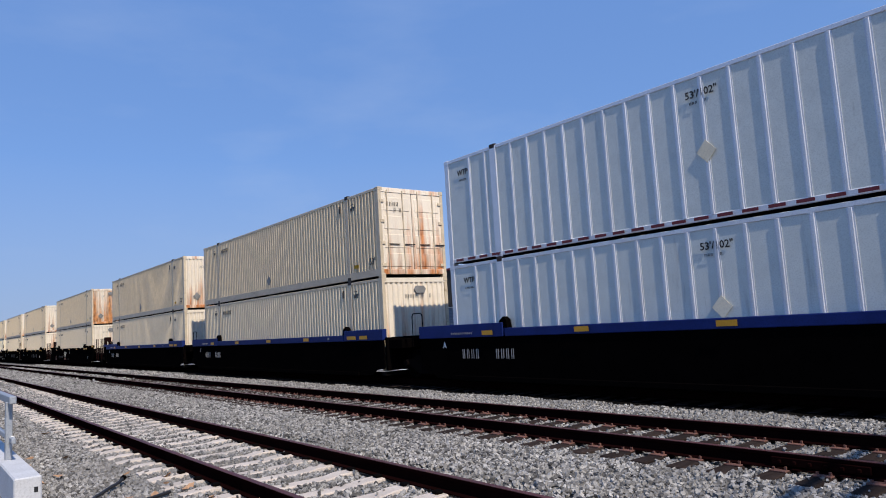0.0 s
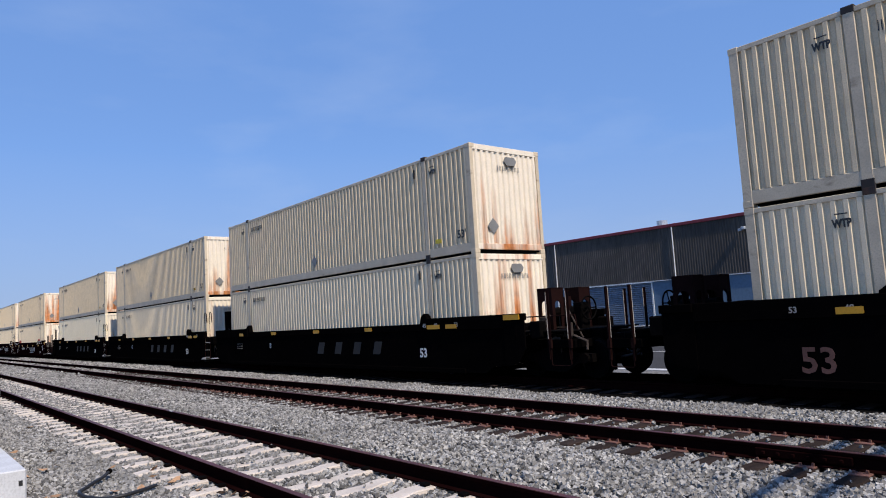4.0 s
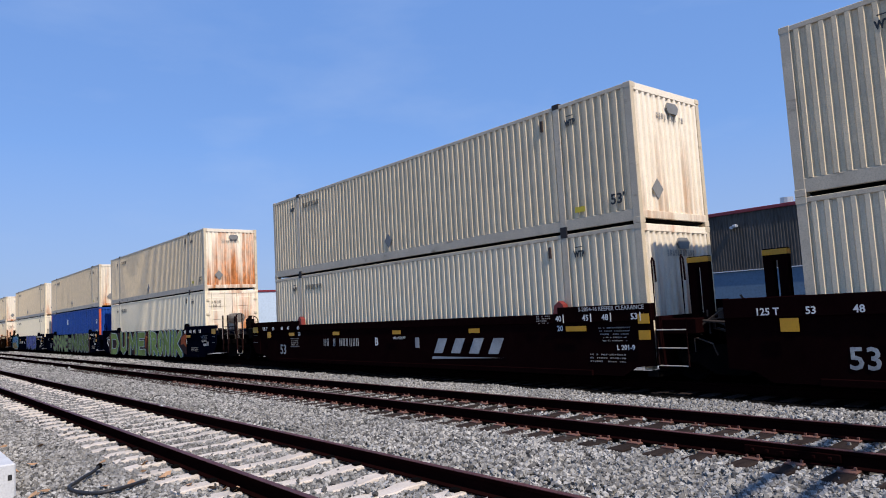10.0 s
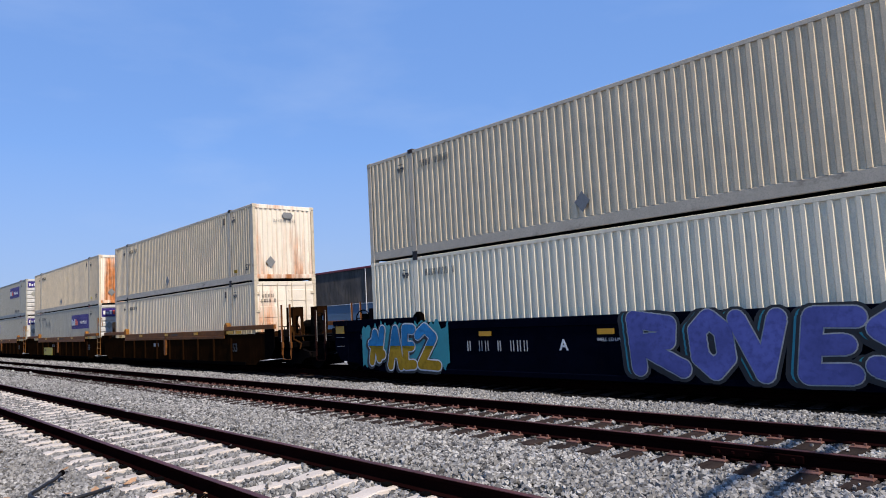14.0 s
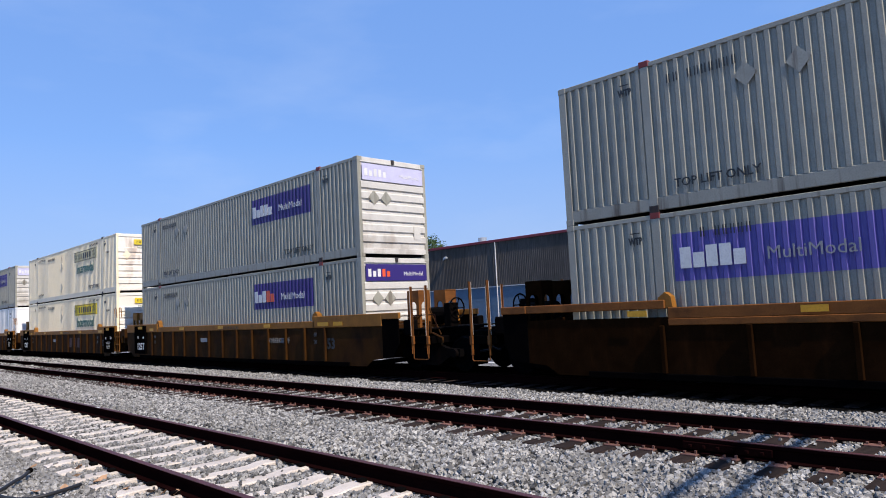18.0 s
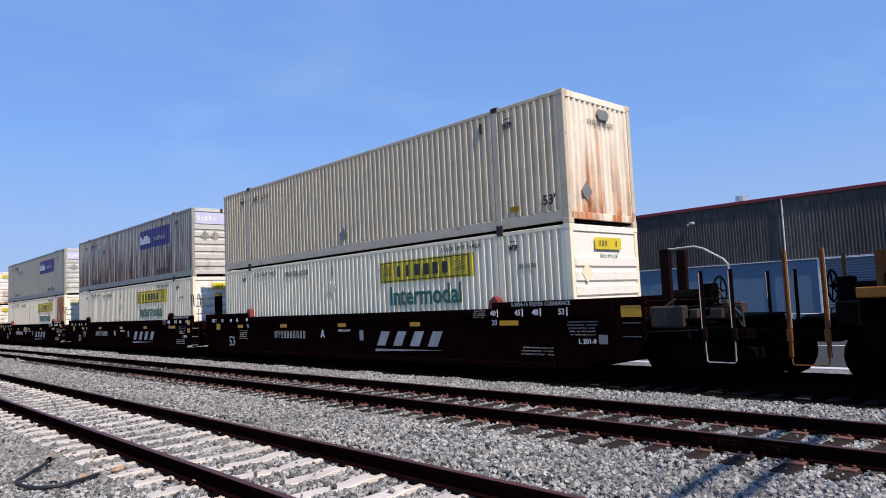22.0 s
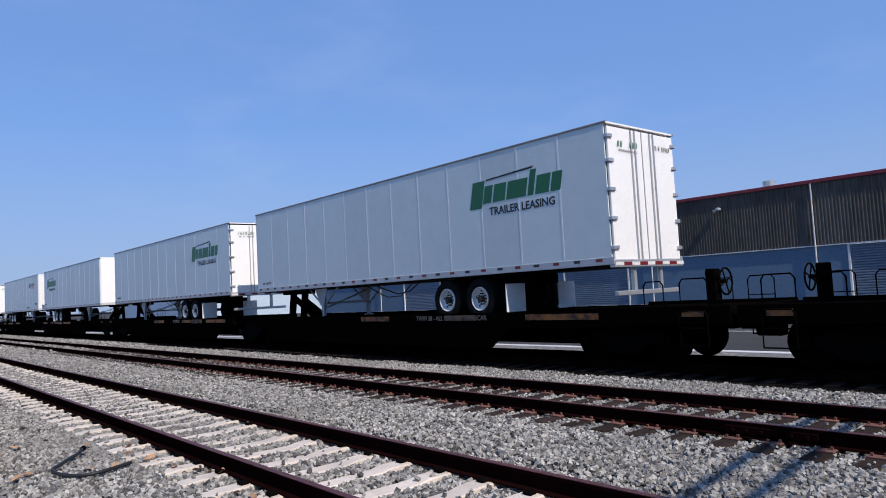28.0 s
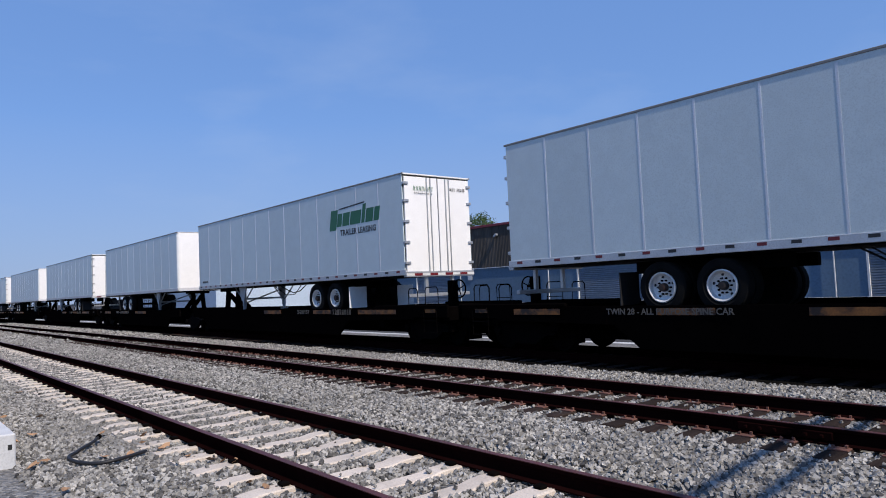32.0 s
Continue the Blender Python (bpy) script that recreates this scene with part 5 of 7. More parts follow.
POSTS = {"maroon": (2.85, 3.38, 1.96), "ochre": (2.21, 2.77, 2.20), "umber": (2.21, 2.77, 2.20), "black": (2.45, 3.03, 2.02), "blue": (2.45, 3.03, 2.02), "navy": (2.40, 2.92, 1.95)}
def car_end(car, kind, x, s, wheel, bare=False):
    """Side wings, coupler, end sill, grab posts, stirrups and brake stand beyond the last well; s is +1 at the leading end, bare leaves out the load stands."""
    k = CAR[kind]
    at = pose(x, 0, 0, 0, 0, 0 if s > 0 else 180)
    p0, p1, top = POSTS[kind]
    top -= 0.25 * bare
    over = p1 + 0.12
    e = put("end_sill", mesh_of((kind, "car_end_sill"), M["black"], lambda bm: (box(bm, 1.3, over, -0.5, 0.5, 0.72, 1.12, 0.03), box(bm, p0 - 0.15, over, -1.40, 1.40, 0.74, 0.93, 0.02))), car, at)
    put("end_deck", mesh_of((kind, "end_deck"), M["iron"], lambda bm: box(bm, 1.0, over - 0.25, -OUT + 0.2, OUT - 0.2, 1.09, 1.13, 0.01)), e)
    for sy in (-1, 1):
        w = put("side_wing", mesh_of((kind, "side_wing", sy), M["black" if kind in OCHRE else k["side"]], lambda bm: prism(bm, [(1.05, 1.42), (1.05, 0.36), (1.45, 0.40), (1.72, 0.74), (1.72, 1.42)], sy * OUT - 0.015, sy * OUT + 0.015)), e)
        put("housing", mesh_of((kind, "housing", sy, s), M["casting" if kind == "maroon" and s > 0 else "iron"], lambda bm: box(bm, 1.76, 2.42 if kind == "maroon" else 2.1, sy * 1.25 - 0.12, sy * 1.25 + 0.12, 0.96, 1.36, 0.03)), e, None, "weathered grey housing")
        put("wing_cap", mesh_of((kind, "wing_cap", sy), M[k["chord"]], lambda bm: box(bm, 1.05, 1.75, sy * OUT - 0.03, sy * OUT + 0.06, 1.40, 1.56, 0.012)), e)
        if kind in ("maroon", "navy"):
            flat("reflector", M["yellow"], w, 1.22, 1.66, sy * (OUT + 0.018), 1.18, 1.41, 0.003)
            for z in (0.80, 1.06):
                flat("data_frame", M["placard"], w, 1.24, 1.64, sy * (OUT + 0.018), z, z + 0.012, 0.003)
        elif kind == "black":
            flat("reflector", M["yellow"], w, 1.07, 1.60, sy * (OUT + 0.04), 1.42, 1.54, 0.012)
    put("coupler", mesh_of((kind, "coupler"), M["iron"], lambda bm: (box(bm, over - 0.05, over + 0.4, -0.13, 0.13, 0.74, 1.0, 0.03), box(bm, over + 0.35, over + 0.6, -0.2, 0.14, 0.70, 1.04, 0.05))), e)
    railm = M["umber_top"] if kind in OCHRE else M["railing"]
    for y in (-1.43, 1.43):
        for px in (p0, p1):
            g = put("grab_post", mesh_of((kind, "grab_post", bare), railm, lambda bm: (box(bm, -0.03, 0.03, -0.006, 0.006, 0.50, top), box(bm, -0.03, -0.018, -0.03, 0.03, 0.50, top), box(bm, -0.045, 0.045, -0.03, 0.03, 0.74, 0.94, 0.01))), e, pose(px, y, 0))
            put("worn_edge", mesh_of((kind, "worn_edge", bare), M["railedge"], lambda bm: tube(bm, [(-0.032, -0.03, 0.96), (-0.032, -0.03, top - 0.02)], 0.008, 6)), g)
        put("stirrup", mesh_of((kind, "stirrup"), M["railedge"] if kind == "maroon" else railm, lambda bm: tube(bm, [(p0, 0, 0.85), (p0 + 0.01, 0, 0.40), (p0 + 0.04, 0, 0.37), (p1 - 0.04, 0, 0.37), (p1 - 0.01, 0, 0.40), (p1, 0, 0.85)], 0.013, 6)), e, pose(0, y, 0))
    if kind in ("maroon", "navy", "black"):
        for hx, hy in ((1.72, -0.58), (1.70, 0.1)):
            put("hand_post", mesh_of((kind, "hand_post"), M["railing"], lambda bm: box(bm, -0.10, 0.10, -0.05, 0.05, 1.1, 2.46 if kind == "maroon" else 1.9, 0.01)), e, pose(hx, hy, 0))
    if kind == "maroon":
        put("hand_rail", mesh_of((kind, "hand_rail", s), M["railedge" if s > 0 else "railing"], lambda bm: tube(bm, [(1.78, -0.58, 2.45), (2.34, -0.58, 2.46), (2.52, -0.58, 2.40), (2.88, -0.58, 2.18), (2.96, -0.58, 2.08), (2.98, -0.58, 1.77), (2.99, -0.58, 1.32), (3.15, -0.58, 1.14)], 0.02, 8)), e)
        if y < 0:
            for z in (0.62, 0.95):
                put("rung", mesh_of((kind, "rung"), M["railedge"] if kind == "maroon" else railm, lambda bm: tube(bm, [(p0, 0, 0), (p1, 0, 0)], 0.012, 6)), e, pose(0, y - 0.01, z))
    if kind in ("ochre", "umber", "black", "blue") and not bare:
        for hy in (-0.5, 0.5):
            arched_stanchion(e, M["umber_top"] if kind == "ochre" else (M["umber"] if kind == "umber" else M["railing"]), 1.45 if kind in OCHRE else 1.7, hy)
    put("brake_piping", mesh_of((kind, "brake_piping", s), M["pipe"] if kind not in OCHRE else M["ochre"], lambda bm: brake_piping(bm, len(kind) * 7 + s, 1.35, over - 0.1)), e, None, "grimy brake pipes and cocks")
    put("crossover_rail", mesh_of((kind, "crossover_rail"), M["railing"], lambda bm: (tube(bm, [(1.1, -0.95, 1.46), (over - 0.35, -0.95, 1.46), (over - 0.3, -0.95, 1.12)], 0.016, 6), tube(bm, [(1.5, -0.95, 1.12), (1.5, -0.95, 1.46)], 0.014, 6))), e)
    tank = M["pale_tank"] if kind == "navy" else (M["red_tank"] if kind == "maroon" and s < 0 else M["iron"])
    lift = 0.42 if kind == "navy" else (0.24 if kind == "maroon" and s < 0 else 0.0)
    put("air_tank", mesh_of((kind, "air_tank", s), tank, lambda bm: tube(bm, [(0.12, -0.1, 1.42), (0.2, -0.1, 1.42), (1.0, -0.1, 1.42), (1.08, -0.1, 1.42)] if kind == "navy" else [(1.3, -0.1, 1.42), (1.36, -0.1, 1.42), (2.1, -0.1, 1.42)], 0.22, 16)), e, pose(0, 0, lift)) if lift else put("air_tank", mesh_of((kind, "air_tank"), M["iron"], lambda bm: tube(bm, [(1.3, 0.1, 1.42), (1.32, 0.1, 1.42), (2.1, 0.1, 1.42)], 0.24, 14)), e)
    bm_key = (kind, "hoses")
    put("brake_hose", mesh_of(bm_key, M["hose"], lambda bm: tube(bm, [(2.9, 0.35, 0.85), (3.2, 0.36, 0.55), (3.6, 0.3, 0.48)], 0.03, 6)), e)
    if wheel:
        def rim(bm):
            n = 20
            ring = [(0.0, 0.27 * math.cos(2 * math.pi * i / n), 0.27 * math.sin(2 * math.pi * i / n)) for i in range(n + 1)]
            tube(bm, ring, 0.02, 6)
            for i in range(5):
                a = 2 * math.pi * i / 5
                tube(bm, [(0, 0, 0), (0.0, 0.26 * math.cos(a), 0.26 * math.sin(a))], 0.014, 5)
            tube(bm, [(-0.15, 0, 0), (0.03, 0, 0)], 0.04, 8)
        stand = put("brake_stand", mesh_of((kind, "brake_stand"), M["iron"], lambda bm: (box(bm, 2.25, 2.5, -0.35, -0.05, 1.1, 1.75, 0.02))), e)
        put("brake_wheel", mesh_of("brake_wheel", M["iron"], rim), stand, pose(2.60, -0.2, 1.60))

def railway_mark(car, kind, x):
    """Slanted pale block letters over a tapering underline."""
    y = -OUT - 0.003
    if kind == "maroon":
        for i in range(4):
            a = x - 6.55 + 0.70 * i
            put("railway_mark", mesh_of("mark_block", M["edge"], lambda bm: prism(bm, [(0.0, 0.0), (0.36, 0.0), (0.58, 0.38), (0.22, 0.38)], -0.002, 0.002)), car, pose(a, y, 0.53))
        put("railway_mark", mesh_of("mark_line", M["edge"], lambda bm: prism(bm, [(-0.05, 0), (0.0, 0.07), (2.7, 0.07)], -0.002, 0.002)), car, pose(x - 6.6, y, 0.37))
    elif kind == "black":
        for i in range(4):
            put("railway_mark", mesh_of("mark_spaced", M["faint"], lambda bm: prism(bm, [(0, 0.06), (0.40, 0.06), (0.54, 0.44), (0.14, 0.44)], -0.002, 0.002)), car, pose(x - 8.2 + 1.15 * i, y, 0.52))

def scrawl(car, px, pz, y, seed, grow=1.0):
    """A quick white tag of loops and strokes."""
    rnd = random.Random(seed)
    bm = bmesh.new()
    for stroke in range(6):
        cx, r = (-0.42 + 0.17 * stroke) * grow, rnd.uniform(0.07, 0.16)
        a0, turn = rnd.uniform(0, 6), rnd.uniform(2.5, 5.5)
        tube(bm, [(cx + r * 0.8 * math.cos(a0 + turn * q / 9) + 0.02 * q, -0.004, 0.05 + r * 1.3 * math.sin(a0 + turn * q / 9)) for q in range(10)], 0.013, 5)
    for q in (-0.3, 0.1, 0.35):
        tube(bm, [(q * grow, -0.004, -0.2), (q * grow + 0.05, -0.004, 0.05), (q * grow + 0.02, -0.004, 0.3)], 0.012, 5)
    part("scrawl", bm, M["edge"], car, "scrawled white tag", pose(px, y, pz))

def stencils(car, kind, x, letter, seed, jointed):
    """Load data, length marks and car numbers along the side."""
    y = -OUT - 0.004
    ink = M["white"]
    rnd = random.Random(seed)
    if kind in ("maroon", "navy"):
        for w, dx in (("53", -0.18), ("48", -0.88), ("45", -1.38), ("40", -2.12)):
            words(w, 0.17, ink, car, x + dx, y - 0.042 if kind == "navy" else y - 0.038, 1.31, 0.003)
            block("mark_line", ink, car, (x + dx + 0.13, x + dx + 0.15, y - 0.044, y - 0.034, 1.23, 1.40))
        words("20", 0.17, ink, car, x - 2.12, y, 1.10, 0.003)
        words("L 201-9", 0.14, ink, car, x - 0.45 if jointed[0] else x + 0.4, y, 0.70, 0.003)
        if kind == "maroon":
            words("S-2054-16 REEFER CLEARANCE", 0.12, M["edge"], car, x - 0.75, y - 0.038, 1.49, 0.002)
        else:
            words("125 T", 0.19, M["greyink"], car, x - L53 - 0.2, y, 1.06, 0.003)
        if kind == "maroon":
            for w, dx in (("125 T", -L53 - 0.55), ("53", -L53 + 0.15), ("48", -L53 + 0.85), ("45", -L53 + 1.35), ("40", -L53 + 2.1)):
                words(w, 0.17, ink, car, x + dx, y - 0.038, 1.31, 0.003)
            flat("reflector", M["yellow"], car, x - L53 - 0.35, x - L53 - 0.05, -OUT - 0.042, 0.98, 1.2, 0.003)
        words("53", 0.48, M["greyink"] if kind == "navy" else M["edge"], car, x - L53 + 0.85, y, 0.54, 0.008)
        bars(M["edge"], car, x - L53 + 4.9, y, 0.81, 2.2, 0.24, 11, seed=seed)
        words(letter, 0.32, ink, car, x - 9.25, y, 0.82, 0.008)
        words("WELL LD LMT", 0.1, ink, car, x - 8.1, y, 0.93)
        block("notice", M["greyink"], car, (x - 7.35, x - 7.17, y - 0.002, y + 0.002, 0.66, 0.94))
        for r in range(5):
            bars(M["edge"], car, x - 0.7 if jointed[0] else x + 0.3, y, 1.10 - 0.065 * r, 0.8 - 0.05 * r, 0.028, 18, seed=seed + r)
        for r in range(3):
            bars(M["greyink"], car, x - 0.9, y, 0.56 - 0.07 * r, 0.9, 0.03, 16, seed=seed + r)
        for r in range(3):
            bars(M["greyink"], car, x - L53 + 1.75, y, 0.86 - 0.07 * r, 0.55, 0.03, 12, seed=seed + r)
        flat("notice_line", M["greyink"], car, x - L53 + 1.42, x - L53 + 2.08, y, 0.93, 0.945, 0.002)
        flat("notice_line", M["greyink"], car, x - L53 + 1.42, x - L53 + 2.08, y, 0.65, 0.665, 0.002)
        words("20", 0.17, ink, car, x - L53 + 2.1, y, 1.10, 0.003)
        for r in range(4):
            bars(M["greyink"], car, x - 2.55, y - 0.038, 1.38 - 0.05 * r, 0.42, 0.025, 8, seed=seed + r)
        if seed == 61:
            scrawl(car, x - 9.4, 1.08, y, seed)
    elif kind == "black" and seed == 43:
        words("53", 0.58, M["plate"], car, x - 15.1, y, 0.53, 0.01)
        bars(M["faint"], car, x - 13.1, y, 0.66, 1.0, 0.24, 4, seed=1)
        bars(M["faint"], car, x - 11.9, y, 0.67, 1.15, 0.24, 6, seed=2)
        for r in range(2):
            bars(M["plate"], car, x - 10.35, y, 0.52 - 0.09 * r, 0.9, 0.06, 9, seed=3 + r)
            bars(M["faint"], car, x - 8.95, y, 0.52 - 0.09 * r, 0.35, 0.06, 4, seed=5 + r)
        block("mark_line", M["edge"], car, (x - 8.27, x - 8.23, y - 0.004, y, 0.96, 1.10))
        scrawl(car, x - 10.45, 0.85, y, 5, 1.15)
        for w, dx in (("53", 0.75), ("48", 1.6)):
            words(w, 0.14, M["greyink"], car, x - L53 + dx, y - 0.042, 1.36, 0.003)
        block("notice", M["edge"], car, (x - 0.6, x - 0.46, y - 0.002, y + 0.002, 0.56, 0.74))
        for w, dx in (("53", -0.75), ("48", -1.6), ("40", -3.2)):
            words(w, 0.14, M["greyink"], car, x + dx, y - 0.042, 1.36, 0.003)
    elif kind == "black":
        words("53", 0.34, M["white"], car, x - 2.2, y, 0.62, 0.008)
        words(letter, 0.26, ink, car, x - 11.9, y, 0.86, 0.006)
        for w, dx in (("53", -0.7), ("48", -1.55), ("45", -2.05)):
            words(w, 0.16, M["greyink"], car, x + dx, y - 0.042, 1.36, 0.003)
        for r in range(3):
            bars(M["placard"], car, x - L53 + 1.3, y, 0.95 - 0.09 * r, 0.6, 0.035, 12, seed=seed + r)
    elif kind == "blue":
        bars(M["greyink"], car, x - L53 + 0.9, y, 0.80, 0.72, 0.24, 4, seed=seed)
        bars(M["greyink"], car, x - L53 + 2.2, y, 0.80, 0.72, 0.24, 4, seed=seed + 1)
        words(letter, 0.22, ink, car, x - L53 - 0.2, y, 1.02, 0.006)
        for w, dx in (("45", -1.1), ("40", -3.2)):
            words(w, 0.13, M["greyink"], car, x + dx, y - 0.042, 1.32, 0.002)
        bars(M["greyink"], car, x - L53 + 0.6, y - 0.04, 1.33, 0.9, 0.05, 12, seed=seed)
    else:
        words("53", 0.42, M["ink"], car, x - 1.33, y - 0.002, 0.74, 0.014)
        bars(M["ink"], car, x - 7.6, y - 0.024, 1.31, 1.6, 0.08, 14, seed=seed)
        if kind == "ochre":
            if jointed[1]:
                words("125T", 0.40, M["white"], car, x - L53 + 0.46, y - 0.081, 0.60, 0.012)
                flat("reflector", M["yellow"], car, x - L53 + 0.16, x - L53 + 0.64, y - 0.081, 1.36, 1.47, 0.003)
            if jointed[0]:
                flat("reflector", M["yellow"], car, x - 0.72, x - 0.34, y - 0.081, 1.36, 1.47, 0.003)
            for q in (-L53 + 1.97, -2.07):
                words("40", 0.17, M["ink"], car, x + q, y - 0.045, 1.02, 0.006)
                words("20", 0.17, M["ink"], car, x + q, y - 0.045, 0.80, 0.006)
            for w, dx in ((("53", -L53 + 0.17), ("48", -L53 + 0.75)) if jointed[1] else ()) + ((("48", -0.75), ("53", -0.05)) if jointed[0] else ()):
                words(w, 0.17, M["white"], car, x + dx, y - 0.081, 0.99, 0.004)
            for r in range(5) if jointed[0] else ():
                bars(M["edge"], car, x - 0.42, y - 0.079, 0.80 - 0.07 * r, 0.62 - 0.05 * r, 0.035, 10, seed=seed + r)
        if seed == 56:
            bars(M["greyink"], car, x - 4.2, y, 0.85, 1.3, 0.16, 10, seed=seed + 2)
        block("notice", M["greyink"], car, (x - 9.9, x - 9.3, y - 0.002, y + 0.002, 0.80, 0.95))
        if seed == 54:
            flat("maker_plate", M["panelyellow"], car, x - 11.95, x - 9.58, y - 0.075, 0.25, 0.75, 0.004, "dirty yellow plate with dark red marks")
            bars(M["maker"], car, x - 11.5, y - 0.081, 0.58, 0.62, 0.2, 3, seed=1)
        elif seed == 57:
            for i in range(3):
                put("maker_mark", mesh_of("maker", M["maker"], lambda bm: prism(bm, [(0, 0), (0.42, 0), (0.52, 0.5), (0.1, 0.5)], -0.002, 0.002)), car, pose(x - 6.9 + 0.7 * i, y, 0.52))

STROKES = {
    "D": [[(0, 0), (0, 1), (0.55, 0.95), (0.78, 0.5), (0.55, 0.03), (0, 0)]], "U": [[(0, 1), (0.02, 0.2), (0.35, 0), (0.68, 0.2), (0.7, 1)]], "M": [[(0, 0), (0.08, 1), (0.4, 0.3), (0.72, 1), (0.8, 0)]],
    "E": [[(0.72, 0.98), (0, 1), (0, 0), (0.75, 0.02)], [(0, 0.5), (0.6, 0.52)]], "I": [[(0.2, 0), (0.2, 0.72)], [(0.2, 0.98), (0.22, 1.0)]], "R": [[(0, 0), (0, 1), (0.6, 0.88), (0.55, 0.56), (0, 0.5), (0.75, 0)]],
    "O": [[(0.35, 0), (0.05, 0.25), (0.05, 0.75), (0.35, 1), (0.65, 0.75), (0.65, 0.25), (0.35, 0)]], "N": [[(0, 0), (0.03, 1), (0.6, 0.02), (0.65, 1)]], "K": [[(0, 0), (0, 1)], [(0.62, 1), (0.05, 0.48), (0.72, 0)]],
    "S": [[(0.66, 0.85), (0.32, 1), (0.02, 0.76), (0.32, 0.53), (0.66, 0.3), (0.36, 0), (0, 0.14)]], "P": [[(0, 0), (0, 1), (0.6, 0.92), (0.6, 0.56), (0, 0.46)]], "A": [[(0, 0), (0.36, 1), (0.74, 0)], [(0.16, 0.34), (0.58, 0.34)]],
    "V": [[(0, 1), (0.34, 0), (0.7, 1)]], "C": [[(0.62, 0.85), (0.3, 1), (0.04, 0.7), (0.04, 0.3), (0.3, 0), (0.64, 0.15)]], "0": [[(0.3, 0), (0.05, 0.3), (0.05, 0.7), (0.3, 1), (0.55, 0.7), (0.55, 0.3), (0.3, 0)]], "2": [[(0, 0.8), (0.3, 1), (0.6, 0.74), (0.02, 0.02), (0.66, 0)]],
    "~": [[(0, 0.1), (0.3, 0.9), (0.5, 0.2), (0.8, 1.0)], [(0.0, 0.6), (0.75, 0.3)]], "^": [[(0, 0), (0.1, 0.8), (0.7, 1.0), (0.3, 0.5), (0.75, 0.05)]], "%": [[(0.1, 0.9), (0.0, 0.2), (0.5, 0.0), (0.7, 0.5), (0.4, 0.9)], [(0.3, 0.4), (0.9, 0.8)]]}

def spray(car, letters, z0, z1, fat, layers, seed, square=False, above=None):
    """Sprayed letters as thick strokes in layers of (paint, growth, dx, dz), the last on top; above: keep only what is higher."""
    for layer, (m, grow, dx, dz) in enumerate(layers):
        rnd = random.Random(seed)
        bm = bmesh.new()
        lift = -OUT - 0.048 - 0.006 * layer - (0.022 if above else 0.0)
        n = 0
        for i, (ch, x0, x1) in enumerate(letters):
            lean = 0.0 if square else rnd.uniform(-0.10, 0.14)
            drop = rnd.uniform(-0.03, 0.03)
            lines = STROKES[ch]
            wide = max(u for line in lines for u, v in line) or 1.0
            def at(u, v):
                return (x0 + fat + u / wide * max(x1 - x0 - 2 * fat, 0.0) + lean * v * (x1 - x0) + dx, z0 + fat + v * (z1 - z0 - 2 * fat) + drop + dz)
            for line in lines:
                pts = []
                for (u, v), (u2, v2) in zip(line, line[1:]):
                    for k in range(4):
                        pts.append((u + (u2 - u) * k / 4, v + (v2 - v) * k / 4))
                pts.append(line[-1])
                half = fat + (grow - 1.0) * 0.16
                for u, v in pts:
                    cx, cz = at(u, v)
                    y = lift - 0.00002 * n
                    n += 1
                    if square and (u, v) in (line[0], line[-1]):
                        ring = [(-half, -half), (half, -half), (half, half), (-half, half)]
                    else:
                        r = half * (0.97 + 0.06 * math.sin(2 * u + 2 * v + i))
                        ring = [(r * math.cos(2 * math.pi * q / 14), r * math.sin(2 * math.pi * q / 14)) for q in range(14)]
                    bm.faces.new([bm.verts.new((cx + a, y, cz + b)) for a, b in ring])
                for p, q in zip(pts, pts[1:]):
                    a, b = (Vector((c[0], 0, c[1])) for c in (at(*p), at(*q)))
                    d = (b - a).normalized()
                    o = Vector((-d.z, 0, d.x)) * half * 0.97
                    y = lift - 0.00002 * n
                    n += 1
                    bm.faces.new([bm.verts.new((c.x, y, c.z)) for c in (a + o, b + o, b - o, a - o)])
        for cut, side in ((0.10, 1), (1.47, -1)) + (((above, 1),) if above else ()):
            bmesh.ops.bisect_plane(bm, geom=bm.verts[:] + bm.edges[:] + bm.faces[:], plane_co=(0, 0, cut), plane_no=(0, 0, side), clear_inner=True)
        name = "spray_lettering" if layer == len(layers) - 1 else ("spray_rim" if layer == len(layers) - 2 else "spray_shade")
        tagged(part(name, bm, M[m], car), kind="stuff")

def spray_panel(car, x0, x1, z0, z1, m, seed):
    """Ragged sprayed ground behind lettering."""
    rnd = random.Random(seed)
    n = 40
    top = [(x0 + (x1 - x0) * i / n, z1 + rnd.uniform(-0.25, 0.05)) for i in range(n + 1)]
    low = [(x0 + (x1 - x0) * i / n, z0 + rnd.uniform(-0.05, 0.25)) for i in range(n + 1)][::-1]
    bm = bmesh.new()
    prism(bm, low[::-1] + top[::-1], -OUT - 0.0445, -OUT - 0.042)
    part("spray_ground", bm, M[m], car)

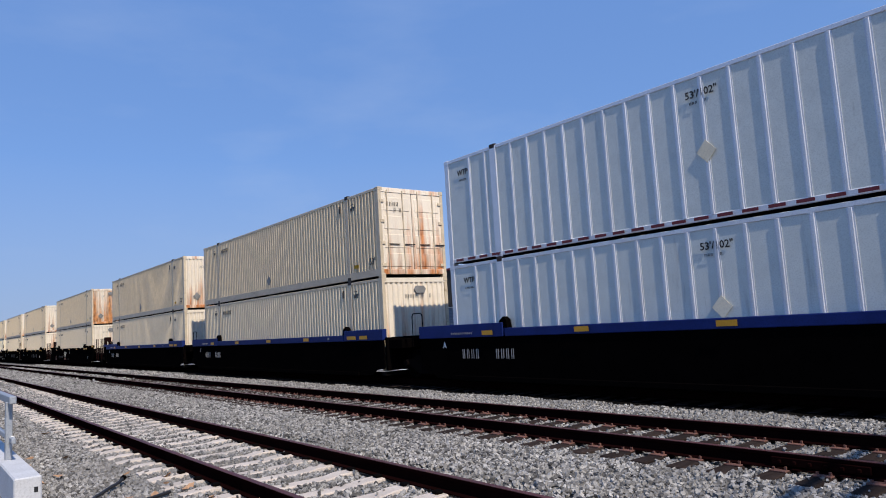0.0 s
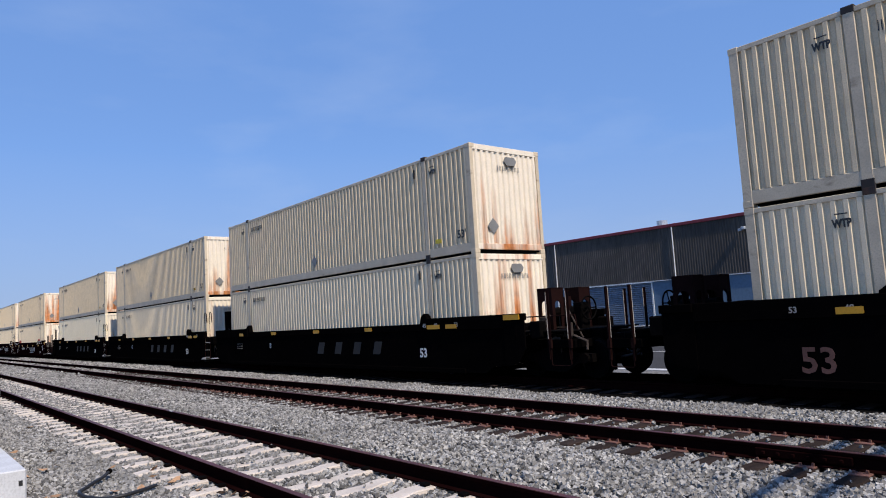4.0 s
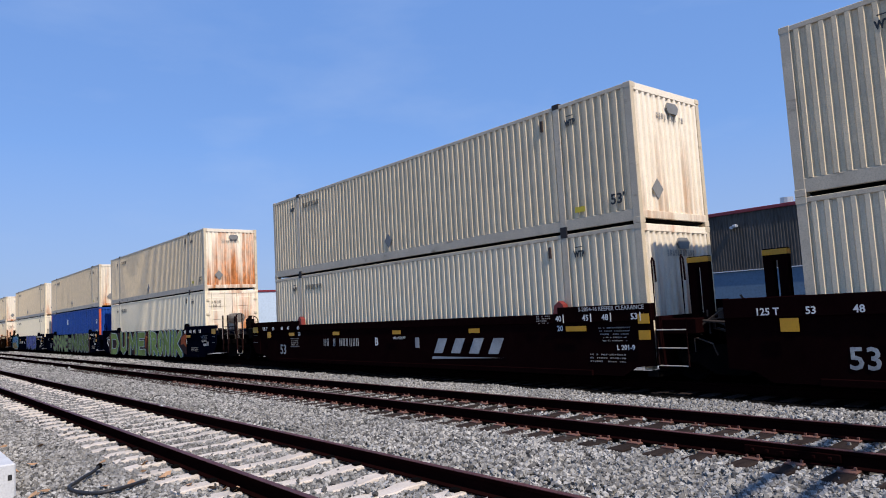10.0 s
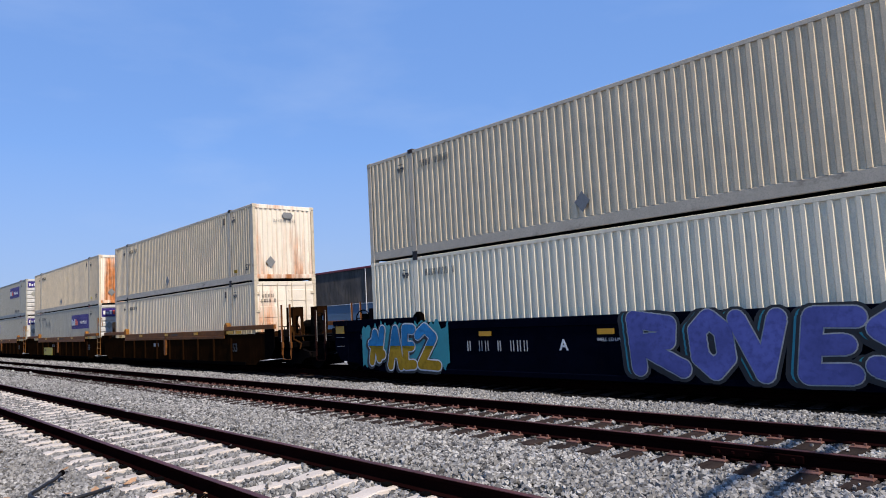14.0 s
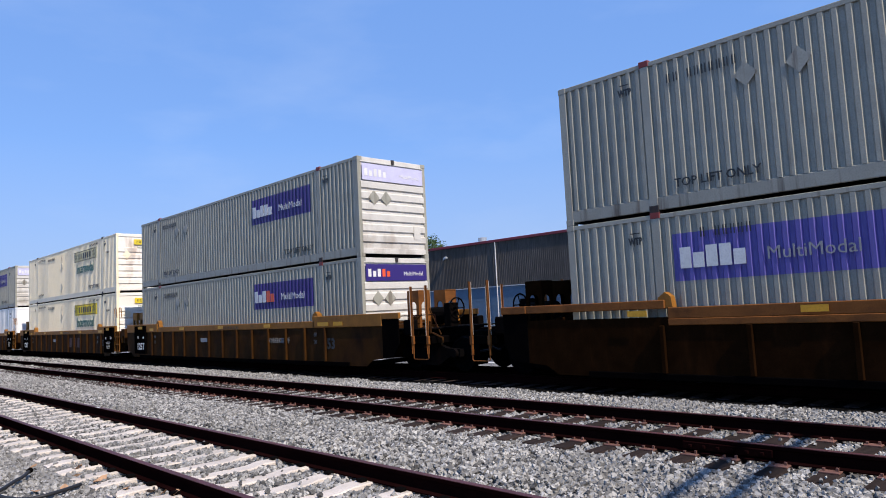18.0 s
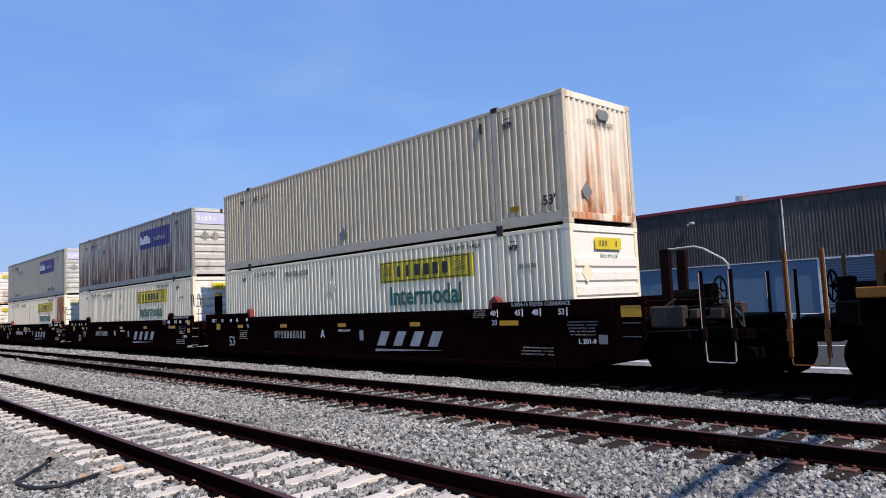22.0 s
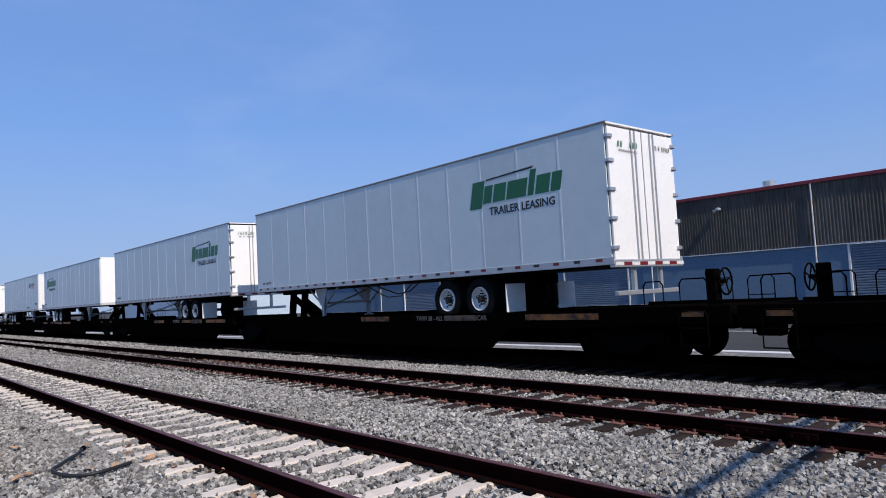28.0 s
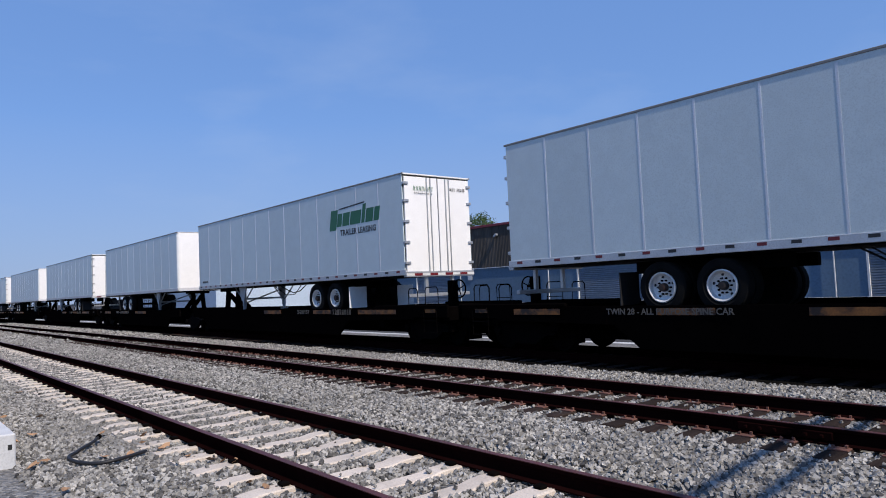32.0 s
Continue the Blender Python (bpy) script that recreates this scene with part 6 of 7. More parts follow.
# ---- the train: trailers and spine cars ----
def trailer(label, length, lead, style, seed, group="trailers on the train"):
    """Box semi-trailer; lead says whether its nose or its doors point ahead. d is measured back from the nose."""
    t = thing("semi_trailer", label, "semi-trailer", group)
    X = (lambda d: -d) if lead == "nose" else (lambda d: d - length)
    s = 1 if lead == "nose" else -1
    z0, z1 = 2.0, 4.96 if style != "brown" else 4.93
    y = HALF
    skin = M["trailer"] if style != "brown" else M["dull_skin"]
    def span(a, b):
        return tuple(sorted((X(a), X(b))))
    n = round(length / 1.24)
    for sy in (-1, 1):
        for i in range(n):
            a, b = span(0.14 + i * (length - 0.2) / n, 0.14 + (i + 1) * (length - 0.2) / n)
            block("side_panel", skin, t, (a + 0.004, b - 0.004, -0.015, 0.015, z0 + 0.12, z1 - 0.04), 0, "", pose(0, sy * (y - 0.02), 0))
            if i and sy < 0 and style != "brown":
                block("seam_strip", M["alu_post"], t, (-0.022, 0.022, -0.008, 0.008, z0 + 0.12, z1 - 0.08), 0, "", pose(a if s < 0 else b, sy * (y - 0.0085), 0))
        block("top_rail", M["placard"] if style != "brown" else M["trail_rail"], t, (*span(0.1, length), -0.007 if sy < 0 else -0.03, 0.03 if sy < 0 else 0.007, z1 - 0.05 if style != "brown" else z1 - 0.32, z1), 0.008, "", pose(0, sy * y, 0) if sy < 0 else pose(0, y - 0.0, 0))
        block("bottom_rail", M["trail_rail"], t, (*span(0.1, length), -0.03, 0.014, z0, z0 + 0.16), 0.008, "", pose(0, sy * y, 0) if sy > 0 else pose(0, -y + 0.014, 0))
    for i in range(int(length / 0.57) if style != "plain" else 0):
        block("reflective_tape", M["tape"] if i % 2 else M["ink"], t, (-0.085, 0.085, -0.002, 0.002, z0 + 0.075, z0 + 0.135), 0, "", pose(X(0.4 + i * 0.57), -y - 0.017, 0))
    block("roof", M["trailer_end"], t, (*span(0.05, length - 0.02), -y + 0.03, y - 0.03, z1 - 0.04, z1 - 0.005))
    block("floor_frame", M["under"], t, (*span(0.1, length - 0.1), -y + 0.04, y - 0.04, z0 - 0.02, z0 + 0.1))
    # nose, with rounded corners
    def nose(bm):
        pts = []
        for k in range(7):
            a = radians(90 * k / 6)
            pts.append((-0.16 + 0.16 * math.cos(math.pi / 2 - a), -y + 0.16 - 0.16 * math.cos(a)))
        pts = pts + [(p[0], -p[1]) for p in pts[::-1]]
        lo = [bm.verts.new((s * px, py, z0)) for px, py in pts]
        hi = [bm.verts.new((s * px, py, z1)) for px, py in pts]
        for i in range(len(pts) - 1):
            bm.faces.new((lo[i], lo[i + 1], hi[i + 1], hi[i]))
        for i in range(1):
            bm.faces.new(hi)
            bm.faces.new(lo[::-1])
        bmesh.ops.recalc_face_normals(bm, faces=bm.faces[:])
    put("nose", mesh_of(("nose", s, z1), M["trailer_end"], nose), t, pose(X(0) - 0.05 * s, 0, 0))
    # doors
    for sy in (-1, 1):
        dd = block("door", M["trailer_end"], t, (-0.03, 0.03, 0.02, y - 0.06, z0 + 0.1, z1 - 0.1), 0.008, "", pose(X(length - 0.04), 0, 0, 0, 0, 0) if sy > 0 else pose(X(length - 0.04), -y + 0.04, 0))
        for r in (0.28, 0.42):
            put("lock_rod", mesh_of("trailer_rod", M["trail_rail"], lambda bm: tube(bm, [(0, 0, z0 + 0.08), (0, 0, z1 - 0.08)], 0.018, 8)), dd, pose(-0.05 * s, r if sy > 0 else y - 0.05 - r + 0.0, 0))
        for z in (z0 + 0.35, z0 + 0.95, z0 + 1.55, z0 + 2.15, z1 - 0.3):
            put("hinge", mesh_of("trailer_hinge", M["trail_rail"], lambda bm: box(bm, -0.05, 0.05, -0.09, 0.09, -0.04, 0.04, 0.01)), dd, pose(-0.02 * s, y - 0.09 if sy > 0 else 0.05, z))
    block("door_sill", M["trail_rail"], t, (*span(length - 0.12, length + 0.02), -y, y, z0 - 0.06, z0 + 0.1), 0.01)
    for i in range(9):
        block("sill_tape", M["tape"] if i % 2 else M["white"], t, (-0.003, 0.003, -0.14, 0.14, z0 - 0.02, z0 + 0.05), 0, "", pose(X(length + 0.024), -1.15 + i * 0.288, 0))
    bump = block("rear_guard", M["trail_rail"], t, (*span(length - 0.15, length - 0.05), -1.15, 1.15, 1.36, 1.46), 0.01)
    for yy in (-0.5, 0.5):
        block("guard_strut", M["trail_rail"], bump, (*span(length - 0.14, length - 0.06), yy - 0.05, yy + 0.05, 1.46, z0))
    # running gear
    bogie = put("running_gear", mesh_of("slider_frame", M["under"], lambda bm: (box(bm, -1.6, 1.6, -0.6, -0.45, 1.75, 2.0, 0.01), box(bm, -1.6, 1.6, 0.45, 0.6, 1.75, 2.0, 0.01), box(bm, -0.7, -0.55, -1.0, 1.0, 1.4, 1.52, 0.02), box(bm, 0.55, 0.7, -1.0, 1.0, 1.4, 1.52, 0.02))), t, pose(X(length - 4.65), 0, -0.04))
    for dx in (-0.61, 0.61):
        for sy in (-1, 1):
            for inner in (0, 1):
                w = put("tyre", mesh_of("tyre", M["tyre"], lambda bm: disc(bm, 0, 0, 0, [(0.30, 0.03), (0.298, -0.10), (0.36, -0.14), (0.48, -0.13), (0.505, -0.09), (0.505, 0.09), (0.48, 0.13), (0.3, 0.12)], 28)), bogie, pose(dx, sy * (1.12 - 0.33 * inner), 1.46, 0, 0, 0 if sy < 0 else 180))
                if not inner:
                    def rim(bm):
                        disc(bm, 0, 0, 0, [(0.17, -0.02), (0.19, -0.025), (0.235, -0.05), (0.26, -0.12), (0.28, -0.135), (0.298, -0.12), (0.295, 0.0)], 24)
                    r = put("rim", mesh_of("rim_white" if style != "brown" else "rim_dark", M["rim"] if style != "brown" else M["iron"], rim), w)
                    put("hub", mesh_of("wheel_hub", M["casting"], lambda bm: disc(bm, 0, 0, 0, [(0.055, -0.14), (0.075, -0.13), (0.085, -0.05), (0.085, 0.0)], 16)), r)
                    put("wheel_nuts", mesh_of("wheel_nuts", M["iron"], lambda bm: [disc(bm, 0.135 * math.cos(0.628 * q), -0.035, 0.135 * math.sin(0.628 * q), [(0.016, -0.03), (0.022, 0.02)], 6) for q in range(10)]), r)
                    for q in range(5) if sy < 0 else ():
                        put("hand_hole", mesh_of("hand_hole", M["hose"], lambda bm: disc(bm, 0, 0, 0, [(0.028, -0.006), (0.03, 0.0)], 10)), r, pose(0.205 * math.cos(1.257 * q + 0.4), -0.036, 0.205 * math.sin(1.257 * q + 0.4)))
    for sy in (-1, 1):
        block("mud_flap", M["trailer_end"] if style == "green" else M["hose"], t, (-0.012, 0.012, sy * 1.28, sy * 0.62, 1.08, 1.75) if sy > 0 else (-0.012, 0.012, -1.28, -0.62, 1.08, 1.75), 0.003, "", pose(X(length - 3.1) , 0, 0))
    # landing legs
    leg = put("landing_gear", mesh_of(("landing_cross", style == "brown"), M["iron" if style == "brown" else "galv"], lambda bm: (box(bm, -0.04, 0.04, -0.9, 0.9, 1.45, 1.53), tube(bm, [(0, -0.9, 1.3), (0, 0.9, 1.9)], 0.03, 6))), t, pose(X(4.2), 0, 0))
    for yy in (-0.9, 0.9):
        put("leg", mesh_of(("landing_leg", style == "brown"), M["iron" if style == "brown" else "galv"], lambda bm: (box(bm, -0.07, 0.07, -0.06, 0.06, 1.2, 2.0, 0.008), box(bm, -0.05, 0.05, -0.05, 0.05, 1.03, 1.2), box(bm, -0.13, 0.13, -0.12, 0.12, 1.0, 1.04, 0.01), prism(bm, [(-0.42, 2.0), (0.34, 2.0), (0.12, 1.42), (-0.12, 1.42)], -0.075, -0.06), tube(bm, [(0.05, 0, 1.4), (0.9 * 1, 0, 1.98)], 0.03, 6), tube(bm, [(-0.05, 0, 1.4), (-0.9, 0, 1.98)], 0.03, 6))), leg, pose(0, yy, 0))
    hose_key = ("dangling", s)
    put("air_line", mesh_of(hose_key, M["hose"], lambda bm: (tube(bm, [(0, -0.5, 1.95), (0.4 * s, -0.55, 1.72), (1.0 * s, -0.52, 1.66), (1.6 * s, -0.5, 1.8), (2.2 * s, -0.45, 1.95)], 0.02, 6), tube(bm, [(0.2 * s, -0.6, 1.95), (0.7 * s, -0.62, 1.6), (1.5 * s, -0.55, 1.58), (2.0 * s, -0.5, 1.72), (2.6 * s, -0.5, 1.95)], 0.016, 6))), t, pose(X(length - 7.3), 0, 0))
    # marks
    yy = -y + 0.002
    ex = 0.012
    if style == "green":
        cx = -2.65 if lead == "doors" else -length + 2.6
        a = cx - 1.5
        for i, (w, h) in enumerate(((0.42, 0.66), (0.28, 0.42), (0.40, 0.42), (0.62, 0.42), (0.18, 0.58), (0.40, 0.42), (0.28, 0.42))):
            put("company_mark", mesh_of(("gm", i), M["pgreen"], lambda bm, w=w, h=h: prism(bm, [(0, 0), (w, 0), (w + h * 0.22, h), (h * 0.22, h)], -0.002, 0.002)), t, pose(a, yy, 3.72 if i else 3.62))
            a += w + 0.05
        put("company_mark", mesh_of("gm_line", M["ink"], lambda bm: prism(bm, [(0, 0), (1.5, 0.07), (1.55, 0.12), (0.02, 0.04)], -0.002, 0.002)), t, pose(cx - 0.9, yy, 4.26))
        words("TRAILER LEASING", 0.26, M["ink"], t, cx + 0.2, yy, 3.50, 0.006)
        bars(M["ink"], t, -length + 0.55 if lead == "nose" else -length + 0.9, yy, 2.42 if lead == "nose" else 2.32, 0.62, 0.09, 10, seed=seed)
        bars(M["pgreen"], t, ex, -0.55 if lead == "doors" else 0.0, 4.52, 0.75, 0.13, 7, True, seed, 0.2)
        bars(M["ink"], t, ex, -0.55 if lead == "doors" else 0.0, 4.38, 0.7, 0.05, 10, True, seed + 1)
        bars(M["ink"], t, ex, 0.75, 4.55 if lead == "doors" else 4.76, 0.66, 0.10, 10, True, seed + 2)
    elif style == "pink":
        put("company_mark", mesh_of("mm1", M["sky_ink"], lambda bm: prism(bm, [(0, 0), (0.3, 0), (0.42, 0.42), (0.3, 0.42)], -0.002, 0.002)), t, pose(-3.95, yy, 3.95))
        put("company_mark", mesh_of("mm2", M["navy"], lambda bm: prism(bm, [(0.3, 0), (0.55, 0), (0.42, 0.42)], -0.0025, 0.0025)), t, pose(-3.95, yy, 3.95))
        bars(M["ink"], t, -2.4, yy, 4.18, 1.7, 0.24, 9, seed=seed)
        words("Trailer Leasing", 0.24, M["pink"], t, -2.3, yy, 3.94, 0.002)
        bars(M["ink"], t, -0.95, yy, 2.54, 0.95, 0.16, 9, seed=seed + 1)
        bars(M["ink"], t, -4.2, yy, 2.3, 1.4, 0.1, 12, seed=seed + 2)
        put("company_mark", mesh_of("mm3", M["sky_ink"], lambda bm: prism(bm, [(-0.25, 0), (0.3, 0), (0.1, 0.36)], -0.003, 0.003)), t, pose(ex, 0.0, 4.3, 0, 0, 90))
        bars(M["ink"], t, ex, 0.05, 3.95, 0.36, 0.12, 4, True, seed)
        bars(M["ink"], t, ex, 0.05, 3.72, 0.52, 0.12, 6, True, seed + 1)
    elif style == "brown":
        def shield(grow):
            def build(bm):
                g = grow
                pts = [(-0.42 * g, 0.32 * g), (-0.2 * g, 0.46 * g), (0.1 * g, 0.52 * g), (0.42 * g, 0.50 * g), (0.42 * g, -0.25 * g), (0.25 * g, -0.48 * g), (0, -0.62 * g), (-0.25 * g, -0.48 * g), (-0.42 * g, -0.25 * g)]
                prism(bm, pts, -0.002 * g, 0.002)
            return build
        put("shield", mesh_of("shield_gold", M["gold"], shield(1.3)), t, pose(-1.62, yy, 3.55) @ Matrix.Diagonal((0.82, 1, 1, 1)), "brown and gold shield")
        put("shield", mesh_of("shield_brown", M["brown"], shield(1.2)), t, pose(-1.60, yy - 0.004, 3.54) @ Matrix.Diagonal((0.82, 1, 1, 1)))
        for i in range(3):
            block("shield_mark", M["gold"], t, (-1.92 + 0.22 * i, -1.92 + 0.22 * i + 0.17, yy - 0.012, yy - 0.008, 3.34, 3.80))
        bars(M["ink"], t, ex, 0.0, 4.62, 1.0, 0.14, 9, True, seed)
        end_flat("hatch", M["fx_end"], t, ex + 0.01, -0.72, -0.32, 2.28, 2.75, 0.012)
        end_flat("hatch", M["ink"], t, ex + 0.01, 0.55, 1.0, 2.28, 2.72, 0.012)
        block("amber_lamp", M["yellow"], t, (-3.3, -3.2, yy - 0.02, yy, 2.2, 2.3), 0.005)
    if lead == "nose" and style != "brown":
        end_flat("coupling_box", M["ink"], t, ex + 0.01, 0.62, 0.71, 2.66, 2.78, 0.01)
        for q in (0.6, 0.85):
            end_flat("coupling", M["ink"], t, ex + 0.012, q, q + 0.06, 2.36, 2.45, 0.012)
        put("round_socket", mesh_of("socket", M["ink"], lambda bm: disc(bm, 0, 0, 0, [(0.07, -0.03), (0.07, 0.0)], 12)), t, pose(ex, 1.02, 2.55, 0, 0, 90))
        block("nose_band", M["alu_post"], t, (-0.01, 0.012, -y + 0.02, y - 0.02, z0, z0 + 0.16), 0.004, "", pose(0, 0, 0))
    return t

def spine_unit(car, x, length, lead, stripe, rear_in, front_in):
    """Spine of one platform: sill, deep sides, tyre tray and hitch, its trailer's leading end at x."""
    X = (lambda d: x - d) if lead == "nose" else (lambda d: x + d - length)
    mid = x - length / 2
    tray = X(length - 4.6)
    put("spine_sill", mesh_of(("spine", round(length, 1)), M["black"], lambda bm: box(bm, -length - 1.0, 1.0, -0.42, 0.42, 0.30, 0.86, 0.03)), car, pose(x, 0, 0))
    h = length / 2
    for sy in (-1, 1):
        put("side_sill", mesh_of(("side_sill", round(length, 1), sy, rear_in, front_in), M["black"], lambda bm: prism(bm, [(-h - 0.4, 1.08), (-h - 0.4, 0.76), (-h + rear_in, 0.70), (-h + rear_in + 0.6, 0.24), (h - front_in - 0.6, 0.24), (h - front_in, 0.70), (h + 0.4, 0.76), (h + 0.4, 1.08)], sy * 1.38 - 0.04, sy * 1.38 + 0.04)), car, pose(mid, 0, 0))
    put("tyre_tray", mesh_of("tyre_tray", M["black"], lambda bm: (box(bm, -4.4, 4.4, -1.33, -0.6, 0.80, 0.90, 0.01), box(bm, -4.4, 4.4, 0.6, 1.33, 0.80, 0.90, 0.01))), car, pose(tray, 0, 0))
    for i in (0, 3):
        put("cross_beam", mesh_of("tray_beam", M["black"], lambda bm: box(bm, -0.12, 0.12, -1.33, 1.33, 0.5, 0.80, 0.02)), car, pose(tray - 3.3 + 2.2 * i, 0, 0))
    f = 1 if lead == "nose" else -1     # towards the trailer's nose
    hitch = put("hitch_stand", mesh_of(("hitch", f), M["black"], lambda bm: [prism(bm, [(0.24 * f + q, 0.9), (0.38 * f + q, 0.9), (0.17 * f + q, 1.92), (0.03 * f + q, 1.92)], sy * 0.24 - 0.05, sy * 0.24 + 0.05) for sy in (-1, 1) for q in (0.0, -0.22 * f)]), car, pose(X(0.95), 0, 0))
    put("hitch_head", mesh_of("hitch_head", M["black"], lambda bm: box(bm, -0.42, 0.38, -0.48, 0.48, 1.86, 1.985, 0.02)), hitch)
    put("hitch_brace", mesh_of(("brace", f), M["black"], lambda bm: [prism(bm, [(-0.02 * f, 1.58), (-0.02 * f, 1.78), (-1.35 * f, 1.18), (-1.5 * f, 1.0), (-1.2 * f, 1.0)], sy * 0.16 - 0.06, sy * 0.16 + 0.06) for sy in (-1, 1)]), hitch)
    y = -1.424
    if stripe:
        for a, b in ((tray + 2.2, tray + 4.2), (tray - 0.6, tray + 0.6), (tray - 4.4, tray - 3.0)):
            flat("stripe", M["stripe"], car, a, b, y, 0.90, 1.03, 0.003, "worn ochre stripe")
    if stripe == "words":
        words("TWIN 28 - ALL PURPOSE SPINE CAR", 0.17, M["dim_ink"], car, tray - 0.4, y - 0.009, 0.96, 0.003)
    else:
        words("2-28/157", 0.2, M["dim_ink"], car, tray - 1.3, y - 0.006, 0.96, 0.003, stretch=1.2)
        bars(M["dim_ink"], car, tray + 1.35, y - 0.003, 0.96, 1.3, 0.17, 9, seed=3)

def spine_end(car, x, s, over):
    """End deck of a spine car out to its coupling, over beyond the load."""
    at = pose(x + s * over, 0, 0, 0, 0, 0 if s > 0 else 180)
    e = put("end_platform", mesh_of("spine_end", M["black"], lambda bm: (box(bm, -3.4, -0.02, -1.3, 1.3, 0.94, 1.08, 0.02), box(bm, -3.4, 0.0, -1.42, -1.34, 0.80, 1.15, 0.02), box(bm, -3.4, 0.0, 1.34, 1.42, 0.80, 1.15, 0.02), box(bm, -0.3, 0.0, -1.34, 1.34, 0.72, 1.10, 0.02))), car, at)
    put("coupler", mesh_of("spine_coupler", M["iron"], lambda bm: box(bm, -0.1, 0.3, -0.15, 0.15, 0.5, 0.85, 0.04)), e)
    flat("stripe", M["stripe"], e, -0.94, -0.50, -1.426, 0.94, 1.06, 0.003, "worn ochre stripe")
    flat("stripe", M["stripe"], e, -0.94, -0.50, 1.426, 0.94, 1.06, 0.003, "worn ochre stripe")
    for y in (-1.36, 1.36):
        put("grab_rail", mesh_of("spine_rail", M["black"], lambda bm: (u_rail(bm, 0.55, 1.0, 1.63, 0.015), box(bm, 0, 0.55, -0.010, 0.010, 1.22, 1.24))), e, pose(-0.98, y, 0))
        put("grab_rail", mesh_of("spine_rail_b", M["black"], lambda bm: u_rail(bm, 0.42, 1.0, 1.61, 0.015)), e, pose(-1.74, y, 0))
        put("step", mesh_of("spine_step", M["iron"], lambda bm: (u_rail(bm, 0.55, 0.40, 1.05, 0.014), box(bm, 0, 0.55, -0.012, 0.012, 0.40, 0.425), box(bm, 0, 0.55, -0.012, 0.012, 0.72, 0.745))), e, pose(-0.98, y * 1.06, 0))
    stand = put("brake_stand", mesh_of("spine_stand", M["black"], lambda bm: (box(bm, -0.82, -0.62, -0.70, -0.46, 1.0, 1.80, 0.02))), e)
    def rim(bm):
        n = 18
        tube(bm, [(0.0, 0.25 * math.cos(2 * math.pi * i / n), 0.25 * math.sin(2 * math.pi * i / n)) for i in range(n + 1)], 0.02, 6)
        for i in range(4):
            a = 2 * math.pi * i / 4 + 0.4
            tube(bm, [(0, 0, 0), (0.0, 0.24 * math.cos(a), 0.24 * math.sin(a))], 0.014, 5)
        tube(bm, [(-0.1, 0, 0), (0.02, 0, 0)], 0.04, 8)
    put("brake_wheel", mesh_of("spine_wheel", M["iron"], rim), stand, pose(-0.48, -0.57, 1.55))

# ---- the train: its make-up; numbers are where each load's leading end stands at the start ----
FRONT = [1.60, -17.98, -37.31, -60.49, -83.74, -102.89, -122.03, -145.67, -164.79, -183.92, -207.28, -226.45, -245.67, -269.07, -288.21, -307.43, -330.61, -350.05, -369.86, -393.05, -412.21, -431.46, -454.80]
LOW, UPPER = 0.262, 3.158
MOVERS = []

def load(c, k, z):
    c.matrix_basis = pose(FRONT[k], TRACK_T, z)
    MOVERS.append((c, FRONT[k], z))

CREAM_UP = "cream corrugated container with rust streaks stacked on another"
CREAM_LOW = "cream corrugated container standing low in a well car"
STACK = {
    0: ("plate", "plate"), 1: ("cream", "cream"), 2: ("cream", "cream"), 3: ("cream", "cream"), 4: ("cream", "cream"), 5: ("cream", "cream"), 6: ("cream", "pale"),
    7: ("cream", "cream"), 8: ("cream", "cream"), 9: ("cream", "cream"), 10: ("cream", "paledoor"), 11: ("cream", "blue"), 12: ("cream", "pale"), 13: ("cream", "creamdoor"),
    14: ("cream", "grey"), 15: ("grey", "greydoor"), 16: ("grey", "grey"), 17: ("white", "white"), 18: ("grey", "plate"), 19: ("cream", "white"), 20: ("grey", "white"), 21: ("grey", "whiterust"), 22: ("white", "white")}

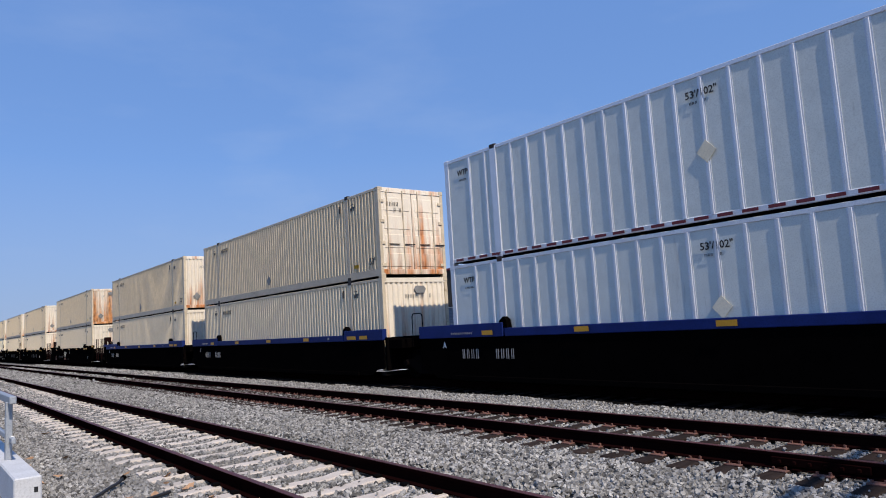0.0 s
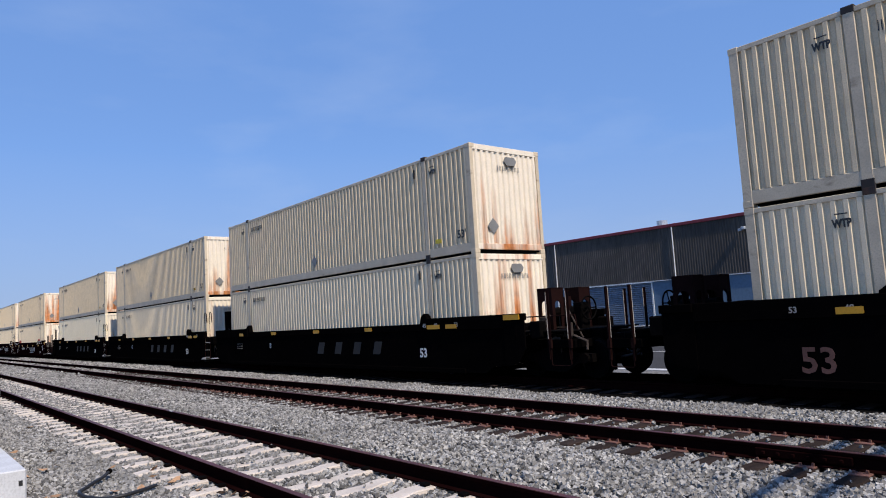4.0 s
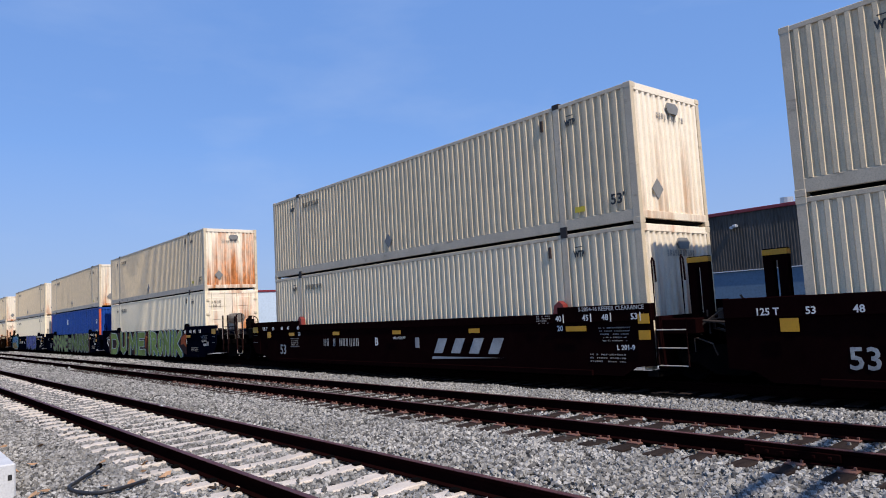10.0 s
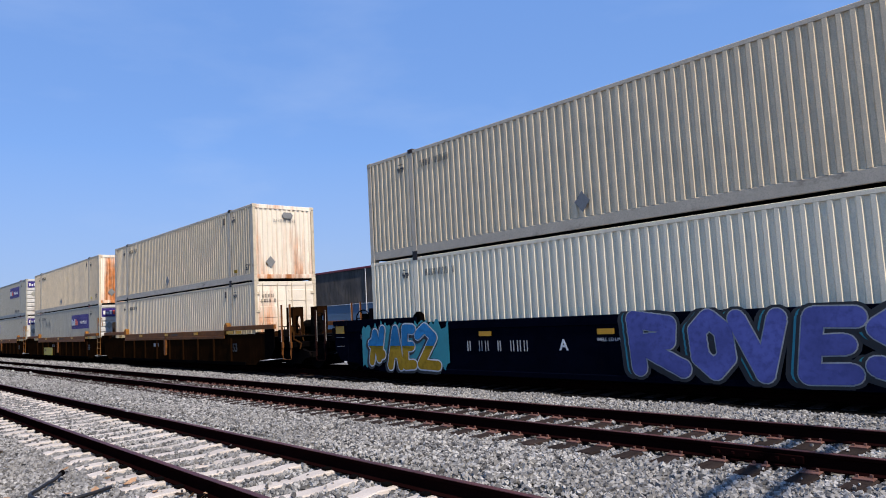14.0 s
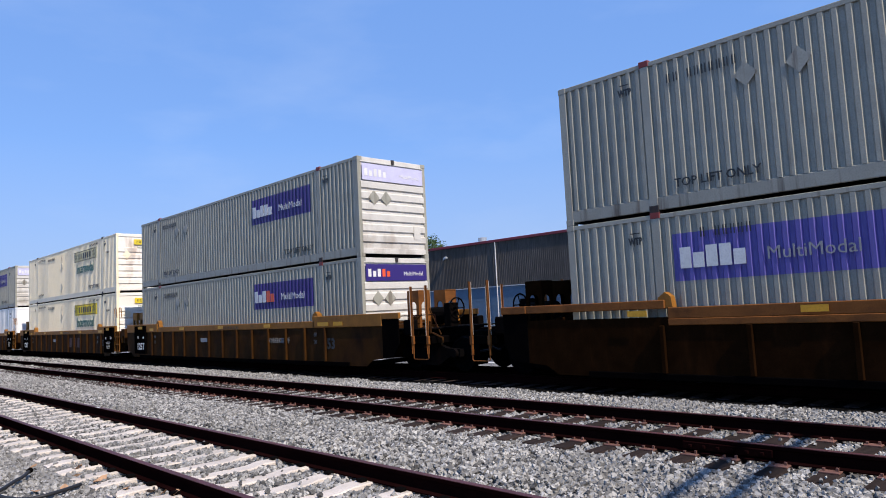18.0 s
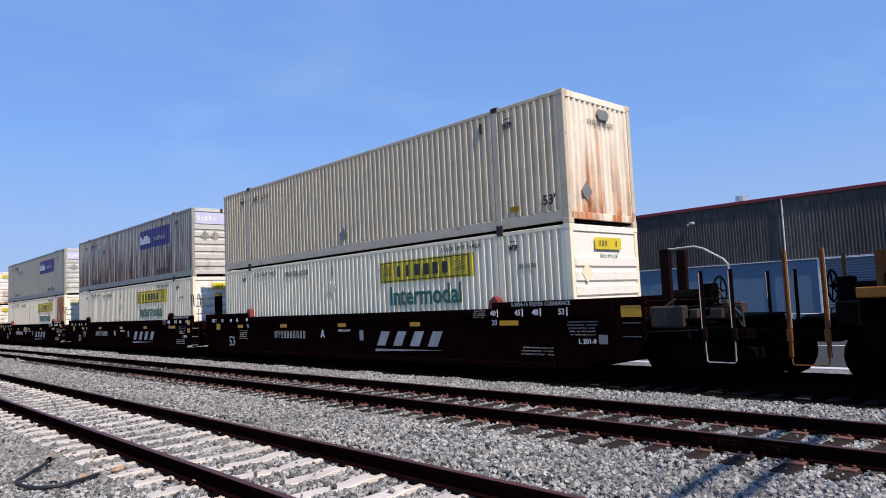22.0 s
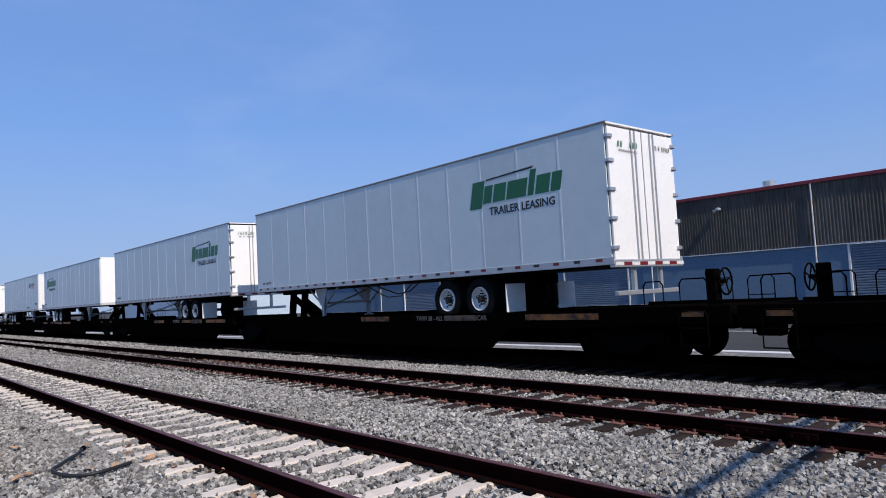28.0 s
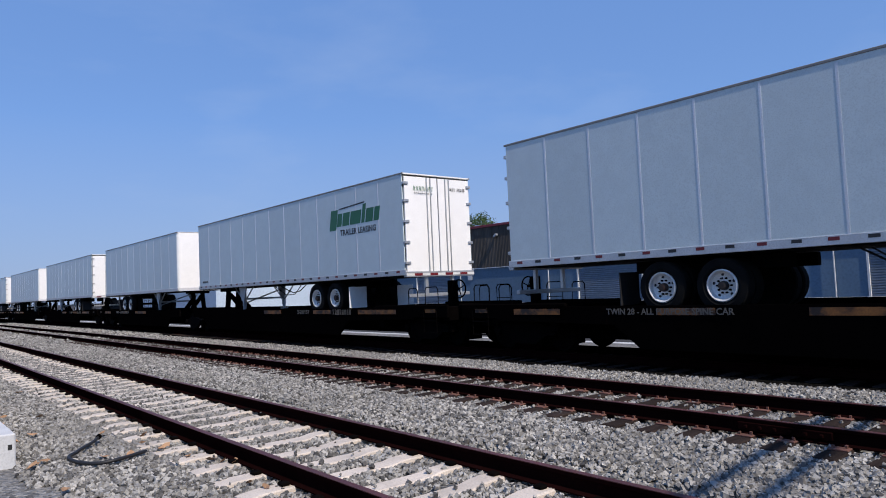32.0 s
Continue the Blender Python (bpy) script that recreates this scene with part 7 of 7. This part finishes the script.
for k, (up, low) in STACK.items():
    for level, what in ((1, up), (0, low)):
        z = UPPER if level else LOW
        place = "stacked on another container" if level else "standing in a well car"
        if what.startswith(("cream", "pale")):
            front = "door" if what.endswith("door") or (k == 1 and level) else "corr"
            lab = ("cream container with rusty double doors " + place) if front == "door" else (CREAM_UP if level else CREAM_LOW)
            c = container("pale" if what.startswith("pale") else ({3: "cream_rusty", 9: "cream_clean"}.get(k, "cream") if level else "creamlow"), lab, front)
            cream_marks(c, 10 * k + level, level, front)
        elif what.startswith("grey"):
            front = "door" if what == "greydoor" else "ribs"
            c = container("rustgrey" if k == 20 else "grey", ("grey container streaked with brown rust " if k == 20 else "grey corrugated container with purple sign ") + place, front)
            if k == 14:
                grey_marks(c, k, front, sign_at=(-6.0, -2.0))
            elif what == "greydoor":
                grey_marks(c, k, front, sign_at=(-13.9, -10.5), faded=True, orange=False, bright=False)
            else:
                grey_marks(c, 10 * k + level, front, faded=k not in (15, 16), orange=(k in (15,) or (k == 16 and not level)), bleached=k in (18, 20, 21) or (k == 16 and level == 1))
        elif what.startswith("white"):
            c = container("white_rusty" if k == 22 else "white", "white container with yellow and green lettering " + place, "ribs")
            white_marks(c, 10 * k + level, True, what == "whiterust")
        elif what == "blue":
            c = container("blue", "deep blue container with orange corner posts in a well car", "corr")
            words("53", 0.42, M["white"], c, -0.75, SIDE_Y, 1.95, 0.014)
            words('110"', 0.2, M["ink"], c, -0.725, SIDE_Y - 0.006, 1.25, 0.006)
            bars(M["ink"], c, -0.725, SIDE_Y - 0.006, 1.07, 0.38, 0.04, 9, seed=2)
            block("notice", M["white"], c, (-0.95, -0.5, SIDE_Y - 0.003, SIDE_Y + 0.001, 1.0, 1.4))
            block("notice", M["white"], c, (-10.0, -9.55, SIDE_Y - 0.003, SIDE_Y + 0.001, 1.9, 2.3))
            end_words("53", 0.5, M["white"], c, 0.01, 0.0, 1.85, 0.02)
            end_flat("notice", M["white"], c, 0.008, -0.2, 0.3, 1.0, 1.35)
        else:
            rows = [-13.53 + 0.577 * i for i in range(20)] + [-15.12, -14.5, -1.65, -1.03] if k == 0 else [-13.38 + 0.4077 * i for i in range(27)] + [-15.7, -15.28, -14.86, -1.3, -0.88, -0.46]
            c = container("plate", "white aluminium container with side posts " + place, "plate", posts=rows)
            plate_marks(c, k, level)
        load(c, k, z)

CARS = [("blue", (0, 1, 2), "three-unit well car with a deep blue upper sill"), ("black", (3,), "single black well car with small yellow reflectors"), ("black", (4, 5, 6), "three-unit black well car with faded lettering"),
        ("maroon", (7, 8, 9), "three-unit dark maroon well car with pale lettering"), ("navy", (10, 11, 12), "three-unit navy well car covered in bright graffiti"), ("umber", (13, 14, 15), "three-unit ochre well car with rusty ribbed sides"),
        ("ochre", (16, 17, 18), "three-unit ochre well car with black number panels"), ("maroon", (19, 20, 21), "three-unit dark maroon well car with pale lettering"), ("ochre", (22,), "single rusty ochre well car with ribbed sides")]
for kind, units, label in CARS:
    base = FRONT[units[0]]
    car = thing("well_car", label, "railway car", "cars of the train")
    for n, k in enumerate(units):
        x = FRONT[k] - base
        well_unit(car, kind, x, (n > 0, n < len(units) - 1))
        letter = ("ACB" if kind in ("maroon", "blue") else "BCA")[n] if len(units) == 3 else "A"
        if k != 3:
            railway_mark(car, kind, x)
        stencils(car, kind, x, letter, 40 + k, (n > 0, n < len(units) - 1))
        if n:
            gap = FRONT[units[n - 1]] - L53 - FRONT[k]
            truck(car, x + gap / 2)
            if kind in ("ochre", "umber", "maroon", "black"):
                lx = x + 0.28
                put("ladder", mesh_of((kind, "ladder"), M["ochre_top"] if kind in OCHRE else M["railing"], lambda bm: [tube(bm, [(q, 0.1, 1.95), (q, 0.08, 2.36), (q, 0.03, 2.42), (q, 0, 2.36), (q, 0, 0.36)], 0.02, 6) for q in (0, 0.62)]), car, pose(lx, -OUT + 0.0, 0))
                for z in (0.37, 0.70, 1.04):
                    put("rung", mesh_of((kind, "joint_rung"), M["ochre_top"] if kind in OCHRE else M["railedge"], lambda bm: tube(bm, [(0, 0, 0), (0.62, 0, 0)], 0.013, 6)), car, pose(lx, -OUT - 0.005, z))
                put("brake_piping", mesh_of((kind, "joint_piping"), M["pipe"] if kind not in OCHRE else M["ochre"], lambda bm: brake_piping(bm, 31, -0.7, 0.7)), car, pose(x + gap / 2, 0, 0))
                if kind in OCHRE:
                    for dx, yy in ((1.0, -0.6), (1.85, -0.6), (1.0, 0.75), (1.85, 0.75)):
                        arched_stanchion(car, M["ochre_top"] if kind == "ochre" else M["umber_top"], x + dx, yy)
                    for bx in (x + 1.25, x + gap - 1.25):
                        put("end_bracket", mesh_of((kind, "end_bracket"), M[kind], lambda bm: arch_plate(bm, 0.42, 0.75, 1.40, 1, 0.3)), car, pose(bx, -OUT + 0.18, 0))
                for dx in (-0.75, 0.75) if kind not in OCHRE else ():
                    p = put("stanchion", mesh_of((kind, "stanchion"), M[CAR[kind]["end"]], lambda bm: (box(bm, -0.22, -0.04, -0.07, 0.07, 1.1, 2.42, 0.012), box(bm, 0.04, 0.22, -0.07, 0.07, 1.1, 2.42, 0.012), box(bm, -0.06, 0.06, -0.06, 0.06, 2.2, 2.41))), car, pose(x + gap / 2 + dx, -0.55, 0))
                    block("post_cap", M["yellow"] if kind == "maroon" else M[CAR[kind]["end"]], p, (-0.224, 0.224, -0.074, 0.074, 2.30, 2.40), 0.004)
            elif kind == "navy" or kind == "blue":
                put("deck_box", mesh_of((kind, "deck_box"), M[CAR[kind]["end"]], lambda bm: box(bm, -0.7, 0.7, -0.5, 0.6, 1.16, 1.55, 0.05)), car, pose(x + gap / 2, 0, 0))
                put("grab_rail", mesh_of((kind, "low_rail"), M[CAR[kind]["end"]], lambda bm: u_rail(bm, 0.5, 1.0, 1.95)), car, pose(x + gap / 2 - 0.2, -1.3, 0))
    last = FRONT[units[-1]] - base - L53
    truck(car, {"maroon": 2.6, "black": 2.25, "blue": 2.25}.get(kind, 2.45))
    truck(car, last - 0.9)
    car_end(car, kind, 0, 1, True, units == (22,))
    car_end(car, kind, last, -1, kind != "maroon")
    if kind == "navy":
        spray_panel(car, -15.9, -1.9, 0.12, 1.42, "sprayD", 1)
        shades = [("sprayR", 1.0, -0.20, 0.0), ("ink", 1.25, -0.07, 0.0), ("teal", 1.0, 0.13, 0.0), ("ink", 1.35, 0.0, 0.0)]
        spray(car, [("D", -15.27, -13.5), ("U", -13.12, -11.85), ("M", -11.4, -9.83), ("E", -9.63, -8.25)], 0.10, 1.40, 0.165, shades + [("white", 1.16, 0.0, 0.0), ("sprayA", 1.0, 0.0, 0.0)], 1, True)
        spray(car, [("I", -7.85, -7.35), ("R", -7.1, -6.1), ("O", -6.15, -5.3), ("N", -5.2, -4.25), ("I", -4.2, -3.7), ("K", -3.6, -2.4)], 0.12, 1.44, 0.155, shades + [("white", 1.2, 0.0, 0.0), ("sprayA", 1.0, 0.0, 0.0)], 2)
        for n, flat_mark in enumerate(([(-8.2, 0.55), (-8.05, 0.5), (-7.98, 0.95), (-7.88, 0.9), (-8.05, 1.3), (-8.3, 1.0), (-8.17, 1.0)], [(-2.5, 1.05), (-1.9, 1.2), (-1.75, 1.0), (-1.95, 0.92), (-1.8, 0.6), (-2.2, 0.75), (-2.55, 0.7)])):
            bm = bmesh.new()
            prism(bm, flat_mark, -OUT - 0.086, -OUT - 0.082)
            part("spray_arrow", bm, M["sprayR"], car, "orange-red sprayed arrow")
        for sx, sz, r in ((-15.75, 0.98, 0.26), (-16.1, 0.80, 0.16), (-15.9, 0.66, 0.14), (-2.0, 1.12, 0.2), (-1.8, 0.85, 0.14)):
            put("spray_star", mesh_of("spray_star", M["white"], lambda bm: prism(bm, [(0, 1), (-0.12, 0.12), (-1, 0), (-0.12, -0.12), (0, -1), (0.12, -0.12), (1, 0), (0.12, 0.12)], -0.003, 0.003)), car, pose(sx, -OUT - 0.07, sz) @ Matrix.Diagonal((r * 0.8, 1, r, 1)))
        x = FRONT[11] - base
        spray_panel(car, x - 14.1, x - 1.7, 0.16, 1.40, "sprayD", 2)
        dark = [("ink", 1.5, 0.03, -0.03)]
        spray(car, [(ch, x + a, x + b) for ch, a, b in (("S", -14.0, -12.8), ("P", -12.65, -11.75), ("A", -11.9, -10.65), ("M", -10.75, -9.6), ("E", -9.6, -8.55))], 0.16, 1.38, 0.105, dark + [("olive", 1.18, 0.0, 0.0), ("sprayF", 1.0, 0.0, 0.0)], 3)
        spray(car, [(ch, x + a, x + a + 0.33) for ch, a in (("C", -8.4), ("N", -8.07), ("S", -7.74))], 0.78, 1.14, 0.045, [("ink", 1.25, 0.0, 0.0), ("sprayF", 1.0, 0.0, 0.0)], 4)
        spray(car, [(ch, x + a, x + a + 0.32) for ch, a in (("0", -8.35), ("2", -8.02), ("0", -7.7))], 0.28, 0.70, 0.045, [("ink", 1.25, 0.0, 0.0), ("sprayF", 1.0, 0.0, 0.0)], 5)
        spray(car, [(ch, x + a, x + b) for ch, a, b in (("N", -7.4, -5.8), ("U", -5.75, -4.65), ("S", -4.6, -3.6), ("S", -3.55, -2.75), ("E", -2.75, -2.0))], 0.14, 1.44, 0.19, [("ink", 1.7, -0.05, 0.0), ("edge", 1.16, 0.0, 0.0), ("olive", 1.0, 0.0, 0.0)], 6)
        x = FRONT[12] - base
        spray_panel(car, x - 16.43, x - 12.76, 0.16, 1.46, "tealpaint", 3)
        piece = [(ch, x + a, x + b) for ch, a, b in (("~", -16.1, -15.3), ("A", -15.25, -14.55), ("E", -14.6, -14.0), ("2", -14.0, -13.05))]
        spray(car, piece, 0.20, 1.40, 0.125, [("ink", 1.5, -0.05, -0.03), ("white", 1.22, 0.0, 0.0), ("sprayC", 1.0, 0.0, 0.0)], 7)
        spray(car, piece, 0.20, 1.40, 0.125, [("sprayE", 1.0, 0.0, 0.0)], 7, False, 0.82)
        spray(car, [(ch, x + a, x + b) for ch, a, b in (("R", -7.6, -6.4), ("O", -6.4, -5.55), ("V", -5.6, -4.6), ("E", -4.6, -3.65), ("S", -3.65, -2.6))], 0.22, 1.44, 0.165, [("ink", 1.3, -0.16, -0.02), ("tealpaint", 1.0, -0.12, 0.0), ("ink", 1.5, 0.0, 0.0), ("edge", 1.14, 0.0, 0.0), ("sprayB", 1.0, 0.0, 0.0)], 8)
    if units == (22,):
        for ob in car.children_recursive:
            for slot in ob.material_slots:
                worn = {"shaded_ochre_side_paint": M["rustcar"], "sunlit_ochre_sill_paint": M["rustcar_top"]}.get(slot.material.name)
                if worn:
                    slot.link = "OBJECT"
                    slot.material = worn
    car.matrix_basis = pose(base, TRACK_T, 0)
    MOVERS.append((car, base, 0.0))

# trailers on spine cars
RIDES = [(-476.07, 13.72, "nose", "brown"), (-495.94, L53, "doors", "green"), (-514.38, L53, "doors", "green"), (-533.45, L53, "nose", "green"), (-551.82, L53, "nose", "pink"), (-572.09, L53, "doors", "green"),
         (-590.94, 13.72, "nose", "plain"), (-608.3, L53, "doors", "plain"), (-628.0, L53, "nose", "plain"), (-648.0, L53, "doors", "plain"), (-668.0, L53, "nose", "plain"), (-688.0, L53, "doors", "plain")]
LOOKS = {"brown": "pale grey trailer with a brown and gold shield", "green": "white box trailer with green lettering", "pink": "white box trailer with pink lettering", "plain": "plain white box trailer riding on a spine car"}
for i, (x, length, lead, style) in enumerate(RIDES):
    t = trailer(LOOKS[style] + (" with doors ahead" if lead == "doors" else " with nose ahead"), length, lead, style, 70 + i)
    t.matrix_basis = pose(x, TRACK_T, 0)
    MOVERS.append((t, x, 0.0))
for units in ((0,), (1, 2), (3, 4), (5, 6), (7, 8), (9, 10), (11,)):
    base = RIDES[units[0]][0]
    car = thing("spine_car", "black articulated spine car with ochre stripes", "railway car", "cars of the train")
    for n, u in enumerate(units):
        x, length, lead, style = RIDES[u]
        spine_unit(car, x - base, length, lead, "words" if u in (1, 4, 6) else "numbers", 3.0 if n == len(units) - 1 else 0.9, 3.0 if n == 0 else 0.9)
        if n:
            gap = RIDES[units[n - 1]][0] - RIDES[units[n - 1]][1] - x
            truck(car, x - base + gap / 2)
    last = RIDES[units[-1]][0] - base - RIDES[units[-1]][1]
    ahead = base - (RIDES[units[0] - 1][0] - RIDES[units[0] - 1][1]) if units[0] else base - (FRONT[22] - L53 - 3.6)
    near = -ahead < 4.5
    lead_over = -ahead * 0.46 if near else 2.4
    behind = RIDES[units[-1]][0] - RIDES[units[-1]][1] - RIDES[units[-1] + 1][0] if units[-1] < 11 else 3.0
    tail_over = behind * 0.40 if behind < 4.5 else behind - 2.5
    truck(car, lead_over - (1.3 if near else 2.5))
    truck(car, last - tail_over + 1.85)
    spine_end(car, 0, 1, lead_over)
    spine_end(car, last, -1, tail_over)
    car.matrix_basis = pose(base, TRACK_T, 0)
    MOVERS.append((car, base, 0.0))

def run(t):
    """How far the train has gone after t seconds; it slows very slightly."""
    u = t / 10
    return 177.447 * u - 1.4918 * u * u + 0.1182 * u ** 3

def motions():
    for ob, x, z in MOVERS:
        walk(ob, [(t, pose(x + run(t), TRACK_T, z)) for t in range(0, 33, 2)])

motions()
